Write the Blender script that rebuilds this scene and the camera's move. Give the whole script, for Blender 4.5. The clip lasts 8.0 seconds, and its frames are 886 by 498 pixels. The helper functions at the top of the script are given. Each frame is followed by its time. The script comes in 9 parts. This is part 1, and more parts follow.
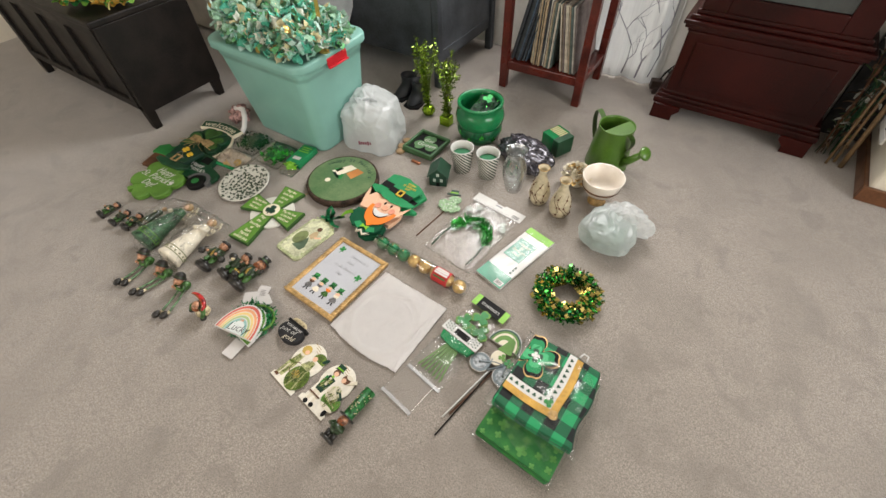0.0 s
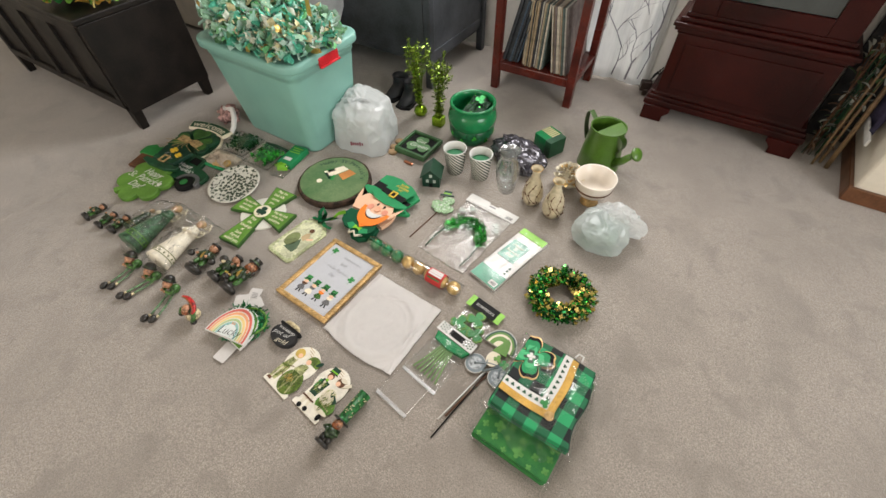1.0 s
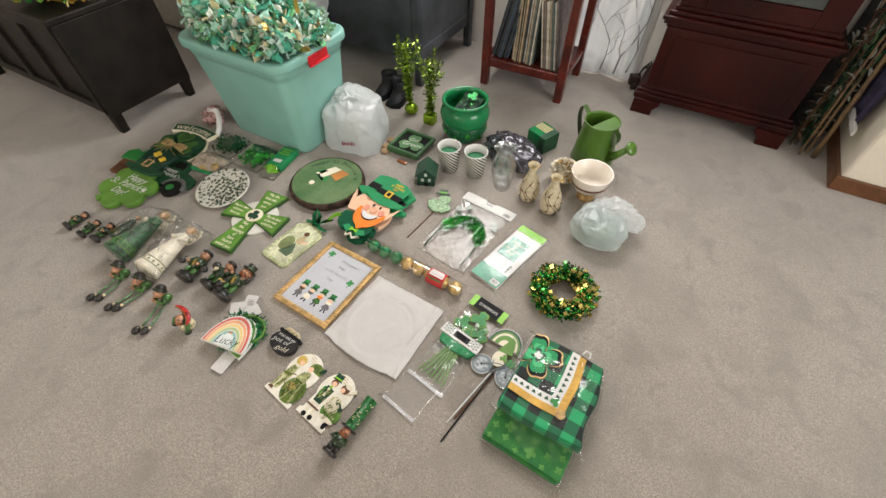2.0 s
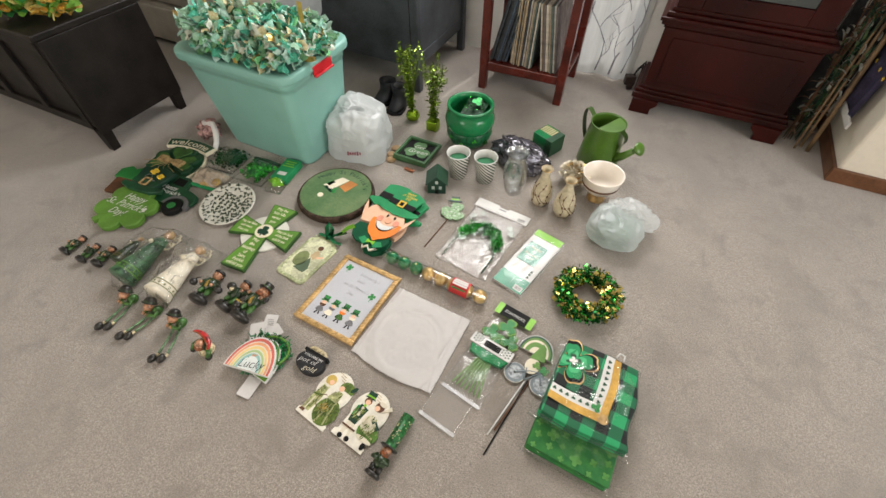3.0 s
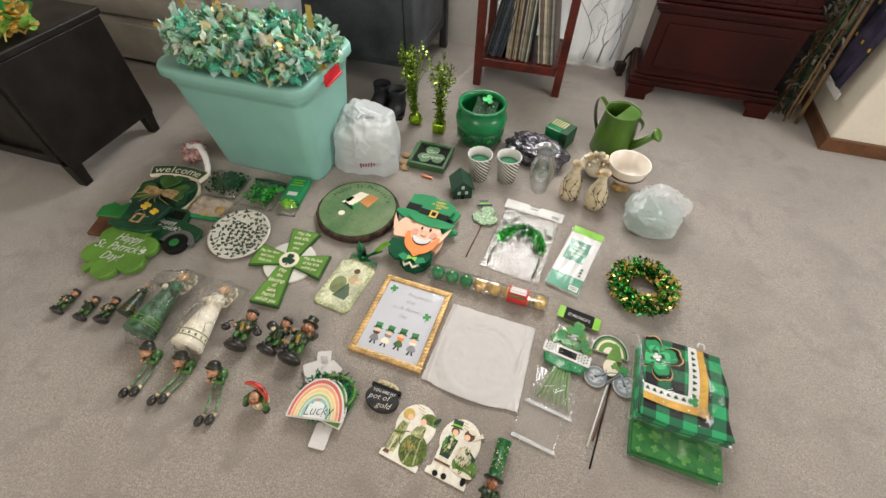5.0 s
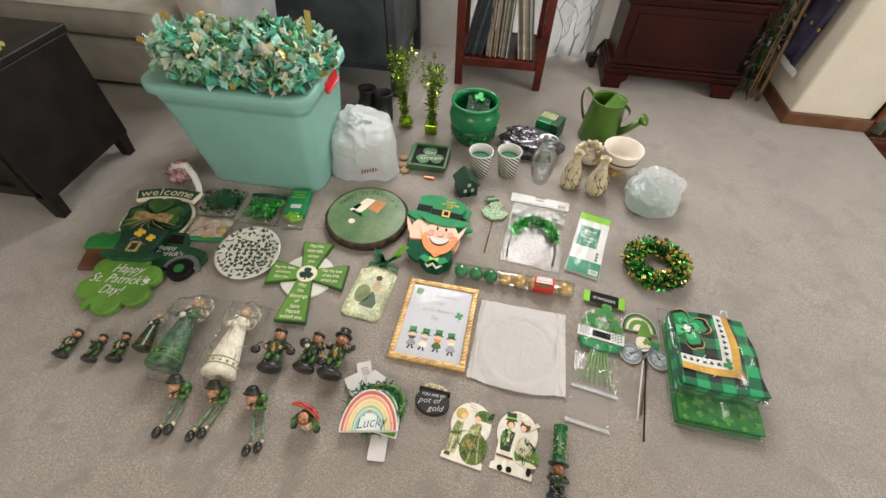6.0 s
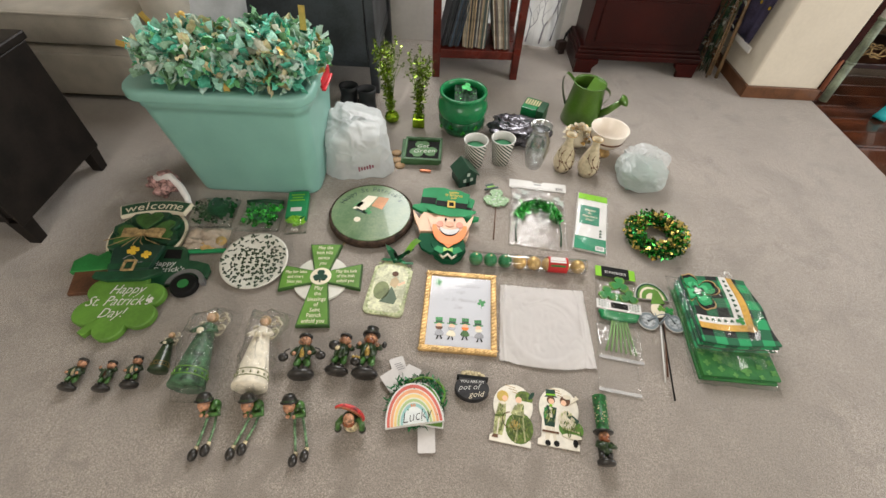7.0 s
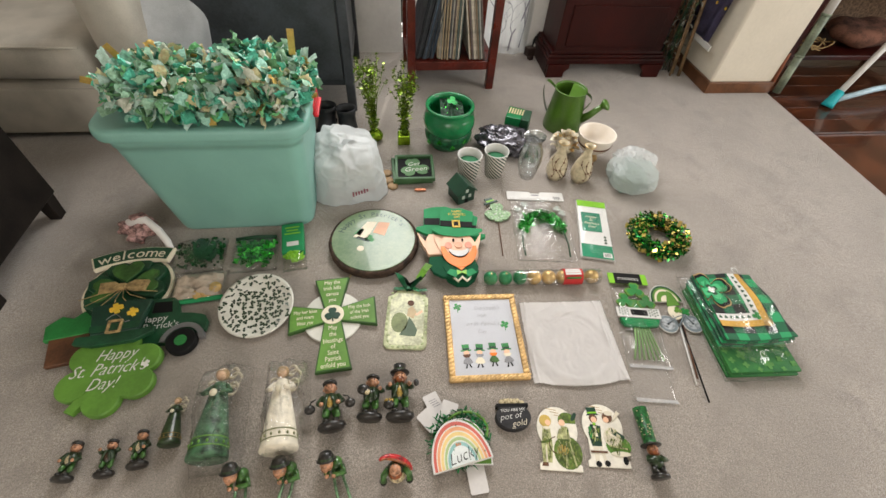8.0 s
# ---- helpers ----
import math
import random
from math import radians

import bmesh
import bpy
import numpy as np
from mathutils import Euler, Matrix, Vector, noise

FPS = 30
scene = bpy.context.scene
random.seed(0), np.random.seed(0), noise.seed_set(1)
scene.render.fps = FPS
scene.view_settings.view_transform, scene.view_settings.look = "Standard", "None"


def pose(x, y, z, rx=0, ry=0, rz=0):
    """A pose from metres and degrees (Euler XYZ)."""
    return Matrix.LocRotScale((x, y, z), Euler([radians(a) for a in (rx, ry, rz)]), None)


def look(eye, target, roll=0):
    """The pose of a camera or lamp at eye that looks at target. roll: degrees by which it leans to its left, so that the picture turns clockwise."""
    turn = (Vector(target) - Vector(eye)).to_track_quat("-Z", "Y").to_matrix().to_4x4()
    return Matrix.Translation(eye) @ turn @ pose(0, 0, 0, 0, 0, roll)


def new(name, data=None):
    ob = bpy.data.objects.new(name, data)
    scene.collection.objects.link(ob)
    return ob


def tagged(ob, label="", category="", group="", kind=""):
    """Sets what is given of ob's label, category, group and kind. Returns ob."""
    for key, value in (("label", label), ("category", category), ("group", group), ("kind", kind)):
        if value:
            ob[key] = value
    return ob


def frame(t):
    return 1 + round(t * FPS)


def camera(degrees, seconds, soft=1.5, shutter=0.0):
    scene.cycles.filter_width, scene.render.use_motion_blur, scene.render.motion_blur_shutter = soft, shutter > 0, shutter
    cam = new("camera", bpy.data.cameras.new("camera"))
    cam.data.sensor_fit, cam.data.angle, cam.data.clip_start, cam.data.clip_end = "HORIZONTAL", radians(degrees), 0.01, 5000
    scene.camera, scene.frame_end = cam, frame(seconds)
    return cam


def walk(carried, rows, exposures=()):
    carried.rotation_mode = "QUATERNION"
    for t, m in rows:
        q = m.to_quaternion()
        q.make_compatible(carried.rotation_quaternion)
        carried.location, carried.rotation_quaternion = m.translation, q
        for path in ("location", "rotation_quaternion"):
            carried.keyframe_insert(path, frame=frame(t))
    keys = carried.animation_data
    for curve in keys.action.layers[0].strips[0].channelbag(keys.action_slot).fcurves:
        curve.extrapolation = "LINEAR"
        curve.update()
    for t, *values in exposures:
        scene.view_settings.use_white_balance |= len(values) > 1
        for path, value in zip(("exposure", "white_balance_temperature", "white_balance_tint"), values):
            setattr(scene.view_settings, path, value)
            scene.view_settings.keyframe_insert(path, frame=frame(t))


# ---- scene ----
cam = camera(92.1, 8.0)
PATH = [
    (0, (1.007, -0.397, 1.251), (0.248, 0.657, -0.27), -2.6),
    (0.5, (1.001, -0.398, 1.248), (0.256, 0.675, -0.267), -1.8),
    (1, (0.992, -0.401, 1.247), (0.271, 0.681, -0.272), -1.3),
    (1.5, (0.975, -0.405, 1.235), (0.284, 0.689, -0.29), -0.9),
    (3, (0.791, -0.453, 1.242), (0.218, 0.708, -0.282), -0.0),
    (3.5, (0.71, -0.487, 1.234), (0.178, 0.697, -0.288), 0.3),
    (4, (0.652, -0.498, 1.217), (0.162, 0.694, -0.312), 0.4),
    (4.5, (0.552, -0.491, 1.213), (0.115, 0.718, -0.319), 0.7),
    (6, (0.243, -0.551, 1.201), (0.068, 0.733, -0.322), 2.0),
    (6.5, (0.131, -0.599, 1.195), (0.047, 0.702, -0.321), 2.4),
    (7, (0.059, -0.592, 1.182), (0.074, 0.703, -0.342), 3.2),
    (7.5, (-0.048, -0.531, 1.177), (0.059, 0.767, -0.34), 3.8),
    (8, (-0.125, -0.499, 1.179), (0.089, 0.799, -0.327), 4.4),
]
walk(cam, [(t, look(eye, target, roll)) for t, eye, target, roll in PATH])

# ---- world, daylight, windows ----
world = bpy.data.worlds.new("sky")
scene.world = world
world.use_nodes = True
wn = world.node_tree
sky = wn.nodes.new("ShaderNodeTexSky")
sky.sky_type, sky.sun_disc = "NISHITA", False
sky.sun_elevation, sky.sun_rotation = radians(42), radians(20)
wn.links.new(sky.outputs[0], wn.nodes["Background"].inputs[0])
wn.nodes["Background"].inputs[1].default_value = 0.12

sun = new("sun", bpy.data.lights.new("sun", "SUN"))
sun.data.energy, sun.data.angle, sun.data.color = 2.0, radians(0.5), (1, 0.95, 0.88)
sun.matrix_world = look((1.2, 6, 5.5), (0, 0, 0))


def area_light(name, place, target, w, h, watts, colour=(1, 1, 1)):
    l = bpy.data.lights.new(name, "AREA")
    l.shape, l.size, l.size_y, l.energy, l.color = "RECTANGLE", w, h, watts, colour
    ob = new(name, l)
    ob.matrix_world = look(place, target)
    return ob


# daylight of the back window and of the next room, then an added warm fill
area_light("window_daylight", (0.25, 2.16, 1.73), (0.9, 0.5, 0.3), 1.36, 1.12, 90, (1.0, 0.98, 0.97))
area_light("window_daylight", (4.35, -0.4, 1.5), (0.5, -0.4, 0.9), 2.2, 1.5, 103, (1.0, 0.975, 0.94))
# unseen fill lamp on the south side, added to lift the front left
area_light("window_daylight", (-0.75, -2.93, 1.55), (-0.25, 0.1, 0.1), 1.2, 1.3, 40, (1.0, 0.91, 0.80))
scene.view_settings.exposure = -0.14


# ---- materials ----
def material(name, colour, rough=0.5, metal=0.0, vary=0.12, scale=12.0, bump=0.0, fine=120.0, coat=0.0,
             trans=0.0, alpha=1.0, sheen=0.0, second=None, island=0.0, sub=0.0, ior=1.45, spec=0.5):
    m = bpy.data.materials.new(name)
    m.use_nodes = True
    n, l = m.node_tree.nodes, m.node_tree.links
    b = n["Principled BSDF"]
    tc = n.new("ShaderNodeTexCoord")
    big = n.new("ShaderNodeTexNoise")
    big.inputs["Scale"].default_value, big.inputs["Detail"].default_value = scale, 4
    small = n.new("ShaderNodeTexNoise")
    small.inputs["Scale"].default_value, small.inputs["Detail"].default_value = fine, 2
    l.new(tc.outputs["Object"], big.inputs["Vector"])
    l.new(tc.outputs["Object"], small.inputs["Vector"])
    mix = n.new("ShaderNodeMix")
    mix.data_type = "RGBA"
    c = Vector(colour[:3])
    two = Vector(second) if second else c * (1 - vary * 1.6)
    one = c if second else c * (1 + vary * 0.6)
    mix.inputs[6].default_value = (*one, 1)
    mix.inputs[7].default_value = (*two, 1)
    ramp = n.new("ShaderNodeMapRange")
    ramp.inputs[1].default_value, ramp.inputs[2].default_value = 0.35, 0.68
    add = n.new("ShaderNodeMath")
    add.operation = "MULTIPLY_ADD"
    add.inputs[1].default_value = 0.35
    l.new(small.outputs[0], add.inputs[0])
    l.new(big.outputs[0], add.inputs[2])
    sub_ = n.new("ShaderNodeMath")
    sub_.operation = "SUBTRACT"
    sub_.inputs[1].default_value = 0.175
    l.new(add.outputs[0], sub_.inputs[0])
    l.new(sub_.outputs[0], ramp.inputs[0])
    l.new(ramp.outputs[0], mix.inputs[0])
    out = mix.outputs[2]
    if island:
        geo = n.new("ShaderNodeNewGeometry")
        hsv = n.new("ShaderNodeHueSaturation")
        mr = n.new("ShaderNodeMapRange")
        mr.inputs[3].default_value, mr.inputs[4].default_value = 1 - island, 1 + island
        l.new(geo.outputs["Random Per Island"], mr.inputs[0])
        l.new(mr.outputs[0], hsv.inputs["Value"])
        l.new(out, hsv.inputs["Color"])
        out = hsv.outputs[0]
    l.new(out, b.inputs["Base Color"])
    rr = n.new("ShaderNodeMapRange")
    rr.inputs[3].default_value, rr.inputs[4].default_value = max(0.02, rough - 0.07), min(1, rough + 0.09)
    l.new(big.outputs[0], rr.inputs[0])
    l.new(rr.outputs[0], b.inputs["Roughness"])
    b.inputs["Metallic"].default_value = metal
    b.inputs["Coat Weight"].default_value = coat
    b.inputs["Transmission Weight"].default_value = trans
    b.inputs["Alpha"].default_value = alpha
    b.inputs["Sheen Weight"].default_value = sheen
    b.inputs["IOR"].default_value = ior
    b.inputs["Specular IOR Level"].default_value = spec
    if sub:
        b.inputs["Subsurface Weight"].default_value = sub
        b.inputs["Subsurface Radius"].default_value = (0.02, 0.02, 0.02)
    if bump:
        bp = n.new("ShaderNodeBump")
        bp.inputs["Strength"].default_value, bp.inputs["Distance"].default_value = min(1, bump), min(0.004, 0.3 / fine)
        l.new(add.outputs[0], bp.inputs["Height"])
        l.new(bp.outputs[0], b.inputs["Normal"])
    return m


def clear_film(name, tint=(1, 1, 1), amount=0.84, rough=0.08, bump=0.3, scale=26, edge=2.4, gloss=0.55):
    """Thin clear plastic: mostly see-through, with creased gloss."""
    m = bpy.data.materials.new(name)
    m.use_nodes = True
    n, l = m.node_tree.nodes, m.node_tree.links
    n.remove(n["Principled BSDF"])
    tr, gl, mx = n.new("ShaderNodeBsdfTransparent"), n.new("ShaderNodeBsdfGlossy"), n.new("ShaderNodeMixShader")
    tr.inputs[0].default_value = (*tint, 1)
    gl.inputs["Roughness"].default_value = rough
    lw = n.new("ShaderNodeLayerWeight")
    lw.inputs[0].default_value = 0.5
    fr = n.new("ShaderNodeMath")
    fr.operation = "POWER"
    fr.inputs[1].default_value = edge
    l.new(lw.outputs["Facing"], fr.inputs[0])
    noise_ = n.new("ShaderNodeTexNoise")
    noise_.inputs["Scale"].default_value, noise_.inputs["Detail"].default_value = scale, 3
    noise_.inputs["Distortion"].default_value = 1.5
    tc = n.new("ShaderNodeTexCoord")
    l.new(tc.outputs["Object"], noise_.inputs["Vector"])
    bp = n.new("ShaderNodeBump")
    bp.inputs["Strength"].default_value, bp.inputs["Distance"].default_value = bump, 0.006
    l.new(noise_.outputs[0], bp.inputs["Height"])
    l.new(bp.outputs[0], gl.inputs["Normal"])
    l.new(bp.outputs[0], lw.inputs["Normal"])
    mul = n.new("ShaderNodeMath")
    mul.operation = "MULTIPLY_ADD"
    mul.use_clamp = True
    mul.inputs[1].default_value, mul.inputs[2].default_value = gloss, 1 - amount - 0.1
    l.new(fr.outputs[0], mul.inputs[0])
    l.new(mul.outputs[0], mx.inputs[0])
    l.new(tr.outputs[0], mx.inputs[1])
    l.new(gl.outputs[0], mx.inputs[2])
    l.new(mx.outputs[0], n["Material Output"].inputs[0])
    return m


def bag_film(name, clear=0.13, tone=(0.76, 0.785, 0.785)):
    """Thin white polythene: part of the light goes through, creases gleam."""
    m = bpy.data.materials.new(name)
    m.use_nodes = True
    n, l = m.node_tree.nodes, m.node_tree.links
    n.remove(n["Principled BSDF"])
    d, tr, cl, gl = n.new("ShaderNodeBsdfDiffuse"), n.new("ShaderNodeBsdfTranslucent"), n.new("ShaderNodeBsdfTransparent"), n.new("ShaderNodeBsdfGlossy")
    d.inputs[0].default_value, tr.inputs[0].default_value = (*tone, 1), (*(v * 1.09 for v in tone), 1)
    gl.inputs["Roughness"].default_value = 0.34
    tc, tex, bp = n.new("ShaderNodeTexCoord"), n.new("ShaderNodeTexNoise"), n.new("ShaderNodeBump")
    tex.inputs["Scale"].default_value, tex.inputs["Detail"].default_value, tex.inputs["Distortion"].default_value = 17, 4, 1.6
    l.new(tc.outputs["Object"], tex.inputs["Vector"])
    bp.inputs["Strength"].default_value, bp.inputs["Distance"].default_value = 0.3, 0.005
    l.new(tex.outputs[0], bp.inputs["Height"])
    for s_ in (d, tr, gl):
        l.new(bp.outputs[0], s_.inputs["Normal"])
    mixes = []
    for fac, b_ in ((0.42, tr), (clear, cl), (0.05, gl)):
        x = n.new("ShaderNodeMixShader")
        x.inputs[0].default_value = fac
        l.new(mixes[-1].outputs[0] if mixes else d.outputs[0], x.inputs[1])
        l.new(b_.outputs[0], x.inputs[2])
        mixes.append(x)
    l.new(mixes[-1].outputs[0], n["Material Output"].inputs[0])
    return m


def carpet_material():
    m = bpy.data.materials.new("carpet pile")
    m.use_nodes = True
    n, l = m.node_tree.nodes, m.node_tree.links
    b = n["Principled BSDF"]
    tc = n.new("ShaderNodeTexCoord")

    def noise_at(scale, detail, dist=0.0):
        t = n.new("ShaderNodeTexNoise")
        t.inputs["Scale"].default_value, t.inputs["Detail"].default_value, t.inputs["Distortion"].default_value = scale, detail, dist
        l.new(tc.outputs["Object"], t.inputs["Vector"])
        return t.outputs[0]

    def ramped(src, lo, hi):
        r = n.new("ShaderNodeMapRange")
        r.inputs[1].default_value, r.inputs[2].default_value = lo, hi
        l.new(src, r.inputs[0])
        return r.outputs[0]

    def mixed(fac, a, bb):
        x = n.new("ShaderNodeMix")
        x.data_type = "RGBA"
        l.new(fac, x.inputs[0])
        for i, v in ((6, a), (7, bb)):
            if isinstance(v, tuple):
                x.inputs[i].default_value = (*v, 1)
            else:
                l.new(v, x.inputs[i])
        return x.outputs[2]
    lay = mixed(ramped(noise_at(3.1, 5, 0.8), 0.42, 0.64), (0.500, 0.438, 0.380), (0.362, 0.315, 0.271))
    worn = mixed(ramped(noise_at(7.5, 8, 0.7), 0.54, 0.66), lay, (0.300, 0.262, 0.226))
    trodden = mixed(ramped(noise_at(17, 5, 1.2), 0.60, 0.70), worn, (0.318, 0.278, 0.240))
    clump = mixed(ramped(noise_at(210, 5, 0.9), 0.41, 0.59), (0.300, 0.262, 0.226), trodden)
    tuft = noise_at(380, 5, 0.8)
    pile = mixed(ramped(tuft, 0.35, 0.56), (0.196, 0.171, 0.146), clump)
    pile = mixed(ramped(noise_at(52, 2, 2.6), 0.70, 0.75), pile, (0.195, 0.170, 0.146))
    l.new(pile, b.inputs["Base Color"])
    b.inputs["Roughness"].default_value = 0.95
    b.inputs["Sheen Weight"].default_value = 0.6
    b.inputs["Specular IOR Level"].default_value = 0.15
    s = n.new("ShaderNodeMath")
    s.operation = "MULTIPLY_ADD"
    s.inputs[1].default_value = 0.6
    l.new(noise_at(90, 3), s.inputs[0])
    l.new(tuft, s.inputs[2])
    bp = n.new("ShaderNodeBump")
    bp.inputs["Strength"].default_value, bp.inputs["Distance"].default_value = 0.75, 0.0045
    l.new(s.outputs[0], bp.inputs["Height"])
    l.new(bp.outputs[0], b.inputs["Normal"])
    return m


CARPET = carpet_material()
WALL = material("plaster paint", (0.72, 0.66, 0.55), 0.8, vary=0.05, scale=3, bump=0.5, fine=60)
WALLWHITE = material("white textured wall", (0.80, 0.785, 0.755), 0.85, vary=0.05, scale=5, bump=0.8, fine=45)
CEIL = material("ceiling paint", (0.8, 0.79, 0.76), 0.9, vary=0.03, scale=3)
OAK = material("stained oak trim", (0.135, 0.057, 0.025), 0.35, vary=0.3, scale=9, bump=0.2)
PLANK = material("hardwood plank", (0.088, 0.027, 0.012), 0.22, vary=0.4, scale=7, bump=0.1, coat=0.3)
ESPRESSO = material("espresso stained wood", (0.0125, 0.0095, 0.008), 0.45, vary=0.35, scale=9, bump=0.15, spec=0.3)
# black lifted to blue-grey: haze from the window is put into this colour
BLACKWOOD = material("black painted wood", (0.052, 0.058, 0.067), 0.42, vary=0.3, scale=8, bump=0.1)
MAHOGANY = material("polished mahogany", (0.034, 0.0048, 0.0036), 0.3, vary=0.35, scale=4, coat=0.05, spec=0.22)
CHERRY = material("red cherry stain", (0.105, 0.018, 0.012), 0.28, vary=0.35, scale=10, bump=0.08, coat=0.12, spec=0.35)
SOFA = material("grey sofa fabric", (0.45, 0.415, 0.355), 0.9, vary=0.12, scale=8, bump=0.6, fine=260, sheen=0.3)
GLASSDARK = material("dark cabinet glass", (0.05, 0.058, 0.056), 0.08, vary=0.1, coat=0.6)
TEAL = material("teal polypropylene", (0.228, 0.455, 0.395), 0.38, vary=0.06, scale=5, bump=0.12, fine=300)
RED = material("red plastic", (0.55, 0.02, 0.03), 0.35)
WHITEBAG = bag_film("white bag film", 0.2)
THINBAG = bag_film("thin bag film", 0.42, (0.62, 0.68, 0.66))
WHITE = material("white card", (0.68, 0.67, 0.645), 0.6, vary=0.05)
CLOTH = material("white cotton", (0.86, 0.835, 0.815), 0.9, vary=0.015, scale=30, bump=0.1, fine=300)
GOLD = material("gilt", (0.64, 0.42, 0.18), 0.42, metal=0.6, vary=0.25, scale=30, bump=0.3)
GOLDBALL = material("gold satin ball", (0.62, 0.42, 0.16), 0.38, metal=0.6, vary=0.2)
GREENBALL = material("green satin ball", (0.02, 0.25, 0.09), 0.35, metal=0.45, vary=0.2)
LIME = material("lime green", (0.22, 0.52, 0.03), 0.4)
GRASS = material("clover green paint", (0.115, 0.265, 0.036), 0.5, vary=0.15, scale=14, bump=0.25)
MIDGREEN = material("shamrock green", (0.03, 0.24, 0.055), 0.45, vary=0.2)
KELLY = material("kelly green card", (0.012, 0.25, 0.085), 0.68, vary=0.08)
DARKGREEN = material("dark green", (0.012, 0.072, 0.03), 0.45, vary=0.25)
BOTTLE = material("bottle green paint", (0.012, 0.05, 0.03), 0.35, vary=0.2)
BLACK = material("black", (0.012, 0.012, 0.012), 0.6, vary=0.2, spec=0.15)
PEACH = material("pale peach card", (0.80, 0.50, 0.33), 0.45, vary=0.04)
ORANGE = material("orange card", (0.85, 0.22, 0.02), 0.45, vary=0.06)
BROWN = material("brown wood", (0.13, 0.055, 0.025), 0.6, vary=0.3, bump=0.3)
BARK = material("rough bark", (0.055, 0.032, 0.02), 0.9, vary=0.5, scale=40, bump=1.0, fine=200)
CREAM = material("cream ceramic", (0.74, 0.68, 0.54), 0.25, vary=0.06, coat=0.4)
CREAMCARD = material("cream card", (0.78, 0.71, 0.55), 0.55, vary=0.06)
BURLAP = material("burlap", (0.42, 0.29, 0.13), 0.9, vary=0.3, scale=60, bump=0.8, fine=300)
POTGREEN = material("green pot plastic", (0.012, 0.20, 0.065), 0.22, vary=0.15, coat=0.2)
CANGREEN = material("olive enamel", (0.075, 0.17, 0.02), 0.3, vary=0.12, coat=0.25)
YELLOW = material("yellow", (0.80, 0.52, 0.05), 0.45)
GREYMETAL = material("grey metal", (0.25, 0.25, 0.26), 0.35, metal=0.6)
TEALFOOT = material("teal rubber", (0.01, 0.38, 0.42), 0.5)
PINK = material("pink knit", (0.45, 0.27, 0.25), 0.9, vary=0.5, scale=70, bump=0.8, fine=200)
FILM = clear_film("clear film")
FILMTIGHT = clear_film("clear wrap", amount=0.86, rough=0.12, bump=0.75, scale=30, edge=2.3, gloss=0.6)
FILMWRAP = clear_film("loose clear wrap", amount=0.88, rough=0.12, bump=0.5, scale=34, edge=1.9, gloss=0.75)
GREENFOIL = material("green foil", (0.06, 0.44, 0.06), 0.18, metal=0.85, vary=0.4, scale=80, island=0.5)
GOLDFOIL = material("gold foil", (0.78, 0.60, 0.18), 0.18, metal=0.9, vary=0.3, island=0.4)
DKFOIL = material("dark green foil", (0.01, 0.11, 0.025), 0.2, metal=0.8, vary=0.3, island=0.5)
LIMEFOIL = material("lime foil", (0.30, 0.48, 0.03), 0.2, metal=0.85, vary=0.3, island=0.4)


# ---- mesh tools ----
def box(bm, c, s, bevel=0.0, mi=0, rz=0.0, m=None):
    mm = Matrix.Translation(c) @ Matrix.Rotation(radians(rz), 4, "Z") @ Matrix.Diagonal((*s, 1))
    if m is not None:
        mm = m @ mm
    r = bmesh.ops.create_cube(bm, size=1, matrix=mm)
    es = {e for v in r["verts"] for e in v.link_edges}
    fs = {f for v in r["verts"] for f in v.link_faces}
    for f in fs:
        f.material_index = mi
    if bevel:
        q = bmesh.ops.bevel(bm, geom=list(es), offset=bevel, segments=2, profile=0.5, affect="EDGES")
        for f in q["faces"]:
            f.material_index = mi
    return bm


def rod(bm, a, b, r0, r1=None, seg=10, mi=0, caps=True):
    a, b = Vector(a), Vector(b)
    d = b - a
    m = Matrix.Translation((a + b) / 2) @ d.to_track_quat("Z", "Y").to_matrix().to_4x4()
    r = bmesh.ops.create_cone(bm, cap_ends=caps, segments=seg, radius1=r0, radius2=r0 if r1 is None else r1, depth=d.length, matrix=m)
    for f in {f for v in r["verts"] for f in v.link_faces}:
        f.material_index, f.smooth = mi, len(f.verts) == 4
    return bm


def ball(bm, c, r, mi=0, seg=12, m=None):
    r = r if isinstance(r, (tuple, list)) else (r, r, r)
    mm = Matrix.Translation(c) @ Matrix.Diagonal((*r, 1))
    if m is not None:
        mm = m @ mm
    q = bmesh.ops.create_uvsphere(bm, u_segments=seg, v_segments=max(6, seg * 2 // 3), radius=1, matrix=mm)
    for f in {f for v in q["verts"] for f in v.link_faces}:
        f.material_index, f.smooth = mi, True
    return bm


def prism(bm, pts, z0, z1, mi=0, bevel=0.0, side=None):
    lo = [bm.verts.new((x, y, z0)) for x, y in pts]
    if bevel:
        cx, cy = sum(p[0] for p in pts) / len(pts), sum(p[1] for p in pts) / len(pts)
        mid = [bm.verts.new((x, y, z1 - bevel)) for x, y in pts]
        hi = []
        for i, (x, y) in enumerate(pts):
            d = math.hypot(x - cx, y - cy) or 1
            k = 1 - min(0.5, bevel / d)
            hi.append(bm.verts.new((cx + (x - cx) * k, cy + (y - cy) * k, z1)))
        rings = [lo, mid, hi]
    else:
        hi = [bm.verts.new((x, y, z1)) for x, y in pts]
        rings = [lo, hi]
    n = len(pts)
    for a, b in zip(rings, rings[1:]):
        for i in range(n):
            f = bm.faces.new((a[i], a[(i + 1) % n], b[(i + 1) % n], b[i]))
            f.material_index = mi if side is None else side
    f = bm.faces.new(hi)
    f.material_index = mi
    f = bm.faces.new(lo[::-1])
    f.material_index = mi if side is None else side
    return bm


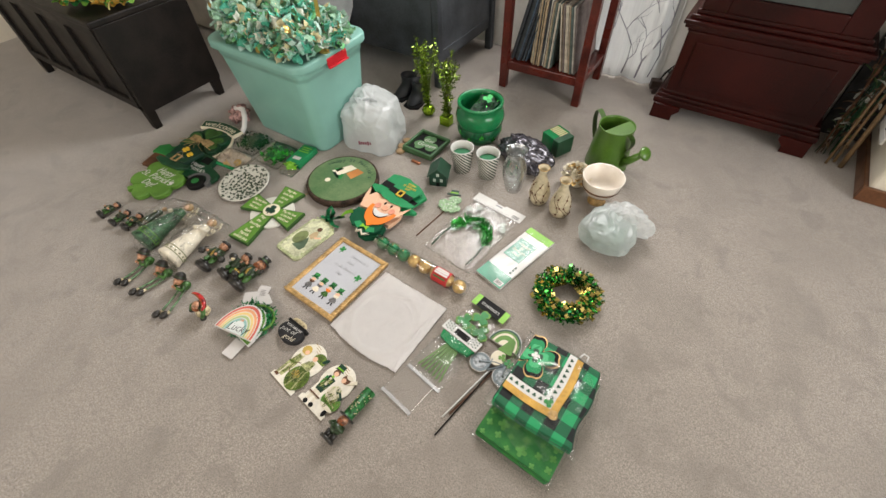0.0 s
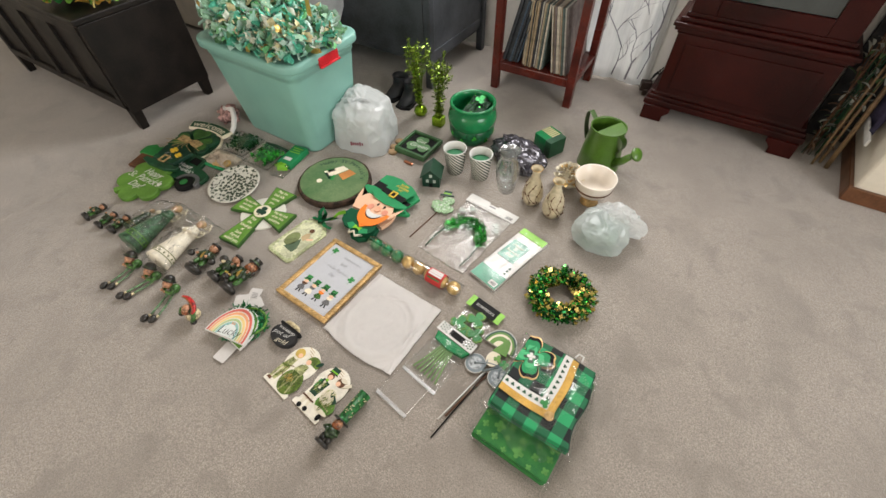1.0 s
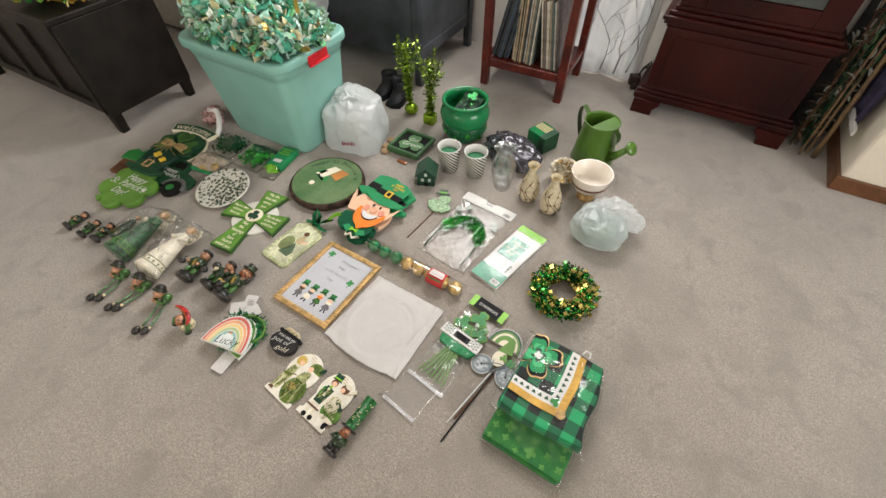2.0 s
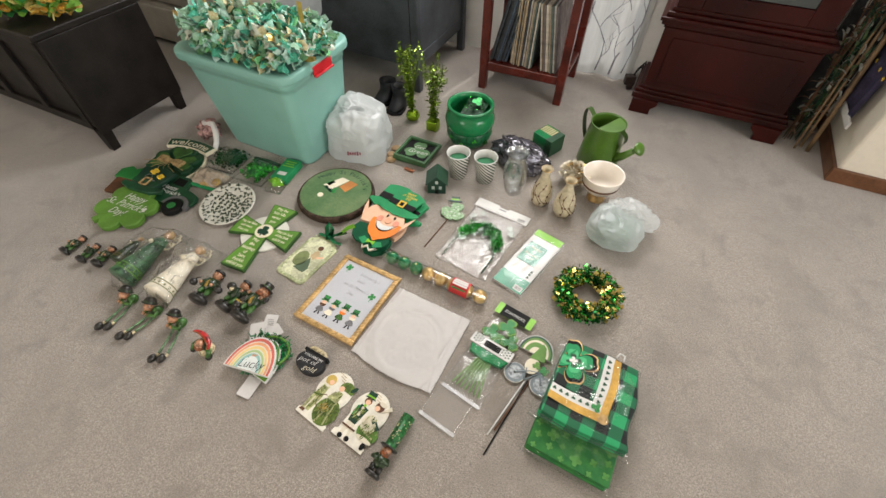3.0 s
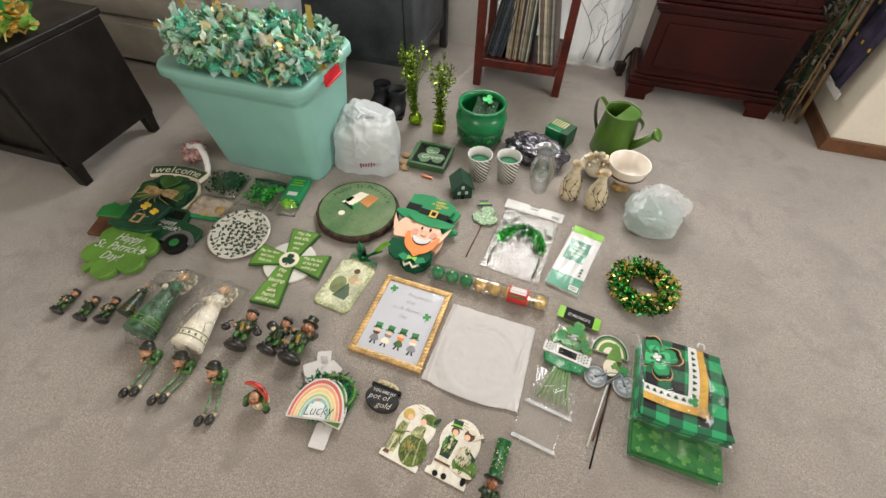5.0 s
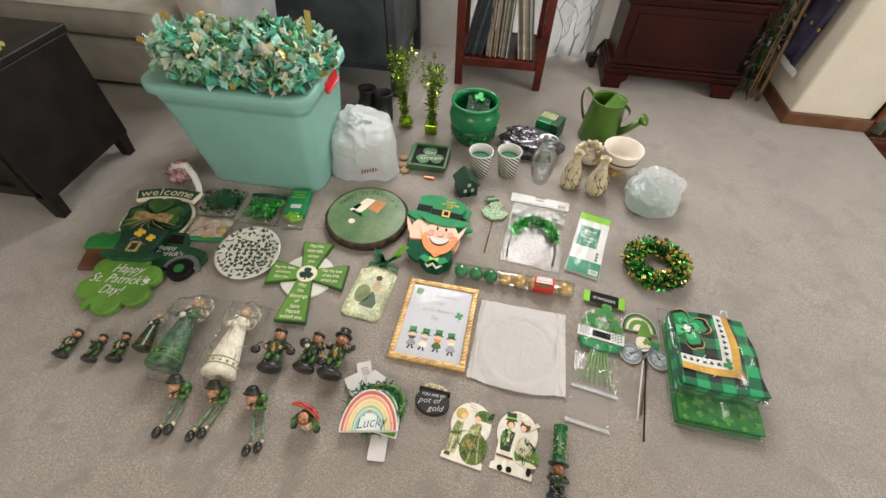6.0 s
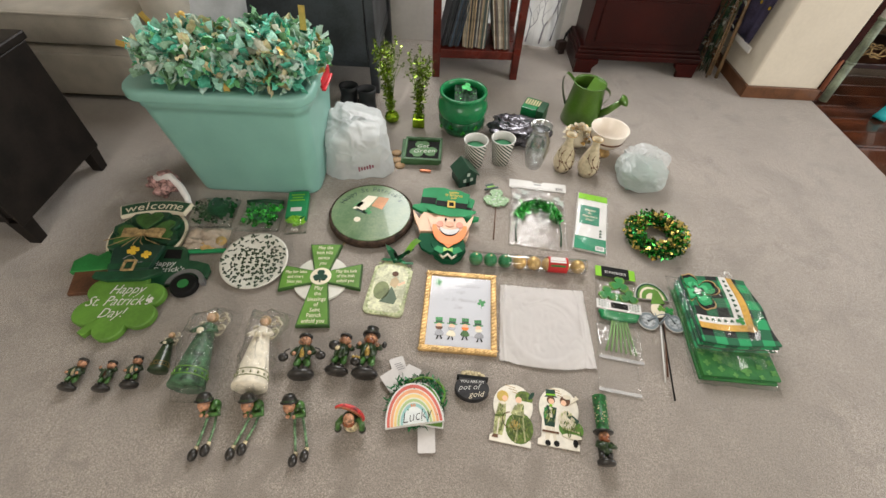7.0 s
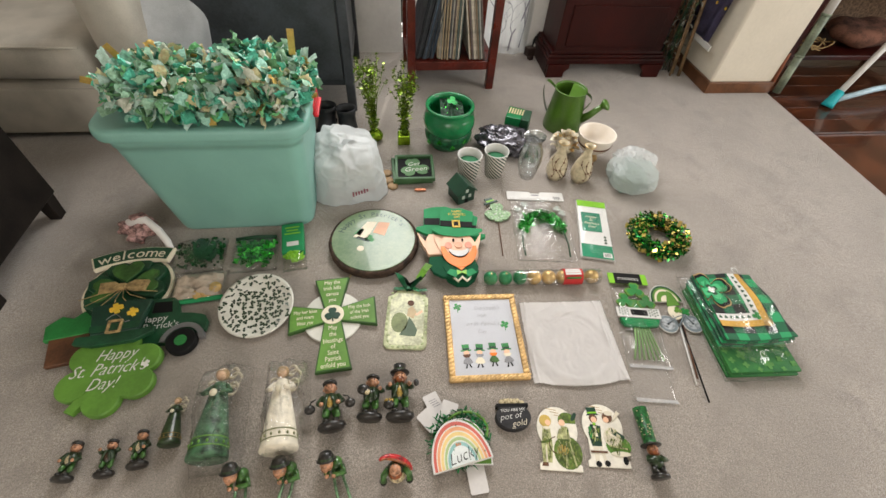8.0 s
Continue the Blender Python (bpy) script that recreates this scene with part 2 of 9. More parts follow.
def lathe(bm, profile, seg=28, mi=0, closed=False, c=(0, 0, 0)):
    rings = []
    for r, z in profile:
        rings.append([bm.verts.new((c[0] + r * math.cos(2 * math.pi * i / seg), c[1] + r * math.sin(2 * math.pi * i / seg), c[2] + z)) for i in range(seg)])
    for a, b in zip(rings, rings[1:]):
        for i in range(seg):
            f = bm.faces.new((a[i], a[(i + 1) % seg], b[(i + 1) % seg], b[i]))
            f.material_index, f.smooth = mi, True
    if closed:
        for r, rev in ((rings[0], True), (rings[-1], False)):
            bm.faces.new(r[::-1] if rev else r).material_index = mi
    return bm


def tube(bm, pts, r, seg=8, mi=0):
    pts = [Vector(p) for p in pts]
    rings = []
    for i, p in enumerate(pts):
        d = (pts[min(i + 1, len(pts) - 1)] - pts[max(i - 1, 0)]).normalized()
        q = d.to_track_quat("Z", "Y")
        rr = r(i / (len(pts) - 1)) if callable(r) else r
        rings.append([bm.verts.new(p + q @ Vector((rr * math.cos(2 * math.pi * k / seg), rr * math.sin(2 * math.pi * k / seg), 0))) for k in range(seg)])
    for a, b in zip(rings, rings[1:]):
        for k in range(seg):
            f = bm.faces.new((a[k], a[(k + 1) % seg], b[(k + 1) % seg], b[k]))
            f.material_index, f.smooth = mi, True
    bm.faces.new(rings[0][::-1]).material_index = mi
    bm.faces.new(rings[-1]).material_index = mi
    return bm


def arc(p, r, a0, a1, n, ry=None):
    ry = r if ry is None else ry
    return [(p[0] + r * math.cos(radians(a0 + (a1 - a0) * i / (n - 1))), p[1] + ry * math.sin(radians(a0 + (a1 - a0) * i / (n - 1)))) for i in range(n)]


def shamrock(r, leaves=3, turn=90, notch=0.16, n=16):
    """Outline of a clover with heart-shaped leaves."""
    out, half = [], 180 / leaves
    for k in range(leaves):
        for i in range(n):
            d = -half + 2 * half * (i + 0.5) / n
            e = abs(d) / half
            rr = r * max(0.16, math.cos(e * math.pi / 2) ** 0.42) * (1 - notch * math.exp(-(d / 9) ** 2))
            a = radians(turn + 360 * k / leaves + d)
            out.append((rr * math.cos(a), rr * math.sin(a)))
    return out


def rounded(w, h, r, n=5):
    o = []
    for sx, sy, a in ((1, -1, -90), (1, 1, 0), (-1, 1, 90), (-1, -1, 180)):
        o += arc((sx * (w / 2 - r), sy * (h / 2 - r)), r, a, a + 90, n)
    return o


def moved(pts, x, y, turn=0.0, k=1.0):
    c, s = math.cos(radians(turn)), math.sin(radians(turn))
    return [(x + k * (px * c - py * s), y + k * (px * s + py * c)) for px, py in pts]


def mesh_of(name, bm, mats):
    bmesh.ops.recalc_face_normals(bm, faces=bm.faces)
    me = bpy.data.meshes.new(name)
    bm.to_mesh(me)
    bm.free()
    for m in mats if isinstance(mats, (list, tuple)) else [mats]:
        me.materials.append(m)
    return me


def part(name, bm, mats, parent, label=""):
    ob = new(name, mesh_of(name, bm, mats))
    ob.parent = parent
    return tagged(ob, label)


def solid(name, bm, mats, label, category, m=None, group="", kind=""):
    ob = new(name, mesh_of(name, bm, mats))
    if m is not None:
        ob.matrix_world = m
    return tagged(ob, label, category, group, kind)


def thing(name, label, category, m=None, group="", kind=""):
    ob = new(name)
    ob.empty_display_size = 0.05
    if m is not None:
        ob.matrix_world = m
    return tagged(ob, label, category, group, kind)


def bm_new():
    return bmesh.new()


def smooth(ob):
    for p in ob.data.polygons:
        p.use_smooth = True
    return ob


def letters(text, size, mat, parent, x, y, z, turn=0.0, align="CENTER", shear=0.0, name="lettering", depth=0.0004, squeeze=1.0, thin=0.0):
    cu = bpy.data.curves.new("t", "FONT")
    cu.body, cu.size, cu.align_x, cu.align_y, cu.extrude, cu.shear = text, size, align, "CENTER", depth, shear
    cu.resolution_u, cu.offset = 2, -thin
    tmp = bpy.data.objects.new("t", cu)
    me = bpy.data.meshes.new_from_object(tmp)
    me.name = name
    bpy.data.objects.remove(tmp)
    me.materials.clear()
    me.materials.append(mat)
    ob = new(name, me)
    ob.parent = parent
    ob.matrix_basis = pose(x, y, z, 0, 0, turn) @ Matrix.Diagonal((squeeze, 1, 1, 1))
    return ob


# ---- room ----
def structure(name, bm, mats, label):
    return solid(name, bm, mats, label, "structure", kind="structure")


XL, XR, YF, YB, ZC = -3.3, 4.4, -3.0, 2.1, 2.45
bm = bm_new()
prism(bm, [(XL, YF), (2.05, YF), (2.05, 1.614), (1.674, 1.614), (1.674, YB), (XL, YB)], -0.03, 0.0)
structure("floor_carpet", bm, CARPET, "beige cut-pile carpet with trodden patches")
bm = bm_new()
box(bm, ((2.05 + XR) / 2, (YF + 3.4) / 2, -0.03), (XR - 2.05, 3.4 - YF, 0.03))
hard = structure("floor_hardwood", bm, PLANK, "dark red-brown hardwood floor beyond the carpet")


def wall_with_window(name, x0, x1, y, t, wx0, wx1, wz0, wz1, mat, label):
    b = bm_new()
    for a0, a1, z0, z1 in ((x0, wx0, 0, ZC), (wx1, x1, 0, ZC), (wx0, wx1, 0, wz0), (wx0, wx1, wz1, ZC)):
        box(b, ((a0 + a1) / 2, y + t / 2, (z0 + z1) / 2), (a1 - a0, abs(t), z1 - z0))
    return structure(name, b, mat, label)


wall_with_window("wall_north", XL, 1.674, YB, 0.12, -0.45, 0.95, 0.09, 2.32, WALLWHITE, "white textured wall behind the furniture")
bm = bm_new()
box(bm, (-0.245, YB + 0.05, 0.5), (0.41, 0.10, 0.82))
box(bm, (0.815, YB + 0.05, 0.5), (0.27, 0.10, 0.82))
structure("wall_under_window", bm, WALLWHITE, "white textured wall below the window")
# out of view; its opening is added to go with the south fill lamp
wall_with_window("wall_south", XL, XR, YF - 0.12, 0.12, -2.3, -0.1, 0.9, 2.25, WALL, "cream painted wall")
bm = bm_new()
box(bm, (XL - 0.06, (YF + YB) / 2, ZC / 2), (0.12, YB - YF, ZC))
structure("wall_west", bm, WALL, "cream painted wall")
b = bm_new()
for y0, y1, z0, z1 in ((YF, -1.6, 0, ZC), (0.8, 3.4, 0, ZC), (-1.6, 0.8, 0, 0.7), (-1.6, 0.8, 2.3, ZC)):
    box(b, (XR + 0.06, (y0 + y1) / 2, (z0 + z1) / 2), (0.12, y1 - y0, z1 - z0))
structure("wall_east", b, WALL, "cream painted wall of the next room")
bm = bm_new()
box(bm, ((2.05 + XR) / 2, 3.46, ZC / 2), (XR - 2.05, 0.12, ZC))
structure("wall_next_room", bm, WALL, "cream wall of the next room")
bm = bm_new()
box(bm, ((1.674 + 2.05) / 2, (1.614 + 3.4) / 2, ZC / 2), (2.05 - 1.674, 3.4 - 1.614, ZC), 0.012)
structure("wall_pier", bm, WALL, "cream painted wall end beside the hardwood floor")
bm = bm_new()
box(bm, ((XL + XR) / 2, 0.2, ZC + 0.05), (XR - XL + 0.3, 6.8, 0.1))
structure("ceiling", bm, CEIL, "white ceiling")
b = bm_new()
box(b, ((1.656 + 2.06) / 2, 1.605, 0.032), (2.06 - 1.656, 0.018, 0.064), 0.003)
box(b, (1.665, (1.615 + YB) / 2, 0.032), (0.018, YB - 1.615, 0.064), 0.003)
structure("baseboard", b, OAK, "stained oak baseboard round the wall end")
# the second one is added, unseen, round the south fill lamp
for nm, x0, x1, y, z0, z1 in (("window_1", -0.45, 0.95, YB + 0.09, 0.09, 2.32), ("window_2", -2.3, -0.1, YF - 0.09, 0.9, 2.25)):
    w = thing(nm, "white framed window with a daylight lamp at it", "window", kind="structure")
    b = bm_new()
    for cx, cz, sx, sz in ((x0 + 0.02, (z0 + z1) / 2, 0.04, z1 - z0), (x1 - 0.02, (z0 + z1) / 2, 0.04, z1 - z0), ((x0 + x1) / 2, z0 + 0.02, x1 - x0 - 0.08, 0.04),
                           ((x0 + x1) / 2, z1 - 0.02, x1 - x0 - 0.08, 0.04), ((x0 + x1) / 2, (z0 + z1) / 2, 0.03, z1 - z0 - 0.08)):
        box(b, (cx, y, cz), (sx, 0.04, sz), 0.003)
    part("window_frame", b, WHITE, w)


# ---- furniture ----
def chest():
    """Espresso trunk with panelled front, overhanging top and tapered feet."""
    t = thing("storage_chest", "espresso-stained wooden storage chest with panelled front on the carpet", "chest")
    x0, x1, y0, y1 = -2.56, -1.335, 0.345, 0.79
    b = bm_new()
    box(b, ((x0 + x1) / 2, (y0 + y1) / 2, 0.525), (x1 - x0 + 0.022, y1 - y0 + 0.03, 0.028), 0.006)
    part("top", b, ESPRESSO, t)
    b = bm_new()
    box(b, ((x0 + x1) / 2, (y0 + y1) / 2, 0.31), (x1 - x0 - 0.02, y1 - y0 - 0.02, 0.40), 0.004)
    part("body", b, ESPRESSO, t)
    for px in (x0 + 0.025, x1 - 0.025):
        for py in (y0 + 0.025, y1 - 0.025):
            b = bm_new()
            rod(b, (px, py, 0), (px, py, 0.105), 0.026, 0.034, 4)
            bmesh.ops.rotate(b, cent=(px, py, 0), matrix=Matrix.Rotation(radians(45), 3, "Z"), verts=b.verts)
            for f in b.faces:
                f.smooth = False
            box(b, (px, py, 0.32), (0.05, 0.05, 0.38), 0.004)
            part("leg", b, ESPRESSO, t)
    n = 4
    for i in range(n + 1):
        b = bm_new()
        fx = x0 + 0.05 + (x1 - x0 - 0.1) * i / n
        box(b, (fx, y0 + 0.006, 0.31), (0.045, 0.024, 0.38), 0.003)
        part("stile", b, ESPRESSO, t)
    for z in (0.135, 0.49):
        b = bm_new()
        box(b, ((x0 + x1) / 2, y0 + 0.004, z), (x1 - x0 - 0.05, 0.022, 0.04), 0.003)
        part("rail", b, ESPRESSO, t)
    b = bm_new()
    box(b, (x1 + 0.001, (y0 + y1) / 2, 0.303), (0.012, y1 - y0 + 0.004, 0.416), 0.003)
    part("end_panel", b, ESPRESSO, t)
    return t


chest()


def media_stand():
    t = thing("media_stand", "black painted wooden cabinet standing against the wall", "cabinet")
    x0, x1, y0, y1 = -1.02, -0.29, 1.45, 2.05
    b = bm_new()
    box(b, ((x0 + x1) / 2, (y0 + y1) / 2, 0.44), (x1 - x0 - 0.03, y1 - y0 - 0.03, 0.62), 0.005)
    part("body", b, BLACKWOOD, t)
    b = bm_new()
    box(b, ((x0 + x1) / 2, (y0 + y1) / 2, 0.765), (x1 - x0 + 0.03, y1 - y0 + 0.02, 0.03), 0.006)
    part("top", b, BLACKWOOD, t)
    for px in (x0 + 0.02, x1 - 0.02):
        for py in (y0 + 0.02, y1 - 0.02):
            b = bm_new()
            box(b, (px, py, 0.375), (0.042, 0.042, 0.75), 0.005)
            part("leg", b, BLACKWOOD, t)
    b = bm_new()
    box(b, ((x0 + x1) / 2, y0 + 0.010, 0.44), (x1 - x0 - 0.09, 0.012, 0.56), 0.003)
    part("front_panel", b, BLACKWOOD, t)
    b = bm_new()
    box(b, (x1 - 0.02, (y0 + y1) / 2, 0.17), (0.016, y1 - y0 - 0.08, 0.05), 0.003)
    part("end_rail", b, BLACKWOOD, t)


media_stand()


def sofa():
    t = thing("sofa", "grey-beige upholstered sofa with piped seat cushion", "sofa")
    for nm, c, s, bv in (("base", (-2.0, 1.63, 0.16), (1.9, 0.72, 0.2), 0.03), ("seat_cushion", (-2.02, 1.58, 0.34), (1.5, 0.68, 0.15), 0.045),
                         ("skirt_panel", (-2.0, 1.268, 0.13), (1.88, 0.02, 0.2), 0.008), ("backrest", (-2.0, 1.96, 0.6), (1.86, 0.2, 0.55), 0.06),
                         ("arm", (-1.14, 1.6, 0.36), (0.2, 0.7, 0.56), 0.07), ("arm", (-2.9, 1.6, 0.36), (0.2, 0.7, 0.56), 0.07)):
        b = bm_new()
        box(b, c, s, bv)
        if nm == "seat_cushion":
            bmesh.ops.subdivide_edges(b, edges=b.edges, cuts=1)
        smooth(part(nm, b, SOFA, t))
    b = bm_new()
    tube(b, [(-2.77 + 0.1 * i, 1.238, 0.405) for i in range(16)], 0.006)
    part("piping", b, SOFA, t)
    b = bm_new()
    bmesh.ops.create_grid(b, x_segments=14, y_segments=14, size=1)
    bmesh.ops.solidify(b, geom=b.faces[:], thickness=0.02)
    for v in b.verts:
        u, w = v.co.x, v.co.y
        e = (max(0, 1 - u * u) * max(0, 1 - w * w)) ** 0.45
        v.co = Vector((0.165 * u * (1 - 0.05 * (1 - w * w)), 0.165 * w * (1 - 0.05 * (1 - u * u)), (0.065 if v.co.z >= -0.005 else -0.065) * e + 0.004 * noise.noise(Vector((u * 3, w * 3, 1)))))
    bmesh.ops.transform(b, matrix=pose(-1.00, 1.40, 0.40, 72, 22, 24), verts=b.verts)
    for f in b.faces:
        f.smooth = True
    solid("throw_pillow", b, material("pale grey cushion", (0.46, 0.47, 0.48), 0.9, bump=0.4, fine=250), "pale grey throw pillow leaning beside the sofa arm", "pillow")


sofa()


def record_shelf():
    t = thing("record_shelf", "red cherry-stained wooden shelf stand holding vinyl records", "shelf")
    t.matrix_world = pose(0.205, 1.655, 0, 0, 0, 1.5)
    w, d = 0.465, 0.37
    for sx in (-1, 1):
        for y in (0.02, d - 0.02):
            b = bm_new()
            box(b, (sx * (w / 2 - 0.02), y, 0.6), (0.04, 0.04, 1.2), 0.003)
            part("post", b, CHERRY, t)
    for z in (0.128, 0.62, 1.12):
        b = bm_new()
        box(b, (0, d / 2, z + 0.012), (w - 0.01, d - 0.03, 0.016), 0.002)
        part("shelf_board", b, CHERRY, t)
        for y in (0.02, d - 0.02):
            b = bm_new()
            box(b, (0, y, z), (w - 0.082, 0.024, 0.045), 0.003)
            part("rail", b, CHERRY, t)
        for sx in (-1, 1):
            b = bm_new()
            box(b, (sx * (w / 2 - 0.02), d / 2, z), (0.022, d - 0.082, 0.045), 0.003)
            part("side_rail", b, CHERRY, t)
    return t


record_shelf()
rnd = random.Random(4)
sleeves = [material("record sleeve", c, 0.6, vary=0.25, scale=25) for c in ((0.045, 0.05, 0.058), (0.06, 0.09, 0.13), (0.40, 0.30, 0.19), (0.50, 0.41, 0.29), (0.58, 0.52, 0.43), (0.16, 0.13, 0.12), (0.28, 0.19, 0.12), (0.5, 0.47, 0.42), (0.45, 0.22, 0.18), (0.08, 0.11, 0.10), (0.6, 0.58, 0.54))]
x = 0.035
while x < 0.375:
    dark = x < 0.13
    w = rnd.uniform(0.0035, 0.008)
    if 0.245 < x < 0.30:
        x += 0.05
        continue
    lean = 13 if dark else (1.0 if x < 0.25 else -9)
    b = bm_new()
    box(b, (0, 0.157, 0.157), (w, 0.313, 0.313), 0.0008)
    solid("record_sleeve", b, sleeves[rnd.choice((0, 0, 1, 5, 0)) if dark else rnd.choice((2, 3, 3, 4, 6, 2, 7, 5, 8, 9, 10, 5, 0))],
          "vinyl record in a worn cardboard sleeve standing on edge", "record", pose(x - (0.02 if dark else 0), 1.675 + rnd.uniform(0, 0.02), 0.1535 + (0.004 if dark else 0.001), 0, lean, 1.5), "records on the shelf")
    x += w + rnd.uniform(0.0008, 0.003)


def mahogany_cabinet():
    t = thing("display_cabinet", "polished dark mahogany display cabinet with bracket feet and glazed upper part", "cabinet")
    x0, x1, y0, y1 = 0.775, 1.455, 1.8, YB - 0.01
    cx, cy = (x0 + x1) / 2, (y0 + y1) / 2
    for fx, sx in ((x0 - 0.002, 1), (x1 + 0.002, -1)):
        b = bm_new()
        prism(b, [(0, 0), (0.10, 0), (0.10, 0.03), (0.125, 0.055), (0.125, 0.075), (0, 0.075)], -0.012, 0.012, bevel=0.003)
        q = part("bracket_foot", b, MAHOGANY, t)
        q.matrix_basis = pose(fx, y0 - 0.004, 0, 90, 0, 0) @ Matrix.Diagonal((sx, 1, 1, 1))
        b = bm_new()
        box(b, (fx + sx * 0.012, cy, 0.035), (0.024, y1 - y0 - 0.03, 0.07), 0.004)
        part("side_foot", b, MAHOGANY, t)
    b = bm_new()
    for z, o, h in ((0.088, 0.012, 0.03), (0.112, 0.004, 0.02), (0.13, -0.006, 0.018)):
        box(b, (cx, cy, z), (x1 - x0 + 2 * o, y1 - y0 + 2 * o - 0.014, h), 0.005)
    part("plinth_moulding", b, MAHOGANY, t)
    b = bm_new()
    box(b, (cx, cy, 0.272), (x1 - x0 - 0.05, y1 - y0 - 0.03, 0.285), 0.004)
    part("body", b, MAHOGANY, t)
    b = bm_new()
    box(b, (cx, y0 + 0.0125, 0.272), (x1 - x0 - 0.15, 0.008, 0.21), 0.003)
    part("front_panel", b, MAHOGANY, t)
    b = bm_new()
    for z, o in ((0.417, -0.018), (0.433, -0.004), (0.451, 0.006), (0.470, -0.012), (0.488, -0.028)):
        box(b, (cx, cy, z), (x1 - x0 + 2 * o, y1 - y0 + 2 * o - 0.014, 0.018), 0.004)
    part("waist_moulding", b, MAHOGANY, t)
    b = bm_new()
    for a, c, sx, sz in ((x0 + 0.09, 0.961, 0.1, 0.928), (x1 - 0.09, 0.961, 0.1, 0.928), (cx, 0.529, x1 - x0 - 0.28, 0.064), (cx, 1.39, x1 - x0 - 0.28, 0.07)):
        box(b, (a, y0 + 0.05, c), (sx, 0.035, sz), 0.004)
    part("door_frame", b, MAHOGANY, t)
    b = bm_new()
    box(b, (cx, cy + 0.03, 0.961), (x1 - x0 - 0.09, y1 - y0 - 0.1, 0.928))
    part("case", b, MAHOGANY, t)
    b = bm_new()
    box(b, (cx, y0 + 0.05, 0.958), (x1 - x0 - 0.28, 0.006, 0.79))
    part("glass_pane", b, GLASSDARK, t, "dark reflecting glass pane")


mahogany_cabinet()


# ---- tote with rag garland ----
def rrect(x0, x1, y0, y1, r, n=6):
    return moved(rounded(x1 - x0, y1 - y0, r, n), (x0 + x1) / 2, (y0 + y1) / 2)


def loft(bm, rings, mi=0, cap_lo=True, cap_hi=False):
    vs = [[bm.verts.new((x, y, z)) for x, y in pts] for pts, z in rings]
    n = len(vs[0])
    for a, b in zip(vs, vs[1:]):
        for i in range(n):
            f = bm.faces.new((a[i], a[(i + 1) % n], b[(i + 1) % n], b[i]))
            f.material_index, f.smooth = mi, True
    if cap_lo:
        bm.faces.new(vs[0][::-1])
    if cap_hi:
        bm.faces.new(vs[-1])
    return bm


def tote():
    t = thing("storage_tote", "teal plastic storage tote with red latch standing on the carpet", "storage box")
    b = bm_new()
    lo, hi = (-0.905, -0.432, 0.665, 0.985), (-0.955, -0.392, 0.622, 1.018)

    def at(k, o=0.0, r=0.05):
        v = [p + (q - p) * k for p, q in zip(lo, hi)]
        return rrect(v[0] - o, v[1] + o, v[2] - o, v[3] + o, r)
    loft(b, [(at(0, -0.006), 0.0), (at(0.01, -0.001), 0.004), (at(0.03), 0.013), (at(0.06), 0.026), (at(0.45), 0.196), (at(0.84), 0.366), (at(0.88), 0.384), (at(0.885, 0.003), 0.386), (at(0.93, 0.003), 0.405), (at(0.96, 0.003), 0.42), (at(0.96, -0.006), 0.42), (at(0.1, -0.008), 0.03)])
    part("bin", b, TEAL, t)
    b = bm_new()
    loft(b, [(at(1, 0.002, 0.06), 0.419), (at(1, 0.018, 0.07), 0.420), (at(1, 0.0225, 0.075), 0.423), (at(1, 0.0235, 0.075), 0.427), (at(1, 0.0235, 0.075), 0.446), (at(1, 0.022, 0.075), 0.452), (at(1, 0.018, 0.07), 0.456), (at(1, 0.006, 0.06), 0.4575), (at(1, -0.006, 0.05), 0.457), (at(1, -0.014, 0.05), 0.4545), (at(1, -0.04, 0.05), 0.454)], cap_lo=False, cap_hi=True)
    part("lid_rim", b, TEAL, t)
    b = bm_new()
    box(b, (-0.3695, 0.815, 0.424), (0.010, 0.115, 0.034), 0.004)
    box(b, (-0.364, 0.815, 0.403), (0.016, 0.115, 0.008), 0.003)
    part("latch", b, RED, t, "red plastic latch")
    return t


tote()


def strip_mesh(k, mat, w, l):
    """One torn cotton strip, pinched at the knot, crumpled and folded at its end."""
    b = bm_new()
    r = random.Random(k)
    n, seed_ = 7, Vector((k * 1.7, k * 0.9, 0))
    rows = []
    bend, tw, fold = r.uniform(-1.2, 1.2), r.uniform(-0.9, 0.9), r.uniform(0.5, 0.9)
    x = z = 0.0
    for i in range(n):
        u = i / (n - 1)
        a = bend * u * u + (r.choice((-1, 1)) * 0.9 if u > fold else 0)
        if i:
            x += l / (n - 1) * math.sin(a)
            z += l / (n - 1) * math.cos(a)
        ww = w * (0.3 + 0.7 * min(1, u * 2.4))
        row = []
        for q in range(5):
            c = q / 4 - 0.5
            cr = 0.11 * w * noise.noise(Vector((u * 2.6, c * 3.2, 0)) + seed_) + 0.10 * w * math.cos(c * 9 + k)
            fray = (0.10 * l * noise.noise(Vector((c * 9, 3, 0)) + seed_)) if i == n - 1 else 0
            t_ = tw * u
            row.append(b.verts.new((x + cr + c * ww * math.sin(t_), c * ww * math.cos(t_), z + fray + c * ww * 0.25 * math.sin(t_ + k))))
        rows.append(row)
    for p, q in zip(rows, rows[1:]):
        for i in range(4):
            b.faces.new((p[i], p[i + 1], q[i + 1], q[i])).smooth = True
    return mesh_of("fabric_strip", b, mat)


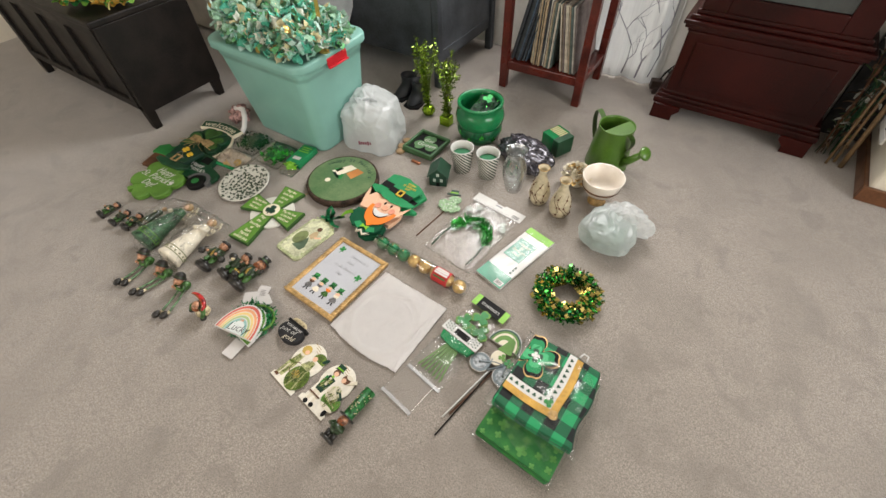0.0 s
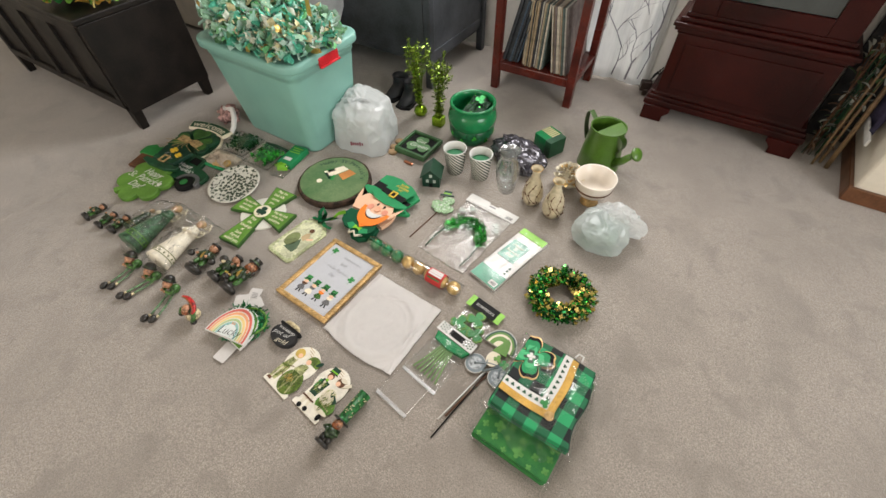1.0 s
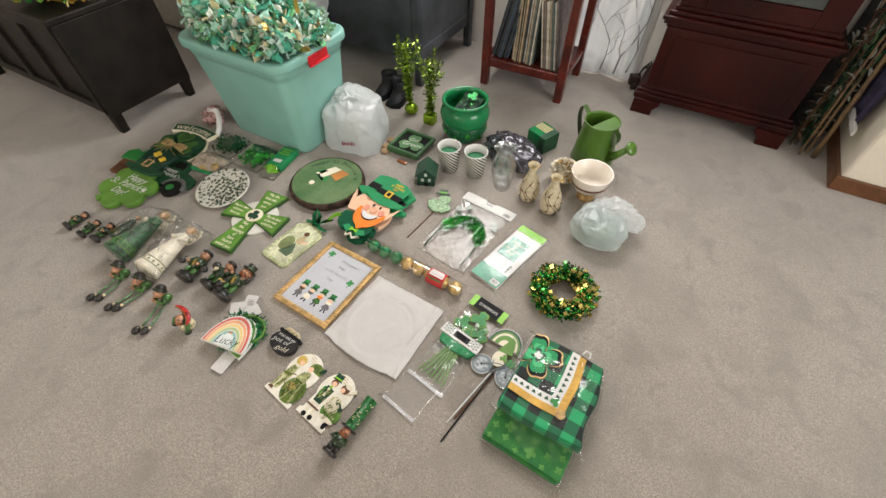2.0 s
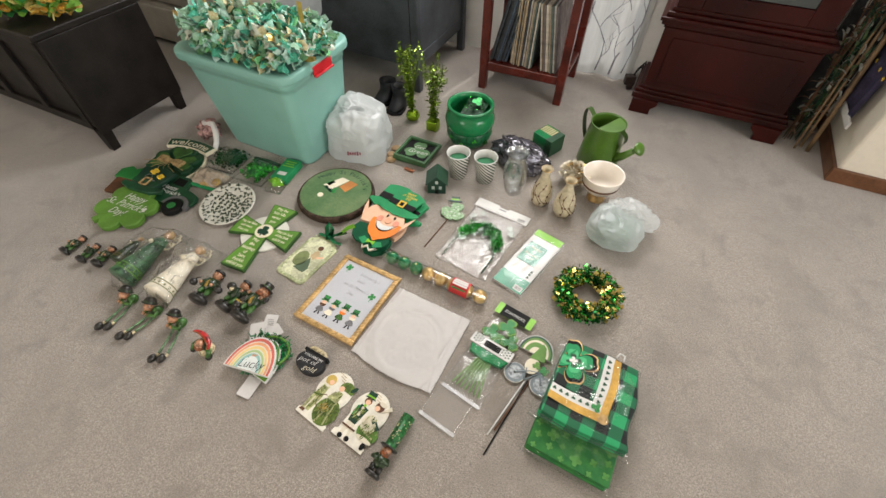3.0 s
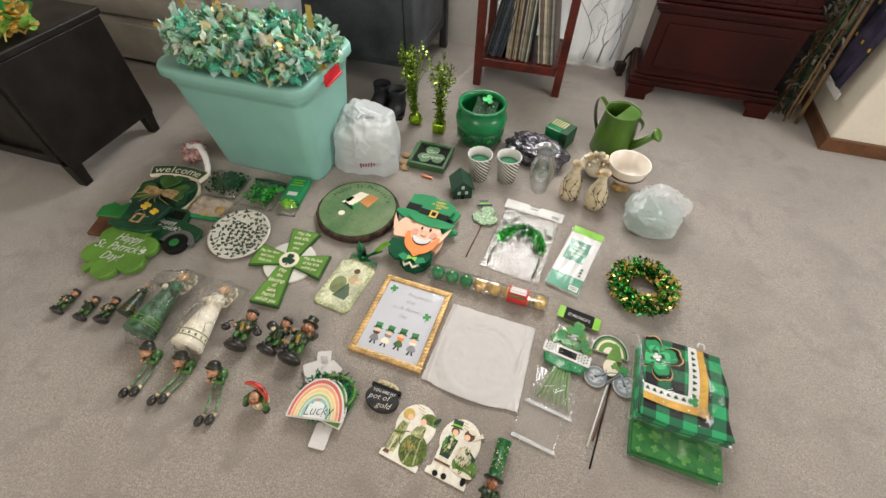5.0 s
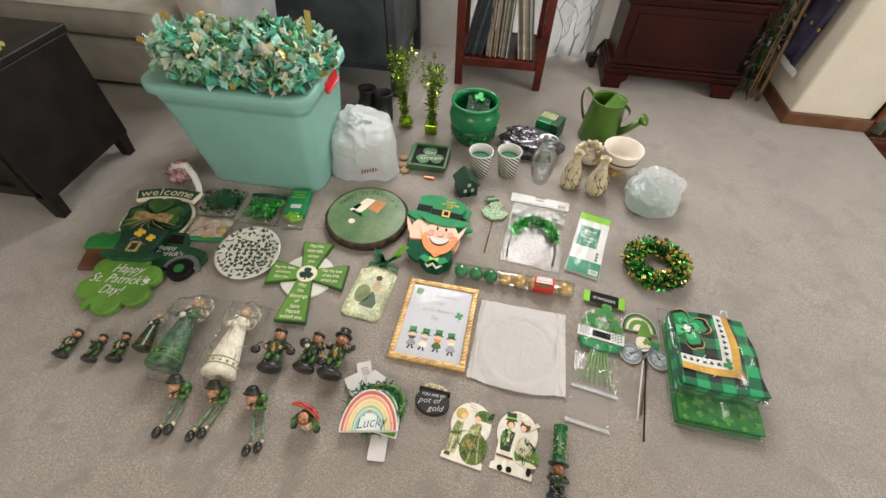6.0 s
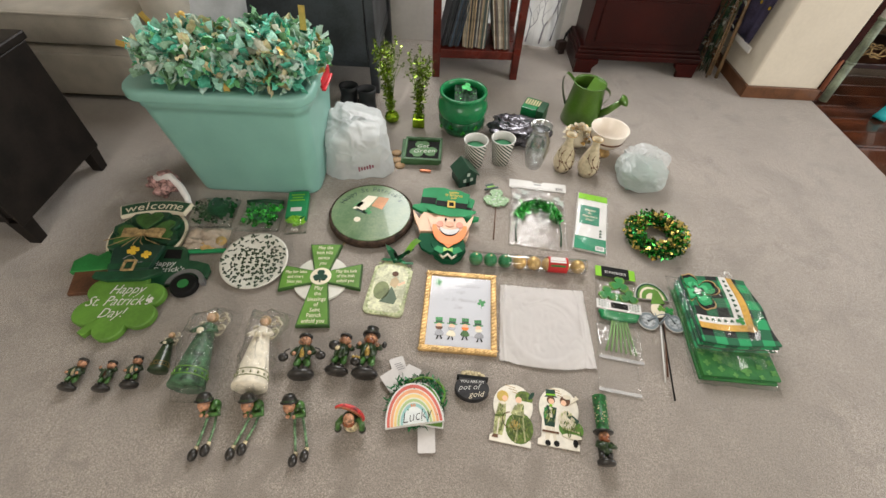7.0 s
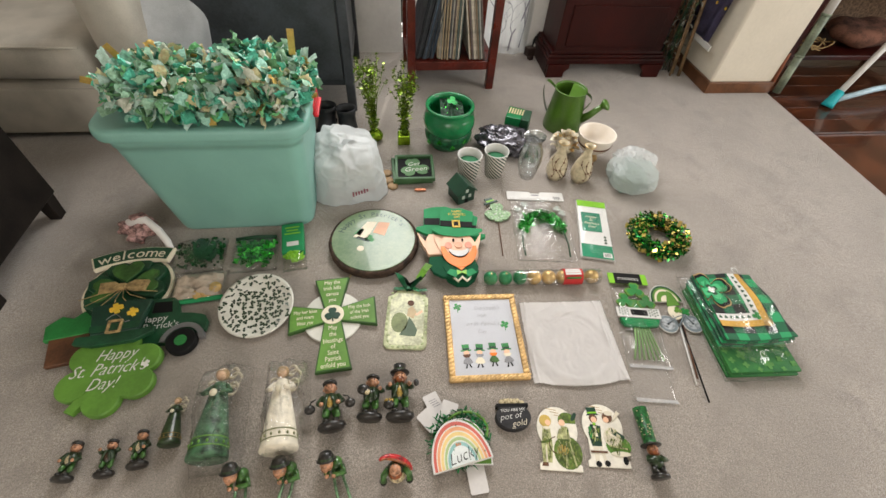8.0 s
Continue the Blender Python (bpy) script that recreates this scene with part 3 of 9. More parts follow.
def garland():
    t = thing("rag_garland", "heap of knotted green and cream fabric strips on the tote", "garland")
    cols = [((0.24, 0.47, 0.37), 8), ((0.36, 0.53, 0.44), 6), ((0.03, 0.27, 0.17), 4), ((0.07, 0.42, 0.29), 5), ((0.08, 0.22, 0.09), 5), ((0.50, 0.55, 0.43), 4), ((0.64, 0.50, 0.28), 4), ((0.12, 0.40, 0.15), 4), ((0.18, 0.32, 0.21), 7)]
    mats = []
    for c, k in cols:
        mats += [material("cotton print", c, 0.85, vary=0.4, scale=150, bump=0.3, fine=400, second=tuple(min(0.72, v * 1.35 + 0.06) for v in c), sheen=0.1)] * k
    gold = material("gold lame", (0.62, 0.42, 0.12), 0.32, metal=0.65, vary=0.2)
    mats += [gold] * 2
    r = random.Random(11)
    meshes = [strip_mesh(k, mats[k % len(mats)], r.uniform(0.025, 0.037), r.uniform(0.044, 0.066)) for k in range(90)]
    # coiled core of the garland, heaped in two mounds
    b = bm_new()

    def top(u, v):
        """Height of the heap over the lid at (u, v) in -1..1."""
        g = max(0.0, 1 - abs(v) ** 3) ** 0.5
        left = math.exp(-((u + 0.66) / 0.34) ** 2)
        right = math.exp(-((u - 0.42) / 0.44) ** 2)
        front = math.exp(-((v + 0.62) / 0.34) ** 2)
        return 0.030 + (0.100 * left + 0.128 * right) * g + 0.045 * front * (1 - 0.5 * right) + 0.008 * math.sin(v * 4 + u * 5)
    core = []
    for i in range(220):
        a = i * 0.35
        k = 0.25 + 0.65 * (i / 220)
        u, v = k * math.cos(a), k * math.sin(a)
        core.append((-0.63 + 0.255 * u, 0.81 + 0.155 * v, 0.455 + top(u, v) * (0.35 + 0.3 * ((i * 7) % 10) / 10)))
    tube(b, core, 0.012, 6)
    part("core_rope", b, material("jute cord", (0.14, 0.17, 0.1), 0.9, bump=0.5), t)
    joined = bm_new()
    count = 0
    for i in range(2300):
        u, v = r.uniform(-1.0, 1.0), r.uniform(-1.0, 1.0)
        if abs(u) ** 4 + abs(v) ** 4 > 1:
            continue
        z = 0.452 + top(u, v) * r.uniform(0.4, 1.0) - 0.02
        side = max(abs(u), abs(v)) > 0.86
        if side:
            z = 0.458 + (top(u, v)) * r.uniform(0.05, 0.9)
        p = Vector((-0.643 + 0.258 * u + r.uniform(-0.01, 0.01), 0.795 + 0.160 * v, z))
        n = Vector((0.5 * u + r.uniform(-0.8, 0.8), 0.6 * v + r.uniform(-1.0, 0.6), r.uniform(-0.55, 0.8))).normalized()
        m = Matrix.Translation(p) @ n.to_track_quat("Z", "X").to_matrix().to_4x4() @ Matrix.Rotation(r.uniform(0, 6.28), 4, "Z")
        if (m @ Vector((0, 0, 0.05))).z < 0.468:
            continue
        me = meshes[r.randrange(len(meshes))]
        if count < 300 and v < 0.75 and z > 0.50:
            ob = new("fabric_strip", me)
            ob.parent = t
            ob.matrix_basis = m
            count += 1
        else:
            k0 = len(joined.verts)
            tmp = bmesh.new()
            tmp.from_mesh(me)
            tmp.transform(m)
            tm = bpy.data.meshes.new("tmp")
            for f in tmp.faces:
                f.material_index = mats.index(me.materials[0])
            tmp.to_mesh(tm)
            tmp.free()
            joined.from_mesh(tm)
            bpy.data.meshes.remove(tm)
    s = part("fabric_rest", joined, mats, t)
    tagged(s, kind="stuff")
    for x, y, z, tx, ty in ((-0.405, 0.80, 0.585, 6, 3), (-0.86, 0.78, 0.555, -30, -8), (-0.63, 0.640, 0.50, 4, 172), (-0.88, 0.70, 0.54, -62, 10)):
        b = bm_new()
        box(b, (0, 0, 0.035), (0.019, 0.001, 0.075), 0)
        q = part("gold_ribbon", b, gold, t)
        q.matrix_basis = pose(x, y, z, ty, tx, 10)


garland()

# ---- wooden signs by the chest ----
def lobed(d, r, angles, n=120):
    """Outline of round lobes that meet round a middle."""
    out = []
    for i in range(n):
        a, best = 2 * math.pi * i / n, 0.035
        for q in angles:
            e = a - radians(q)
            s = r * r - (d * math.sin(e)) ** 2
            if s > 0 and math.cos(e) > 0:
                best = max(best, d * math.cos(e) + math.sqrt(s))
        out.append((best * math.cos(a), best * math.sin(a)))
    return out


def clover_sign():
    t = thing("clover_sign", "green wooden shamrock sign with white greeting lettering lying on the carpet", "sign", pose(-0.925, 0.106, 0.012, 3, 0, 0) @ Matrix.Diagonal((0.98, 0.92, 1, 1)))
    b = bm_new()
    prism(b, lobed(0.088, 0.047, [56 - 30, 56 + 30, 176 - 30, 176 + 30, 304 - 30, 304 + 30]), 0, 0.02, bevel=0.004)
    part("board", b, GRASS, t)
    b = bm_new()
    prism(b, moved([(-0.013, -0.002), (0.011, 0), (0.018, 0.10), (-0.018, 0.10)], -0.065, -0.118, -30), 0.001, 0.018, bevel=0.003)
    part("stem", b, GRASS, t)
    for s, y, x, z in (("Happy", 0.052, 0.004, 0.052), ("St. Patrick's", 0.006, -0.004, 0.054), ("Day!", -0.040, -0.006, 0.052)):
        letters(s, z, WHITE, t, x, y, 0.0212, 5, shear=0.45, squeeze=0.78, thin=0.0005)
    b = bm_new()
    prism(b, moved(shamrock(0.013, 3, 60), 0.092, 0.016), 0.0205, 0.0215)
    part("painted_clover", b, WHITE, t)


clover_sign()


def hat_sign():
    t = thing("hat_sign", "dark green wooden top hat sign with tan buckle on other signs", "sign", pose(-0.948, 0.25, 0.036, 0, 0, 6) @ Matrix.Diagonal((0.9, 0.92, 1, 1)))
    b = bm_new()
    prism(b, [(-0.115, -0.058), (-0.06, -0.075), (0.06, -0.075), (0.118, -0.05), (0.115, -0.03), (0.07, -0.036), (-0.07, -0.038), (-0.112, -0.036)], 0, 0.014, bevel=0.003)
    part("brim", b, DARKGREEN, t)
    b = bm_new()
    prism(b, [(-0.068, -0.038), (0.068, -0.036), (0.09, 0.075), (0.03, 0.084), (-0.035, 0.082), (-0.092, 0.07)], 0.001, 0.016, bevel=0.003)
    part("crown", b, BOTTLE, t)
    b = bm_new()
    prism(b, [(-0.071, -0.03), (0.071, -0.029), (0.075, -0.005), (-0.076, -0.007)], 0.016, 0.0175)
    part("band", b, DARKGREEN, t)
    b = bm_new()
    for c, s in (((-0.018, -0.018), (0.007, 0.046)), ((0.018, -0.018), (0.007, 0.046)), ((0, 0.003), (0.029, 0.007)), ((0, -0.039), (0.029, 0.007))):
        box(b, (c[0], c[1], 0.02), (*s, 0.006), 0.001)
    part("buckle", b, BURLAP, t, "tan wire buckle")
    for x, y, r in ((-0.012, 0.052, 0.022), (0.042, 0.03, 0.018)):
        b = bm_new()
        prism(b, moved(shamrock(r, 4, 20), x, y), 0.0162, 0.022, bevel=0.001)
        part("gold_clover", b, YELLOW, t, "yellow painted clover")
    b = bm_new()
    tube(b, [(-0.03 + 0.012 * i, 0.01 + 0.018 * math.sin(i * 0.9), 0.021) for i in range(7)], 0.0012, 5)
    part("wire", b, GREYMETAL, t)


OLIVELEAF = material("olive painted leaf", (0.055, 0.15, 0.03), 0.5, vary=0.3, scale=20)


def welcome_sign():
    t = thing("welcome_sign", "round clover wreath sign with a dark green welcome banner", "sign", pose(-0.985, 0.40, 0.004, 0, 0, 8))
    b = bm_new()
    ring = arc((0, 0), 0.132, 0, 352.5, 48)
    prism(b, ring, 0, 0.01, bevel=0.002)
    part("cream_disc", b, CREAMCARD, t)
    b = bm_new()
    prism(b, [(x * 0.93, y * 0.93) for x, y in ring], 0.01, 0.013)
    part("green_disc", b, DARKGREEN, t)
    for a, r in ((95, 0.08), (5, 0.085), (185, 0.085)):
        b = bm_new()
        cx, cy = 0.055 * math.cos(radians(a)), 0.055 * math.sin(radians(a))
        heart = [(0.0, -0.05), (0.045, -0.005), (0.055, 0.022), (0.04, 0.045), (0.018, 0.045), (0, 0.03), (-0.018, 0.045), (-0.04, 0.045), (-0.055, 0.022), (-0.045, -0.005)]
        prism(b, moved(heart, cx, cy, a - 90, 1.25), 0.013, 0.026, bevel=0.003)
        part("leaf_back", b, DARKGREEN, t)
        b = bm_new()
        prism(b, moved(heart, cx, cy, a - 90, 0.86), 0.026, 0.031, bevel=0.002)
        part("leaf", b, OLIVELEAF, t)
    b = bm_new()
    up_, dn = arc((0, -0.22), 0.375, 70, 110, 12), arc((0, -0.22), 0.32, 110, 70, 12)
    prism(b, up_ + dn, 0.016, 0.032, bevel=0.002)
    ban = part("banner", b, CREAMCARD, t)
    b = bm_new()
    prism(b, arc((0, -0.22), 0.371, 71, 109, 12) + arc((0, -0.22), 0.324, 109, 71, 12), 0.032, 0.0332)
    part("banner_field", b, DARKGREEN, ban)
    for ch, off in zip("welcome", (15.2, 9.0, 5.0, 1.2, -4.2, -10.8, -16.6)):
        a = 90 + off * 0.92
        letters(ch, 0.055, CREAMCARD, ban, 0.342 * math.cos(radians(a)), -0.22 + 0.346 * math.sin(radians(a)), 0.0338, a - 90, name="letter")
    b = bm_new()
    for s in (-1, 1):
        prism(b, [(0, 0.002), (s * 0.03, 0.022), (s * 0.072, 0.018), (s * 0.066, -0.02), (s * 0.025, -0.016), (0, -0.006)], 0.032, 0.042 + s * 0.001, bevel=0.003)
    box(b, (0, -0.002, 0.04), (0.022, 0.022, 0.014), 0.004)
    part("bow", b, BURLAP, t, "tan burlap bow").matrix_basis = pose(0.0, -0.012, 0, 0, 0, -6)
    for k in range(7):
        b = bm_new()
        r = random.Random(k)
        a = radians(200 + 22 * k)
        tube(b, [(0.0, -0.015, 0.036), (0.05 * math.cos(a), -0.02 + 0.05 * math.sin(a), 0.05), (0.12 * math.cos(a), -0.02 + 0.11 * math.sin(a) * 0.7, 0.042)], 0.0012, 5)
        part("raffia", b, BURLAP, t)


def tub_sign():
    t = thing("shamrock_pot_sign", "wooden cutout of a brown pot filled with green shamrocks", "sign", pose(-1.088, 0.218, 0.004, 0, 0, 10))
    b = bm_new()
    prism(b, [(-0.04, -0.075), (0.05, -0.075), (0.06, 0.02), (-0.05, 0.02)], 0, 0.014, bevel=0.003)
    part("pot", b, BROWN, t)
    b = bm_new()
    prism(b, [(-0.062, 0.012), (0.066, 0.012), (0.075, 0.05), (0.03, 0.095), (0.005, 0.075), (-0.03, 0.09), (-0.068, 0.06)], 0.002, 0.018, bevel=0.003)
    part("shamrock_top", b, MIDGREEN, t)


def truck_sign():
    t = thing("truck_sign", "green wooden pickup truck sign with grey fender and white lettering", "sign", pose(-0.794, 0.24, 0.006, 0, 0, 4))
    b = bm_new()
    prism(b, [(-0.16, -0.05), (0.0, -0.05), (0.02, -0.02), (0.085, -0.02), (0.088, 0.012), (0.075, 0.036), (0.04, 0.048), (0.0, 0.055), (-0.012, 0.10), (-0.03, 0.115), (-0.14, 0.115), (-0.16, 0.09)], 0, 0.014, bevel=0.003)
    part("body", b, DARKGREEN, t)
    b = bm_new()
    prism(b, [(-0.08, 0.06), (-0.022, 0.058), (-0.03, 0.098), (-0.08, 0.1)], 0.0142, 0.0152)
    part("window", b, BLACK, t)
    b = bm_new()
    o, i_ = arc((0.026, -0.05), 0.062, 5, 178, 14), arc((0.026, -0.05), 0.047, 178, 5, 14)
    prism(b, o + i_, 0.0, 0.019, bevel=0.002)
    part("fender", b, GREYMETAL, t, "grey painted fender")
    b = bm_new()
    prism(b, arc((0.026, -0.052), 0.042, 0, 345, 24), 0.002, 0.022, bevel=0.003)
    w = part("wheel", b, BLACK, t, "black painted wheel")
    b = bm_new()
    prism(b, arc((0.026, -0.052), 0.017, 0, 340, 18), 0.0222, 0.0245)
    part("hub", b, MIDGREEN, w, "green hub")
    letters("Happy", 0.03, WHITE, t, -0.07, 0.038, 0.0146, 2)
    letters("Patrick's", 0.03, WHITE, t, -0.045, 0.012, 0.0146, 2)


tub_sign()
welcome_sign()
truck_sign()
hat_sign()


# ---- small bags in front of the tote ----
def pouch_bm(w, h, t, seed, n=10, crinkle=0.0):
    """A limp flat pouch, pillowed in the middle, closed at its rim."""
    b = bm_new()
    r = Vector((seed * 3.7, seed * 1.3, 0))
    layers = []
    for sgn in (1, -1):
        g = []
        for j in range(n + 1):
            row = []
            for i in range(n + 1):
                u, v = 2 * i / n - 1, 2 * j / n - 1
                e = max(0, (1 - u ** 4)) * max(0, (1 - v ** 4))
                z = t * e ** 0.6 * (1 + 0.5 * noise.noise(Vector((u * 2.2, v * 2.2, sgn)) + r))
                z = max(0.0, z + crinkle * e ** 0.3 * (0.4 - 2 * abs(noise.noise(Vector((u * 3.1, v * 4.3, 3)) + r)) + 0.7 * noise.noise(Vector((u * 9, v * 11, 6)) + r)))
                k = 1 + 0.03 * noise.noise(Vector((u * 3, v * 3, 5)) + r)
                row.append(b.verts.new((w / 2 * u * k, h / 2 * v * k, 0.002 + (z if sgn > 0 else 0.0) + (0.0008 if sgn > 0 else 0))))
            g.append(row)
        layers.append(g)
        for j in range(n):
            for i in range(n):
                f = b.faces.new((g[j][i], g[j][i + 1], g[j + 1][i + 1], g[j + 1][i]))
                f.smooth = True
    a, c = layers
    for i in range(n):
        for p, q in (((0, i), (0, i + 1)), ((n, i), (n, i + 1)), ((i, 0), (i + 1, 0)), ((i, n), (i + 1, n))):
            b.faces.new((a[p[0]][p[1]], a[q[0]][q[1]], c[q[0]][q[1]], c[p[0]][p[1]]))
    return b


def clover_scatter(n, w, h, z0, z1, r0, r1, seed):
    b = bm_new()
    r = random.Random(seed)
    for i in range(n):
        x, y = r.gauss(0, w / 4.6), r.gauss(0, h / 4.6)
        if abs(x) > w / 2 or abs(y) > h / 2:
            continue
        k0 = len(b.verts)
        rr = r.uniform(r0, r1)
        prism(b, shamrock(rr, 3, r.uniform(0, 120), 0.12, 6), 0, 0.0015)
        b.verts.ensure_lookup_table()
        m = Matrix.Translation((x, y, r.uniform(z0, z1))) @ Euler((r.uniform(-0.7, 0.7), r.uniform(-0.7, 0.7), 0)).to_matrix().to_4x4()
        bmesh.ops.transform(b, matrix=m, verts=b.verts[k0:])
    return b


def small_bag(name, label, cat, x, y, w, h, t, turn, seed):
    o = thing(name, label, cat, pose(x, y, 0.0, 0, 0, turn))
    f = part("film", pouch_bm(w, h, t, seed), FILM, o, "clear crinkled plastic film")
    f.visible_shadow = False
    return o


o = small_bag("bead_bag", "clear plastic bag of dark green beads on the carpet", "bag", -0.805, 0.535, 0.17, 0.15, 0.028, 4, 1)
r = random.Random(5)
b = bm_new()
for i in range(420):
    ball(b, (max(-0.07, min(0.075, r.gauss(0.012, 0.036))), max(-0.055, min(0.065, r.gauss(0.01, 0.03))), r.uniform(0.005, 0.022)), 0.0045, 0, 6)
tagged(part("beads", b, DKFOIL, o), kind="stuff")
o = small_bag("coin_bag", "clear bag with beige cloth and gold coins", "bag", -0.775, 0.395, 0.18, 0.125, 0.03, 6, 2)
b = pouch_bm(0.145, 0.10, 0.03, 9, 20, 0.012)
part("cloth", b, material("beige tulle", (0.52, 0.43, 0.34), 0.9, vary=0.2, bump=0.6), o)
for cx, cy, cz in ((0.06, -0.02, 0.022), (0.035, -0.035, 0.02), (0.012, -0.04, 0.02)):
    b = bm_new()
    lathe(b, [(0.0005, 0), (0.017, 0), (0.0185, 0.0015), (0.017, 0.003), (0.0005, 0.003)], 18)
    q = part("gold_coin", b, GOLDBALL, o, "gold chocolate coin")
    q.matrix_basis = pose(cx, cy, cz, 18, 10, 0)
b = bm_new()
box(b, (0.0, -0.055, 0.012), (0.17, 0.016, 0.014), 0.006)
part("green_edge", b, KELLY, o)
o = small_bag("clover_bag", "clear bag of green foil clover confetti", "bag", -0.62, 0.53, 0.155, 0.155, 0.026, 3, 3)
tagged(part("confetti", clover_scatter(260, 0.13, 0.12, 0.005, 0.024, 0.008, 0.014, 3), GREENFOIL, o), kind="stuff")
b = bm_new()
tube(b, [(-0.07, 0.07, 0.012), (0.0, 0.068, 0.02), (0.068, 0.07, 0.012)], 0.007, 8)
part("seam", b, DARKGREEN, o)
o = thing("green_pack", "green card packet with lime clovers in a window", "packet", pose(-0.492, 0.568, 0.0, 0, 0, 8))
b = bm_new()
box(b, (0, 0.012, 0.016), (0.076, 0.14, 0.03), 0.004)
part("box", b, KELLY, o)
part("clovers", clover_scatter(30, 0.07, 0.06, 0.008, 0.02, 0.01, 0.015, 8), LIME, o, "lime green clovers").matrix_basis = pose(-0.002, -0.075, 0.012)
b = bm_new()
for i, (w, yy) in enumerate(((0.05, 0.06), (0.04, 0.045), (0.055, 0.03))):
    box(b, (0, yy, 0.0316), (w, 0.006, 0.0006))
part("print_bar", b, LIME, o)
b = bm_new()
box(b, (0, -0.02, 0.0318), (0.04, 0.02, 0.0008))
part("white_label", b, WHITE, o)
part("film", pouch_bm(0.08, 0.09, 0.03, 12, 6), FILM, o).matrix_basis = pose(0, -0.075, 0)

o = thing("pink_knit_bundle", "pink and white knitted bundle with drawstring beside the tote", "bundle", pose(-1.0, 0.63, 0.0))
b = bm_new()
for c_, r_ in (((-0.06, 0.03, 0.03), 0.03), ((-0.03, 0.0, 0.025), 0.026), ((-0.02, 0.04, 0.045), 0.03), ((0.0, 0.02, 0.03), 0.028)):
    ball(b, c_, (r_ * 1.3, r_, r_ * 0.9), 0, 20)
for v in b.verts:
    v.co += v.normal * 0.02 * noise.noise(v.co * 55)
part("pink_knit", b, PINK, o, "mottled pink knit")
b = bm_new()
tube(b, [(-0.06, 0.03, 0.05), (0.0, 0.035, 0.06), (0.045, 0.0, 0.042), (0.08, -0.04, 0.025), (0.10, -0.075, 0.016)], lambda u: 0.015 - 0.004 * u, 12)
for v in b.verts:
    v.co += v.normal * 0.006 * noise.noise(v.co * 50)
part("white_fold", b, CLOTH, o)


# ---- plate, cross, slice, tag ----
def plate():
    t = thing("clover_plate", "cream plate printed with scattered green clovers", "plate", pose(-0.572, 0.305, 0.006, 5.5, 0, 0) @ Matrix.Diagonal((0.915, 0.915, 1, 1)))
    b = bm_new()
    lathe(b, [(0.0005, 0.0), (0.075, 0.0), (0.118, 0.014), (0.124, 0.017), (0.124, 0.0195), (0.116, 0.018), (0.075, 0.004), (0.0005, 0.0035)], 48)
    part("dish", b, material("white glaze", (0.70, 0.69, 0.62), 0.28, vary=0.05, coat=0.3), t)
    r = random.Random(2)
    spots = []
    for i in range(900):
        a, q = r.uniform(0, 6.283), 0.1175 * math.sqrt(r.random())
        p = (q * math.cos(a), q * math.sin(a))
        if all((p[0] - s[0]) ** 2 + (p[1] - s[1]) ** 2 > 0.0155 ** 2 for s in spots):
            spots.append(p)
    me = None
    for i, (px, py) in enumerate(spots):
        q = math.hypot(px, py)
        z = 0.0042 if q < 0.075 else 0.0042 + (q - 0.075) / 0.041 * 0.014
        tilt = 0 if q < 0.075 else 18.5
        if me is None:
            b = bm_new()
            for k in range(3):
                prism(b, moved(arc((0.0050, 0), 0.0042, 0, 315, 8), 0, 0, 90 + 120 * k), 0, 0.0004)
            prism(b, [(-0.0008, -0.009), (0.0008, -0.009), (0.0006, 0), (-0.0006, 0)], 0, 0.0004)
            me = mesh_of("clover_print", b, material("grey green print glaze", (0.05, 0.085, 0.048), 0.35, vary=0.4, scale=90))
        ob = new("clover_print", me)
        ob.parent = t
        ob.matrix_basis = pose(px, py, z + 0.0006, 0, 0, math.degrees(math.atan2(py, px))) @ pose(0, 0, 0, 0, -tilt, r.uniform(0, 360))


plate()


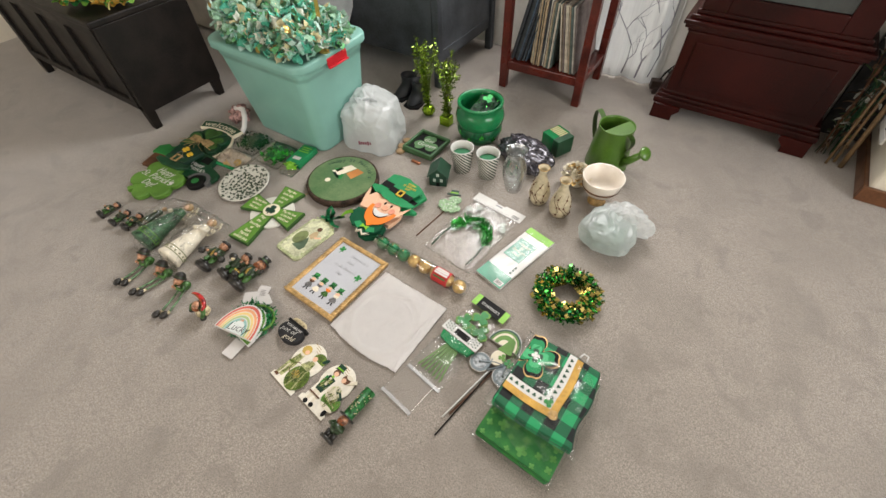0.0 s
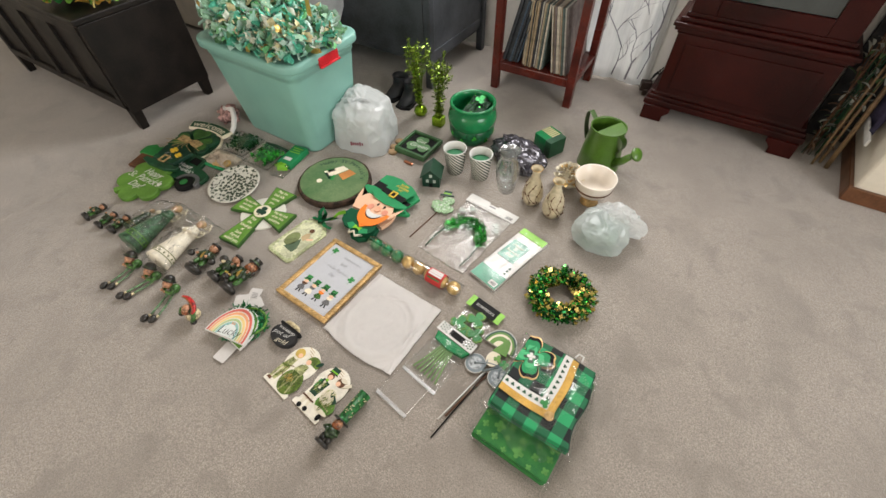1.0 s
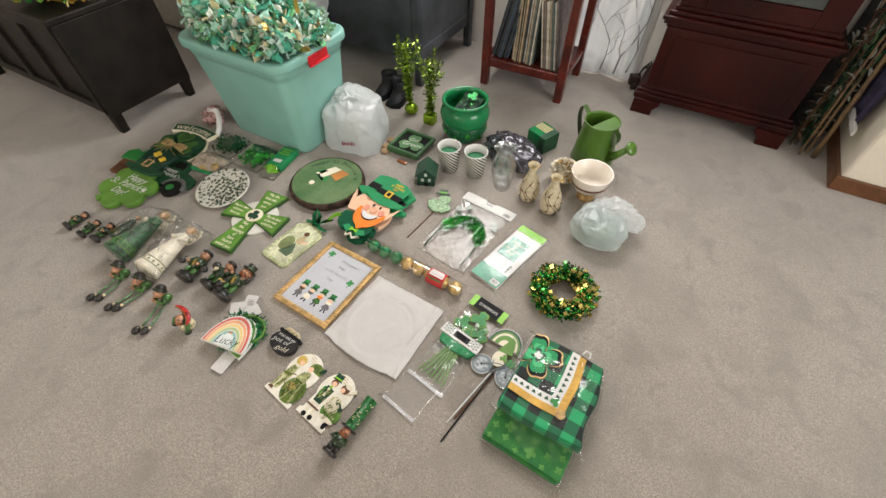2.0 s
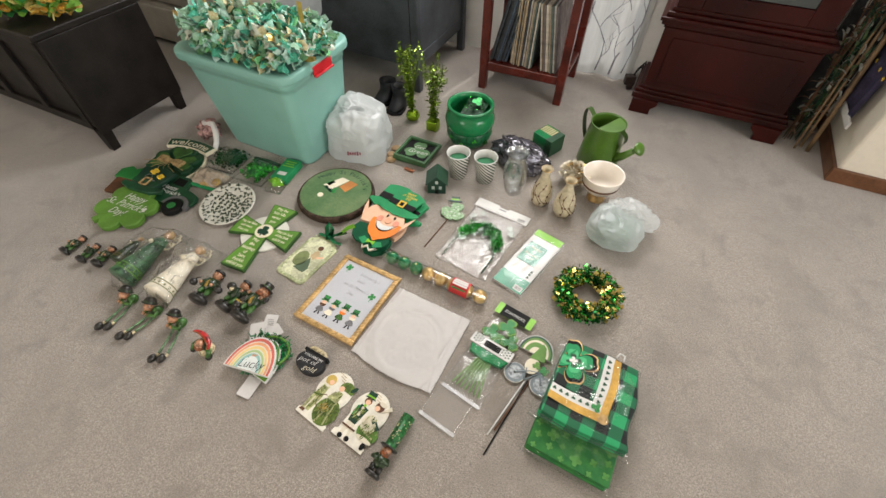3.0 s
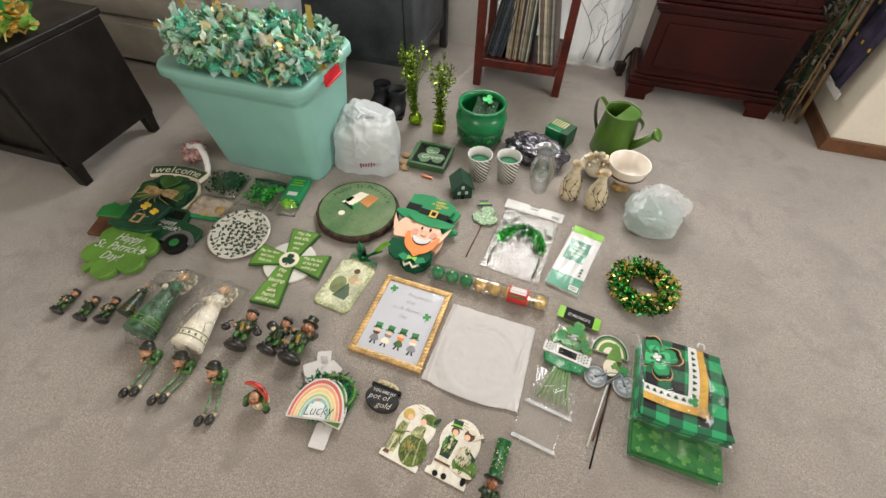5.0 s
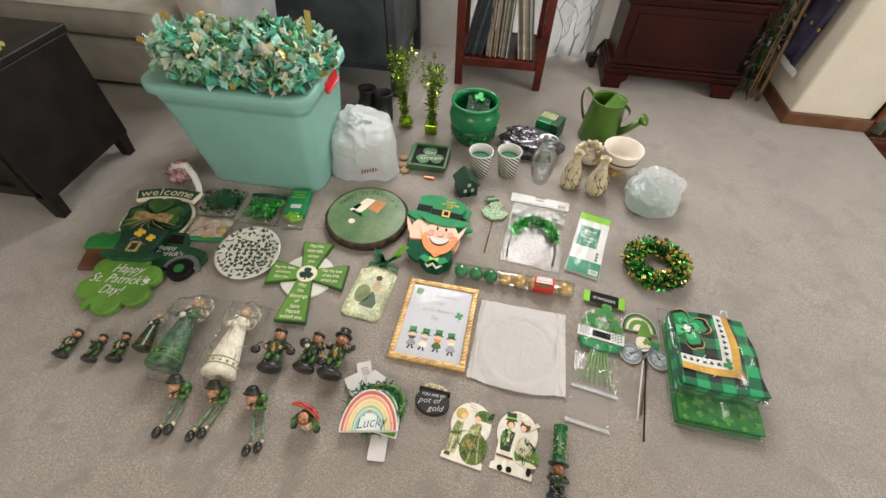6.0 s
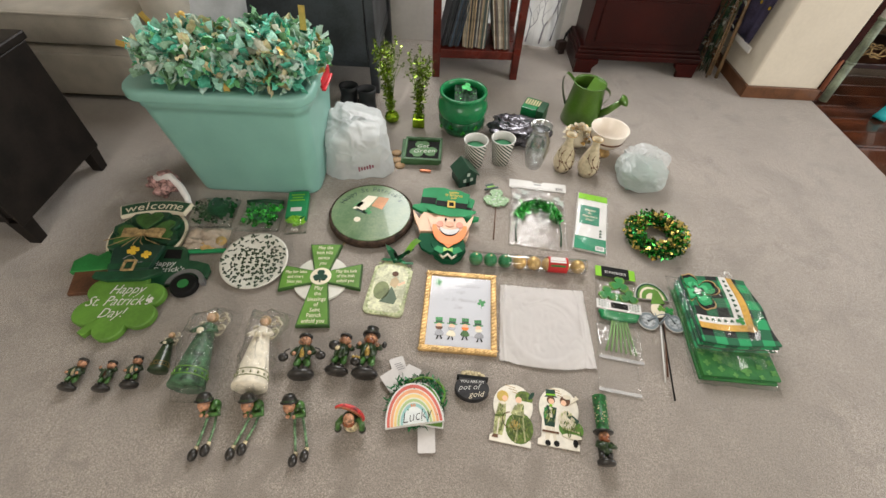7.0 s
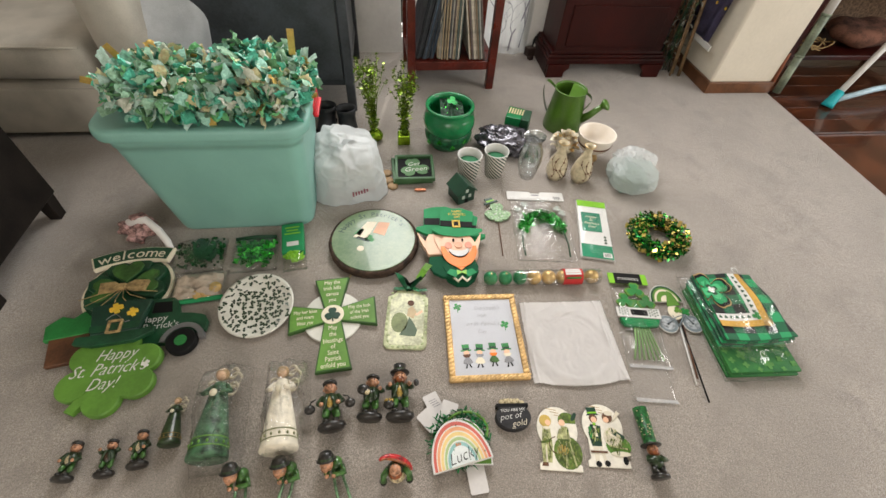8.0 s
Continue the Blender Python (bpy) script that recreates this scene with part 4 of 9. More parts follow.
def cross():
    t = thing("celtic_cross", "green wooden cross plaque with white ring and blessing lettering", "plaque", pose(-0.335, 0.252, 0.001, 0, 0, 4))
    b = bm_new()
    prism(b, arc((0, 0), 0.092, 0, 352.5, 48), 0, 0.008, bevel=0.001)
    part("ring", b, material("off-white paint", (0.70, 0.69, 0.62), 0.55, vary=0.06), t, "off-white wooden ring")
    trim = material("dark green edge", (0.035, 0.10, 0.018), 0.6)
    for nm, a, l, w0, w1 in (("top_arm", 0, 0.143, 0.024, 0.056), ("right_arm", -90, 0.135, 0.024, 0.053), ("left_arm", 90, 0.133, 0.024, 0.051), ("bottom_arm", 180, 0.188, 0.026, 0.052)):
        b = bm_new()
        prism(b, moved([(-w1, l), (-w0, 0.018), (w0, 0.018), (w1, l)], 0, 0, a), 0.002, 0.0165, 0, 0.002)
        q = part(nm, b, trim, t)
        b = bm_new()
        k = 0.9
        prism(b, moved([(-w1 * k, l - 0.005), (-w0 * k, 0.024), (w0 * k, 0.024), (w1 * k, l - 0.005)], 0, 0, a), 0.0165, 0.0172)
        part("painted_face", b, GRASS, q)
    b = bm_new()
    prism(b, arc((0, 0), 0.035, 0, 350, 36), 0.003, 0.0195, bevel=0.001)
    med = part("medallion", b, CREAMCARD, t, "cream medallion")
    b = bm_new()
    prism(b, shamrock(0.026, 3, 90, 0.12, 14), 0.0195, 0.022, bevel=0.001)
    prism(b, [(-0.002, -0.026), (0.003, -0.026), (0.0015, 0), (-0.0015, 0)], 0.0196, 0.0215)
    part("clover", b, BOTTLE, med)
    Z = 0.0176
    for s, y in (("May the", 0.125), ("Irish hills", 0.102), ("caress", 0.079), ("you", 0.056)):
        letters(s, 0.02, CREAMCARD, t, 0, y, Z, squeeze=0.8)
    for s, y in (("May the luck", 0.02), ("of the Irish", 0.0), ("enfold you", -0.02)):
        letters(s, 0.018, CREAMCARD, t, 0.083, y, Z, squeeze=0.75)
    for s, y in (("May her lakes", 0.02), ("and rivers", 0.0), ("bless you", -0.02)):
        letters(s, 0.018, CREAMCARD, t, -0.083, y, Z, squeeze=0.72)
    for s, y in (("May", -0.048), ("the", -0.07), ("blessings", -0.092), ("of", -0.112), ("Saint", -0.132), ("Patrick", -0.152), ("enfold you", -0.172)):
        letters(s, 0.021, CREAMCARD, t, 0, y, Z, squeeze=0.8)
    b = bm_new()
    tube(b, [(0.045, 0.135, 0.008), (0.062, 0.15, 0.012), (0.058, 0.172, 0.008), (0.05, 0.165, 0.006)], 0.0012, 5)
    part("hanger", b, BURLAP, t)


cross()


def wood_slice():
    t = thing("wood_slice", "bark-edged round wood slice painted green with glossy resin top", "plaque", pose(-0.206, 0.553, 0.0, 0, 0, 0))
    b = bm_new()
    n = 72
    edge = lambda i, k: 0.160 * k * (1 + 0.014 * noise.noise(Vector((i * 0.45, k, 0))) + 0.02 * noise.noise(Vector((math.cos(i / n * 6.283) * 2, math.sin(i / n * 6.283) * 2, 3))))
    rings = [([(edge(i, k) * math.cos(6.2832 * i / n), edge(i, k) * math.sin(6.2832 * i / n)) for i in range(n)], z) for k, z in ((0.97, 0.0), (1.0, 0.008), (1.0, 0.026), (0.97, 0.032), (0.955, 0.032))]
    loft(b, rings, cap_hi=True)
    part("bark", b, BARK, t)
    b = bm_new()
    prism(b, arc((0, 0), 0.148, 0, 355, 72), 0.030, 0.0345, bevel=0.001)
    part("painted_face", b, material("green resin face", (0.07, 0.145, 0.055), 0.30, vary=0.5, scale=14, second=(0.15, 0.22, 0.10), coat=0.25), t)
    for nm, pts, mt in (("white_stripe", [(-0.06, -0.015), (-0.01, -0.02), (0.008, 0.075), (-0.03, 0.07)], CREAMCARD), ("orange_stripe", [(0.004, 0.02), (0.05, 0.012), (0.055, 0.08), (0.012, 0.076)], material("faded orange paint", (0.55, 0.22, 0.06), 0.3)),
                        ("hat_brim", [(-0.05, -0.02), (0.0, -0.03), (0.005, -0.02), (-0.045, -0.008)], BOTTLE), ("pale_mark", arc((-0.02, -0.065), 0.013, 0, 330, 12), CREAMCARD), ("grey_cap", [(-0.062, 0.0), (-0.045, 0.03), (-0.03, 0.03), (-0.036, -0.004)], MIDGREEN), ("clover_mark", moved(shamrock(0.02, 3, 90), 0.0, -0.012), MIDGREEN)):
        b = bm_new()
        prism(b, moved(pts, -0.012, 0.012, -14, 0.98), 0.0346, 0.0352)
        part(nm, b, mt, t)
    for i, ch in enumerate("Happy St Patrick's"):
        a = 158 - i * 7.4
        letters(ch, 0.03, BOTTLE, t, 0.122 * math.cos(radians(a)), 0.122 * math.sin(radians(a)), 0.0348, a - 90, name="letter")


wood_slice()


def ribbon_bm(pts, w, seed=0):
    """A flat ribbon bent along a line."""
    b = bm_new()
    rows = []
    for i, p in enumerate(pts):
        p = Vector(p)
        d = (Vector(pts[min(i + 1, len(pts) - 1)]) - Vector(pts[max(i - 1, 0)])).normalized()
        s = d.cross(Vector((0, 0.3, 1))).normalized()
        rows.append([b.verts.new(p - s * w / 2), b.verts.new(p + s * w / 2)])
    for p, q in zip(rows, rows[1:]):
        b.faces.new((p[0], p[1], q[1], q[0])).smooth = True
    bmesh.ops.solidify(b, geom=b.faces[:], thickness=0.0008)
    return b


def vintage_tag():
    t = thing("vintage_tag", "embossed pale green vintage gift tag with ribbon bow", "tag", pose(-0.104, 0.232, 0.0, 0, 0, -6.5))
    w, h = 0.132, 0.224
    out = arc((-w / 2 + 0.02, -h / 2 + 0.02), 0.02, 180, 270, 6) + arc((w / 2 - 0.02, -h / 2 + 0.02), 0.02, 270, 360, 6) + [(w / 2, h / 2 - 0.035)] + arc((w / 2 - 0.002, h / 2 - 0.004), 0.026, 250, 190, 4) + arc((-w / 2 + 0.002, h / 2 - 0.004), 0.026, 350, 290, 4) + [(-w / 2, h / 2 - 0.035)]
    b = bm_new()
    prism(b, out, 0.001, 0.007, bevel=0.002)
    part("board", b, material("aged green card", (0.50, 0.53, 0.31), 0.5, vary=0.3, scale=20), t)
    b = bm_new()
    prism(b, [(x * 0.82, y * 0.88) for x, y in out], 0.007, 0.0078)
    part("picture", b, material("pale picture card", (0.64, 0.65, 0.44), 0.45, vary=0.25, scale=30), t)
    for nm, pts, mt in (("drum_shape", arc((-0.022, -0.02), 0.026, 0, 345, 20, 0.036), material("sage print", (0.20, 0.24, 0.10), 0.5, vary=0.3)), ("skirt_shape", [(-0.02, -0.065), (0.03, -0.068), (0.035, -0.045), (0.022, -0.02), (0.008, 0.0), (0, -0.03)], material("grey green print", (0.10, 0.15, 0.09), 0.5)),
                        ("bodice_shape", [(0.0, 0.005), (0.022, -0.005), (0.03, 0.022), (0.015, 0.042), (0.002, 0.03)], material("rose print", (0.50, 0.38, 0.22), 0.5)), ("head_shape", arc((0.01, 0.053), 0.011, 0, 330, 12), BROWN), ("ribbon_shape", [(0.025, 0.012), (0.048, 0.028), (0.05, 0.02), (0.03, 0.005)], PEACH)):
        b = bm_new()
        prism(b, pts, 0.008, 0.0086)
        part(nm, b, mt, t)
    rr = random.Random(8)
    me = None
    for i in range(34):
        u = i / 34
        e = 2 * (w + h) * u
        x, y = (-w / 2 + e, -h / 2) if e < w else ((w / 2, -h / 2 + e - w) if e < w + h else ((w / 2 - (e - w - h), h / 2) if e < 2 * w + h else (-w / 2, h / 2 - (e - 2 * w - h))))
        if me is None:
            q = bm_new()
            ball(q, (0, 0, 0), (0.006, 0.004, 0.0012), 0, 8)
            me = mesh_of("embossed_leaf", q, material("embossed sage", (0.36, 0.42, 0.22), 0.5))
        ob = new("embossed_leaf", me)
        ob.parent = t
        k = 0.93 if abs(y) < 0.07 else 0.8
        ob.matrix_basis = pose(x * k, y * 0.94, 0.0074, 0, 0, rr.uniform(0, 180))
    satin = material("green satin ribbon", (0.03, 0.36, 0.13), 0.35, vary=0.3, scale=30)
    for pts in ([(0, 0.10, 0.01), (-0.03, 0.135, 0.03), (-0.045, 0.165, 0.022), (-0.02, 0.15, 0.012), (0, 0.12, 0.014)], [(0, 0.10, 0.012), (0.03, 0.13, 0.032), (0.05, 0.155, 0.03), (0.03, 0.145, 0.015), (0, 0.118, 0.014)], [(0, 0.115, 0.014), (0.035, 0.10, 0.016), (0.06, 0.108, 0.01)], [(0, 0.115, 0.014), (-0.03, 0.105, 0.014), (-0.05, 0.11, 0.008)]):
        part("ribbon_loop", ribbon_bm(pts, 0.016), satin, t)
    b = ribbon_bm([(0.03, 0.14, 0.02), (0.05, 0.165, 0.045), (0.065, 0.19, 0.045)], 0.026)
    part("leaf_ribbon", b, LIME, t, "lime green leaf ribbon")


vintage_tag()


# ---- elf cutout, pick, packs ----
CARDGREEN = material("dark green card", (0.010, 0.085, 0.04), 0.7, vary=0.1, spec=0.15)


def elf_cutout():
    t = thing("leprechaun_cutout", "stack of cardboard leprechaun face cutouts with green hats", "cutout", pose(0.092, 0.502, 0.0, 0, 0, -2) @ Matrix.Diagonal((0.74, 0.90, 1, 1)))
    face = arc((0.0, -0.03), 0.086, -30, 210, 30, 0.088)
    body = [(-0.07, -0.085), (-0.082, -0.12), (-0.06, -0.162), (-0.02, -0.185), (0.03, -0.185), (0.065, -0.16), (0.082, -0.125), (0.068, -0.085)]
    brim = [(-0.122, 0.062), (-0.075, 0.035), (0.0, 0.024), (0.075, 0.03), (0.125, 0.052), (0.128, 0.066), (0.08, 0.07), (-0.085, 0.082), (-0.118, 0.076)]
    crown = [(-0.083, 0.078), (0.075, 0.066), (0.095, 0.165), (0.04, 0.188), (-0.03, 0.188), (-0.072, 0.178)]
    beard = arc((0.0, -0.035), 0.085, 172, 368, 24, 0.092) + arc((0.0, -0.02), 0.066, -2, -178, 20, 0.052)
    # lower copies of the stack
    for dx, dy, z, tr in ((-0.074, 0.022, 0.034, 3), (0.014, 0.002, 0.022, -5), (0, 0, 0.010, 0)):
        base = part("lower_cutout", prism(bm_new(), moved(crown, dx, dy, tr), z, z + 0.012, bevel=0.001), KELLY, t, "green card hat of a lower cutout")
        part("lower_brim", prism(bm_new(), moved(brim, dx, dy, tr), z, z + 0.0125, bevel=0.001), KELLY, base)
        part("lower_face", prism(bm_new(), moved(face, dx, dy, tr), z - 0.001, z + 0.0115, bevel=0.001), PEACH, base)
        part("lower_ear", prism(bm_new(), moved([(-0.08, -0.005), (-0.118, 0.05), (-0.108, 0.005), (-0.088, -0.045)], dx, dy, tr), z - 0.002, z + 0.011, bevel=0.001), PEACH, base)
        part("lower_coat", prism(bm_new(), moved(body, dx, dy, tr), z - 0.002, z + 0.0105, bevel=0.001), CARDGREEN, base)
        part("lower_band", prism(bm_new(), moved([(-0.079, 0.086), (0.078, 0.073), (0.084, 0.112), (-0.076, 0.124)], dx, dy, tr), z + 0.0128, z + 0.0134), BLACK, base)
    b = bm_new()
    prism(b, [(-0.055, -0.15), (0.055, -0.15), (0.06, 0.14), (-0.06, 0.14)], 0.0, 0.015)
    part("stack", b, WHITE, t)
    z = 0.0475
    P_ = lambda nm, pts, mt, k, lab="": part(nm, prism(bm_new(), pts, z + 0.0012 * k, z + 0.0012 * k + 0.0014, bevel=0.0003), mt, t, lab)
    P_("coat", body, CARDGREEN, 0)
    for s in (-1, 1):
        P_("ear", [(s * 0.08, -0.005), (s * 0.118, 0.05), (s * 0.108, 0.005), (s * 0.088, -0.045)], PEACH, 1)
    P_("face", face, PEACH, 2, "pale peach printed face")
    P_("beard", beard, ORANGE, 4, "bright orange beard")
    P_("beard_point", [(-0.03, -0.118), (0.03, -0.118), (0.0, -0.142)], ORANGE, 3)
    P_("hat_brim", brim, KELLY, 6)
    P_("hat_crown", crown, KELLY, 5)
    P_("hat_band", [(-0.079, 0.086), (0.078, 0.073), (0.084, 0.104), (-0.077, 0.116)], BLACK, 7, "black hat band")
    b = bm_new()
    for c, s in (((-0.016, 0.095), (0.008, 0.04)), ((0.016, 0.093), (0.008, 0.04)), ((0, 0.11), (0.03, 0.008)), ((0, 0.078), (0.03, 0.008))):
        box(b, (*c, z + 0.0115), (*s, 0.002))
    part("buckle", b, YELLOW, t, "yellow square buckle")
    for s in (-1, 1):
        P_("eye", arc((s * 0.022, 0.008), 0.0055, 0, 330, 12, 0.0085), BLACK, 5.6)
        P_("cheek", arc((s * 0.048, -0.018), 0.017, 0, 340, 16), material("pink cheek", (0.75, 0.30, 0.20), 0.5), 4.6)
        P_("brow", moved([(-0.01, 0), (0, 0.004), (0.01, 0), (0, 0.002)], s * 0.03, 0.028, -s * 10), ORANGE, 5.6)
        P_("lapel", [(s * 0.005, -0.15), (s * 0.05, -0.135), (s * 0.07, -0.155), (s * 0.03, -0.175)], KELLY, 4.6)
    P_("nose", arc((0.0, -0.018), 0.019, 0, 340, 16, 0.015), material("nose card", (0.78, 0.38, 0.24), 0.5), 5.6)
    P_("smile", arc((0, -0.032), 0.05, 200, 340, 14, 0.046) + arc((0, -0.026), 0.048, 338, 202, 14, 0.022), WHITE, 5.2)
    P_("mouth_line", arc((0, -0.032), 0.051, 200, 340, 14, 0.05) + arc((0, -0.032), 0.05, 340, 200, 14, 0.0445), BLACK, 5.9)
    P_("bow_tie", [(-0.022, -0.142), (0, -0.15), (0.022, -0.142), (0.022, -0.165), (0, -0.156), (-0.022, -0.165)], LIME, 6.2)
    b = bm_new()
    tube(b, [(-0.04, -0.165, z - 0.004), (-0.02, -0.19, z + 0.002), (0.0, -0.175, z + 0.006), (0.02, -0.19, z + 0.002), (0.045, -0.165, z - 0.004)], 0.005, 8)
    part("cord", b, CREAM, t)
    for s, y, sz in (("HAPPY", 0.168, 0.02), ("ST. PATRICK'S", 0.151, 0.017), ("DAY", 0.135, 0.018)):
        letters(s, sz, YELLOW, t, 0.01, y, z + 0.0086, -3, squeeze=0.85)


elf_cutout()


def clover_pick():
    t = thing("clover_pick", "pale green dotted clover pick with small hat on a dark stick", "plant pick", pose(0.277, 0.688, 0.002, 0, 0, -4))
    b = bm_new()
    prism(b, moved(shamrock(0.056, 3, 90, 0.13, 16), 0, 0), 0.004, 0.009, bevel=0.001)
    prism(b, [(-0.016, -0.05), (0.016, -0.05), (0.004, 0), (-0.004, 0)], 0.0042, 0.0088)
    part("clover", b, material("pale green glitter", (0.30, 0.46, 0.26), 0.55, vary=0.3, scale=120), t)
    r = random.Random(3)
    me = None
    for i in range(22):
        a, q = r.uniform(0, 6.28), 0.042 * math.sqrt(r.random())
        if me is None:
            me = mesh_of("dot", prism(bm_new(), arc((0, 0), 0.0024, 0, 315, 8), 0, 0.0004), WHITE)
        ob = new("dot", me)
        ob.parent = t
        ob.matrix_basis = pose(q * math.cos(a), q * math.sin(a), 0.0092)
    b = bm_new()
    prism(b, moved([(-0.03, 0), (0.03, 0), (0.03, 0.007), (0.017, 0.007), (0.017, 0.03), (-0.017, 0.03), (-0.017, 0.007), (-0.03, 0.007)], -0.02, 0.048, 22), 0.0092, 0.013, bevel=0.001)
    h = part("hat", b, BOTTLE, t, "dark green top hat")
    b = bm_new()
    prism(b, moved([(-0.017, 0.008), (0.017, 0.008), (0.017, 0.015), (-0.017, 0.015)], -0.02, 0.048, 22), 0.0132, 0.0138)
    part("hat_band", b, LIME, h)
    b = bm_new()
    rod(b, (0.0, -0.03, 0.003), (-0.005, -0.22, 0.001), 0.0022, 0.0022, 8)
    part("stick", b, BROWN, t)


clover_pick()


def tinsel(n, centre, spread, size, seed):
    """Many short foil slivers, each its own leaf of metal film."""
    b = bm_new()
    r = random.Random(seed)
    for i in range(n):
        p = centre(r)
        d = Vector((r.gauss(0, 1), r.gauss(0, 1), r.gauss(0.1, 0.7))).normalized()
        s = d.cross(Vector((r.gauss(0, 1), r.gauss(0, 1), r.gauss(0, 1)))).normalized()
        l, w = r.uniform(0.6, 1.2) * size[0], r.uniform(0.7, 1.2) * size[1]
        q = p + d * spread
        vs = [b.verts.new(v) for v in (p - s * w / 2, p + s * w / 2, q + s * w / 2 + d * l * 0.3, q + d * l * 0.6, q - s * w / 2 + d * l * 0.3)]
        b.faces.new(vs)
    return b


def headband_pack():
    t = thing("headband_pack", "clear hang bag holding a green tinsel headband", "packet", pose(0.436, 0.600, 0.0, 0, 0, -6))
    w, h = 0.222, 0.34
    f = part("film", pouch_bm(w, h, 0.022, 21, 34, 0.008), FILMTIGHT, t, "clear crinkled plastic film")
    f.visible_shadow = False
    b = bm_new()
    hw = 0.235
    prism(b, [(-hw / 2, 0.155), (hw / 2, 0.155), (hw / 2, 0.205), (0.022, 0.205), (0.02, 0.196), (-0.02, 0.196), (-0.022, 0.205), (-hw / 2, 0.205)], 0.003, 0.0052)
    c = part("header_card", b, WHITE, t, "white card header")
    b = bm_new()
    for i in range(7):
        box(b, (0.075 + i * 0.0045, 0.172, 0.0055), (0.0022 if i % 2 else 0.0012, 0.016, 0.0006))
    part("barcode", b, BLACK, c)
    b = bm_new()
    box(b, (0, 0.185, 0.0055), (0.03, 0.006, 0.0005), 0)
    part("hang_slot", b, GREYMETAL, c)
    b = bm_new()
    tube(b, [(-0.082, -0.15, 0.012), (-0.086, -0.09, 0.014), (-0.078, -0.02, 0.016), (-0.05, 0.04, 0.018), (0, 0.062, 0.018), (0.05, 0.04, 0.018), (0.078, -0.02, 0.016), (0.086, -0.09, 0.014), (0.082, -0.15, 0.012)], 0.003, 8)
    part("headband", b, DARKGREEN, t)

    def at(r):
        a = radians(r.uniform(15, 165))
        return Vector((0.078 * math.cos(a) + r.gauss(0, 0.006), -0.045 + 0.098 * math.sin(a) + r.gauss(0, 0.008), r.uniform(0.008, 0.024)))
    tagged(part("tinsel", tinsel(1100, at, 0.014, (0.016, 0.0045), 4), material("bright green foil", (0.10, 0.50, 0.12), 0.22, metal=0.75, vary=0.4, island=0.5), t), kind="stuff")
    for x, y in ((-0.085, 0.09), (-0.055, 0.12), (0.075, 0.1), (0.09, 0.075)):
        b = bm_new()
        prism(b, moved(shamrock(0.016, 3, 40 + x * 400), x, y), 0.012, 0.014)
        part("foil_clover", b, material("pale foil", (0.42, 0.47, 0.42), 0.5, metal=0.2), t)


headband_pack()


def card_pack():
    t = thing("card_pack", "clear sleeve packet of white and green greeting cards", "packet", pose(0.640, 0.578, 0.0, 0, 0, -13.5))
    w, h = 0.122, 0.318
    b = bm_new()
    box(b, (0, 0, 0.006), (w - 0.006, h - 0.01, 0.011), 0.002)
    part("cards", b, WHITE, t)
    for nm, y, hh, mt in (("green_strip", -0.122, 0.066, material("sea green print", (0.02, 0.23, 0.12), 0.35)), ("lime_strip", 0.137, 0.034, LIME), ("green_panel", 0.032, 0.105, material("sea green card", (0.03, 0.22, 0.13), 0.35))):
        b = bm_new()
        box(b, (0 if nm != "green_panel" else -0.008, y, 0.0125), (w - 0.008 if nm != "green_panel" else 0.075, hh, 0.0008))
        q = part(nm, b, mt, t)
    for s, y in (("Happy", 0.06), ("St.", 0.042), ("Patrick's", 0.024), ("Day!", 0.006)):
        letters(s, 0.017, CREAMCARD, t, -0.008, y, 0.0134, shear=0.2)
    b = bm_new()
    box(b, (0.036, -0.137, 0.0133), (0.032, 0.022, 0.0006))
    c = part("white_label", b, WHITE, t)
    b = bm_new()
    for i in range(6):
        box(b, (0.026 + i * 0.004, -0.137, 0.014), (0.0014, 0.014, 0.0006))
    part("barcode", b, BLACK, c)
    for y in (-0.045, -0.06, -0.075):
        b = bm_new()
        prism(b, moved(shamrock(0.006, 3, 90), 0.036, y), 0.012, 0.0131)
        part("printed_clover", b, DARKGREEN, t)
    f = part("film", pouch_bm(w + 0.012, h + 0.01, 0.014, 31, 22, 0.002), clear_film("card sleeve film", amount=0.86, rough=0.25, bump=0.2, scale=14, edge=2.2, gloss=0.3), t, "clear plastic sleeve")
    f.visible_shadow = False


card_pack()


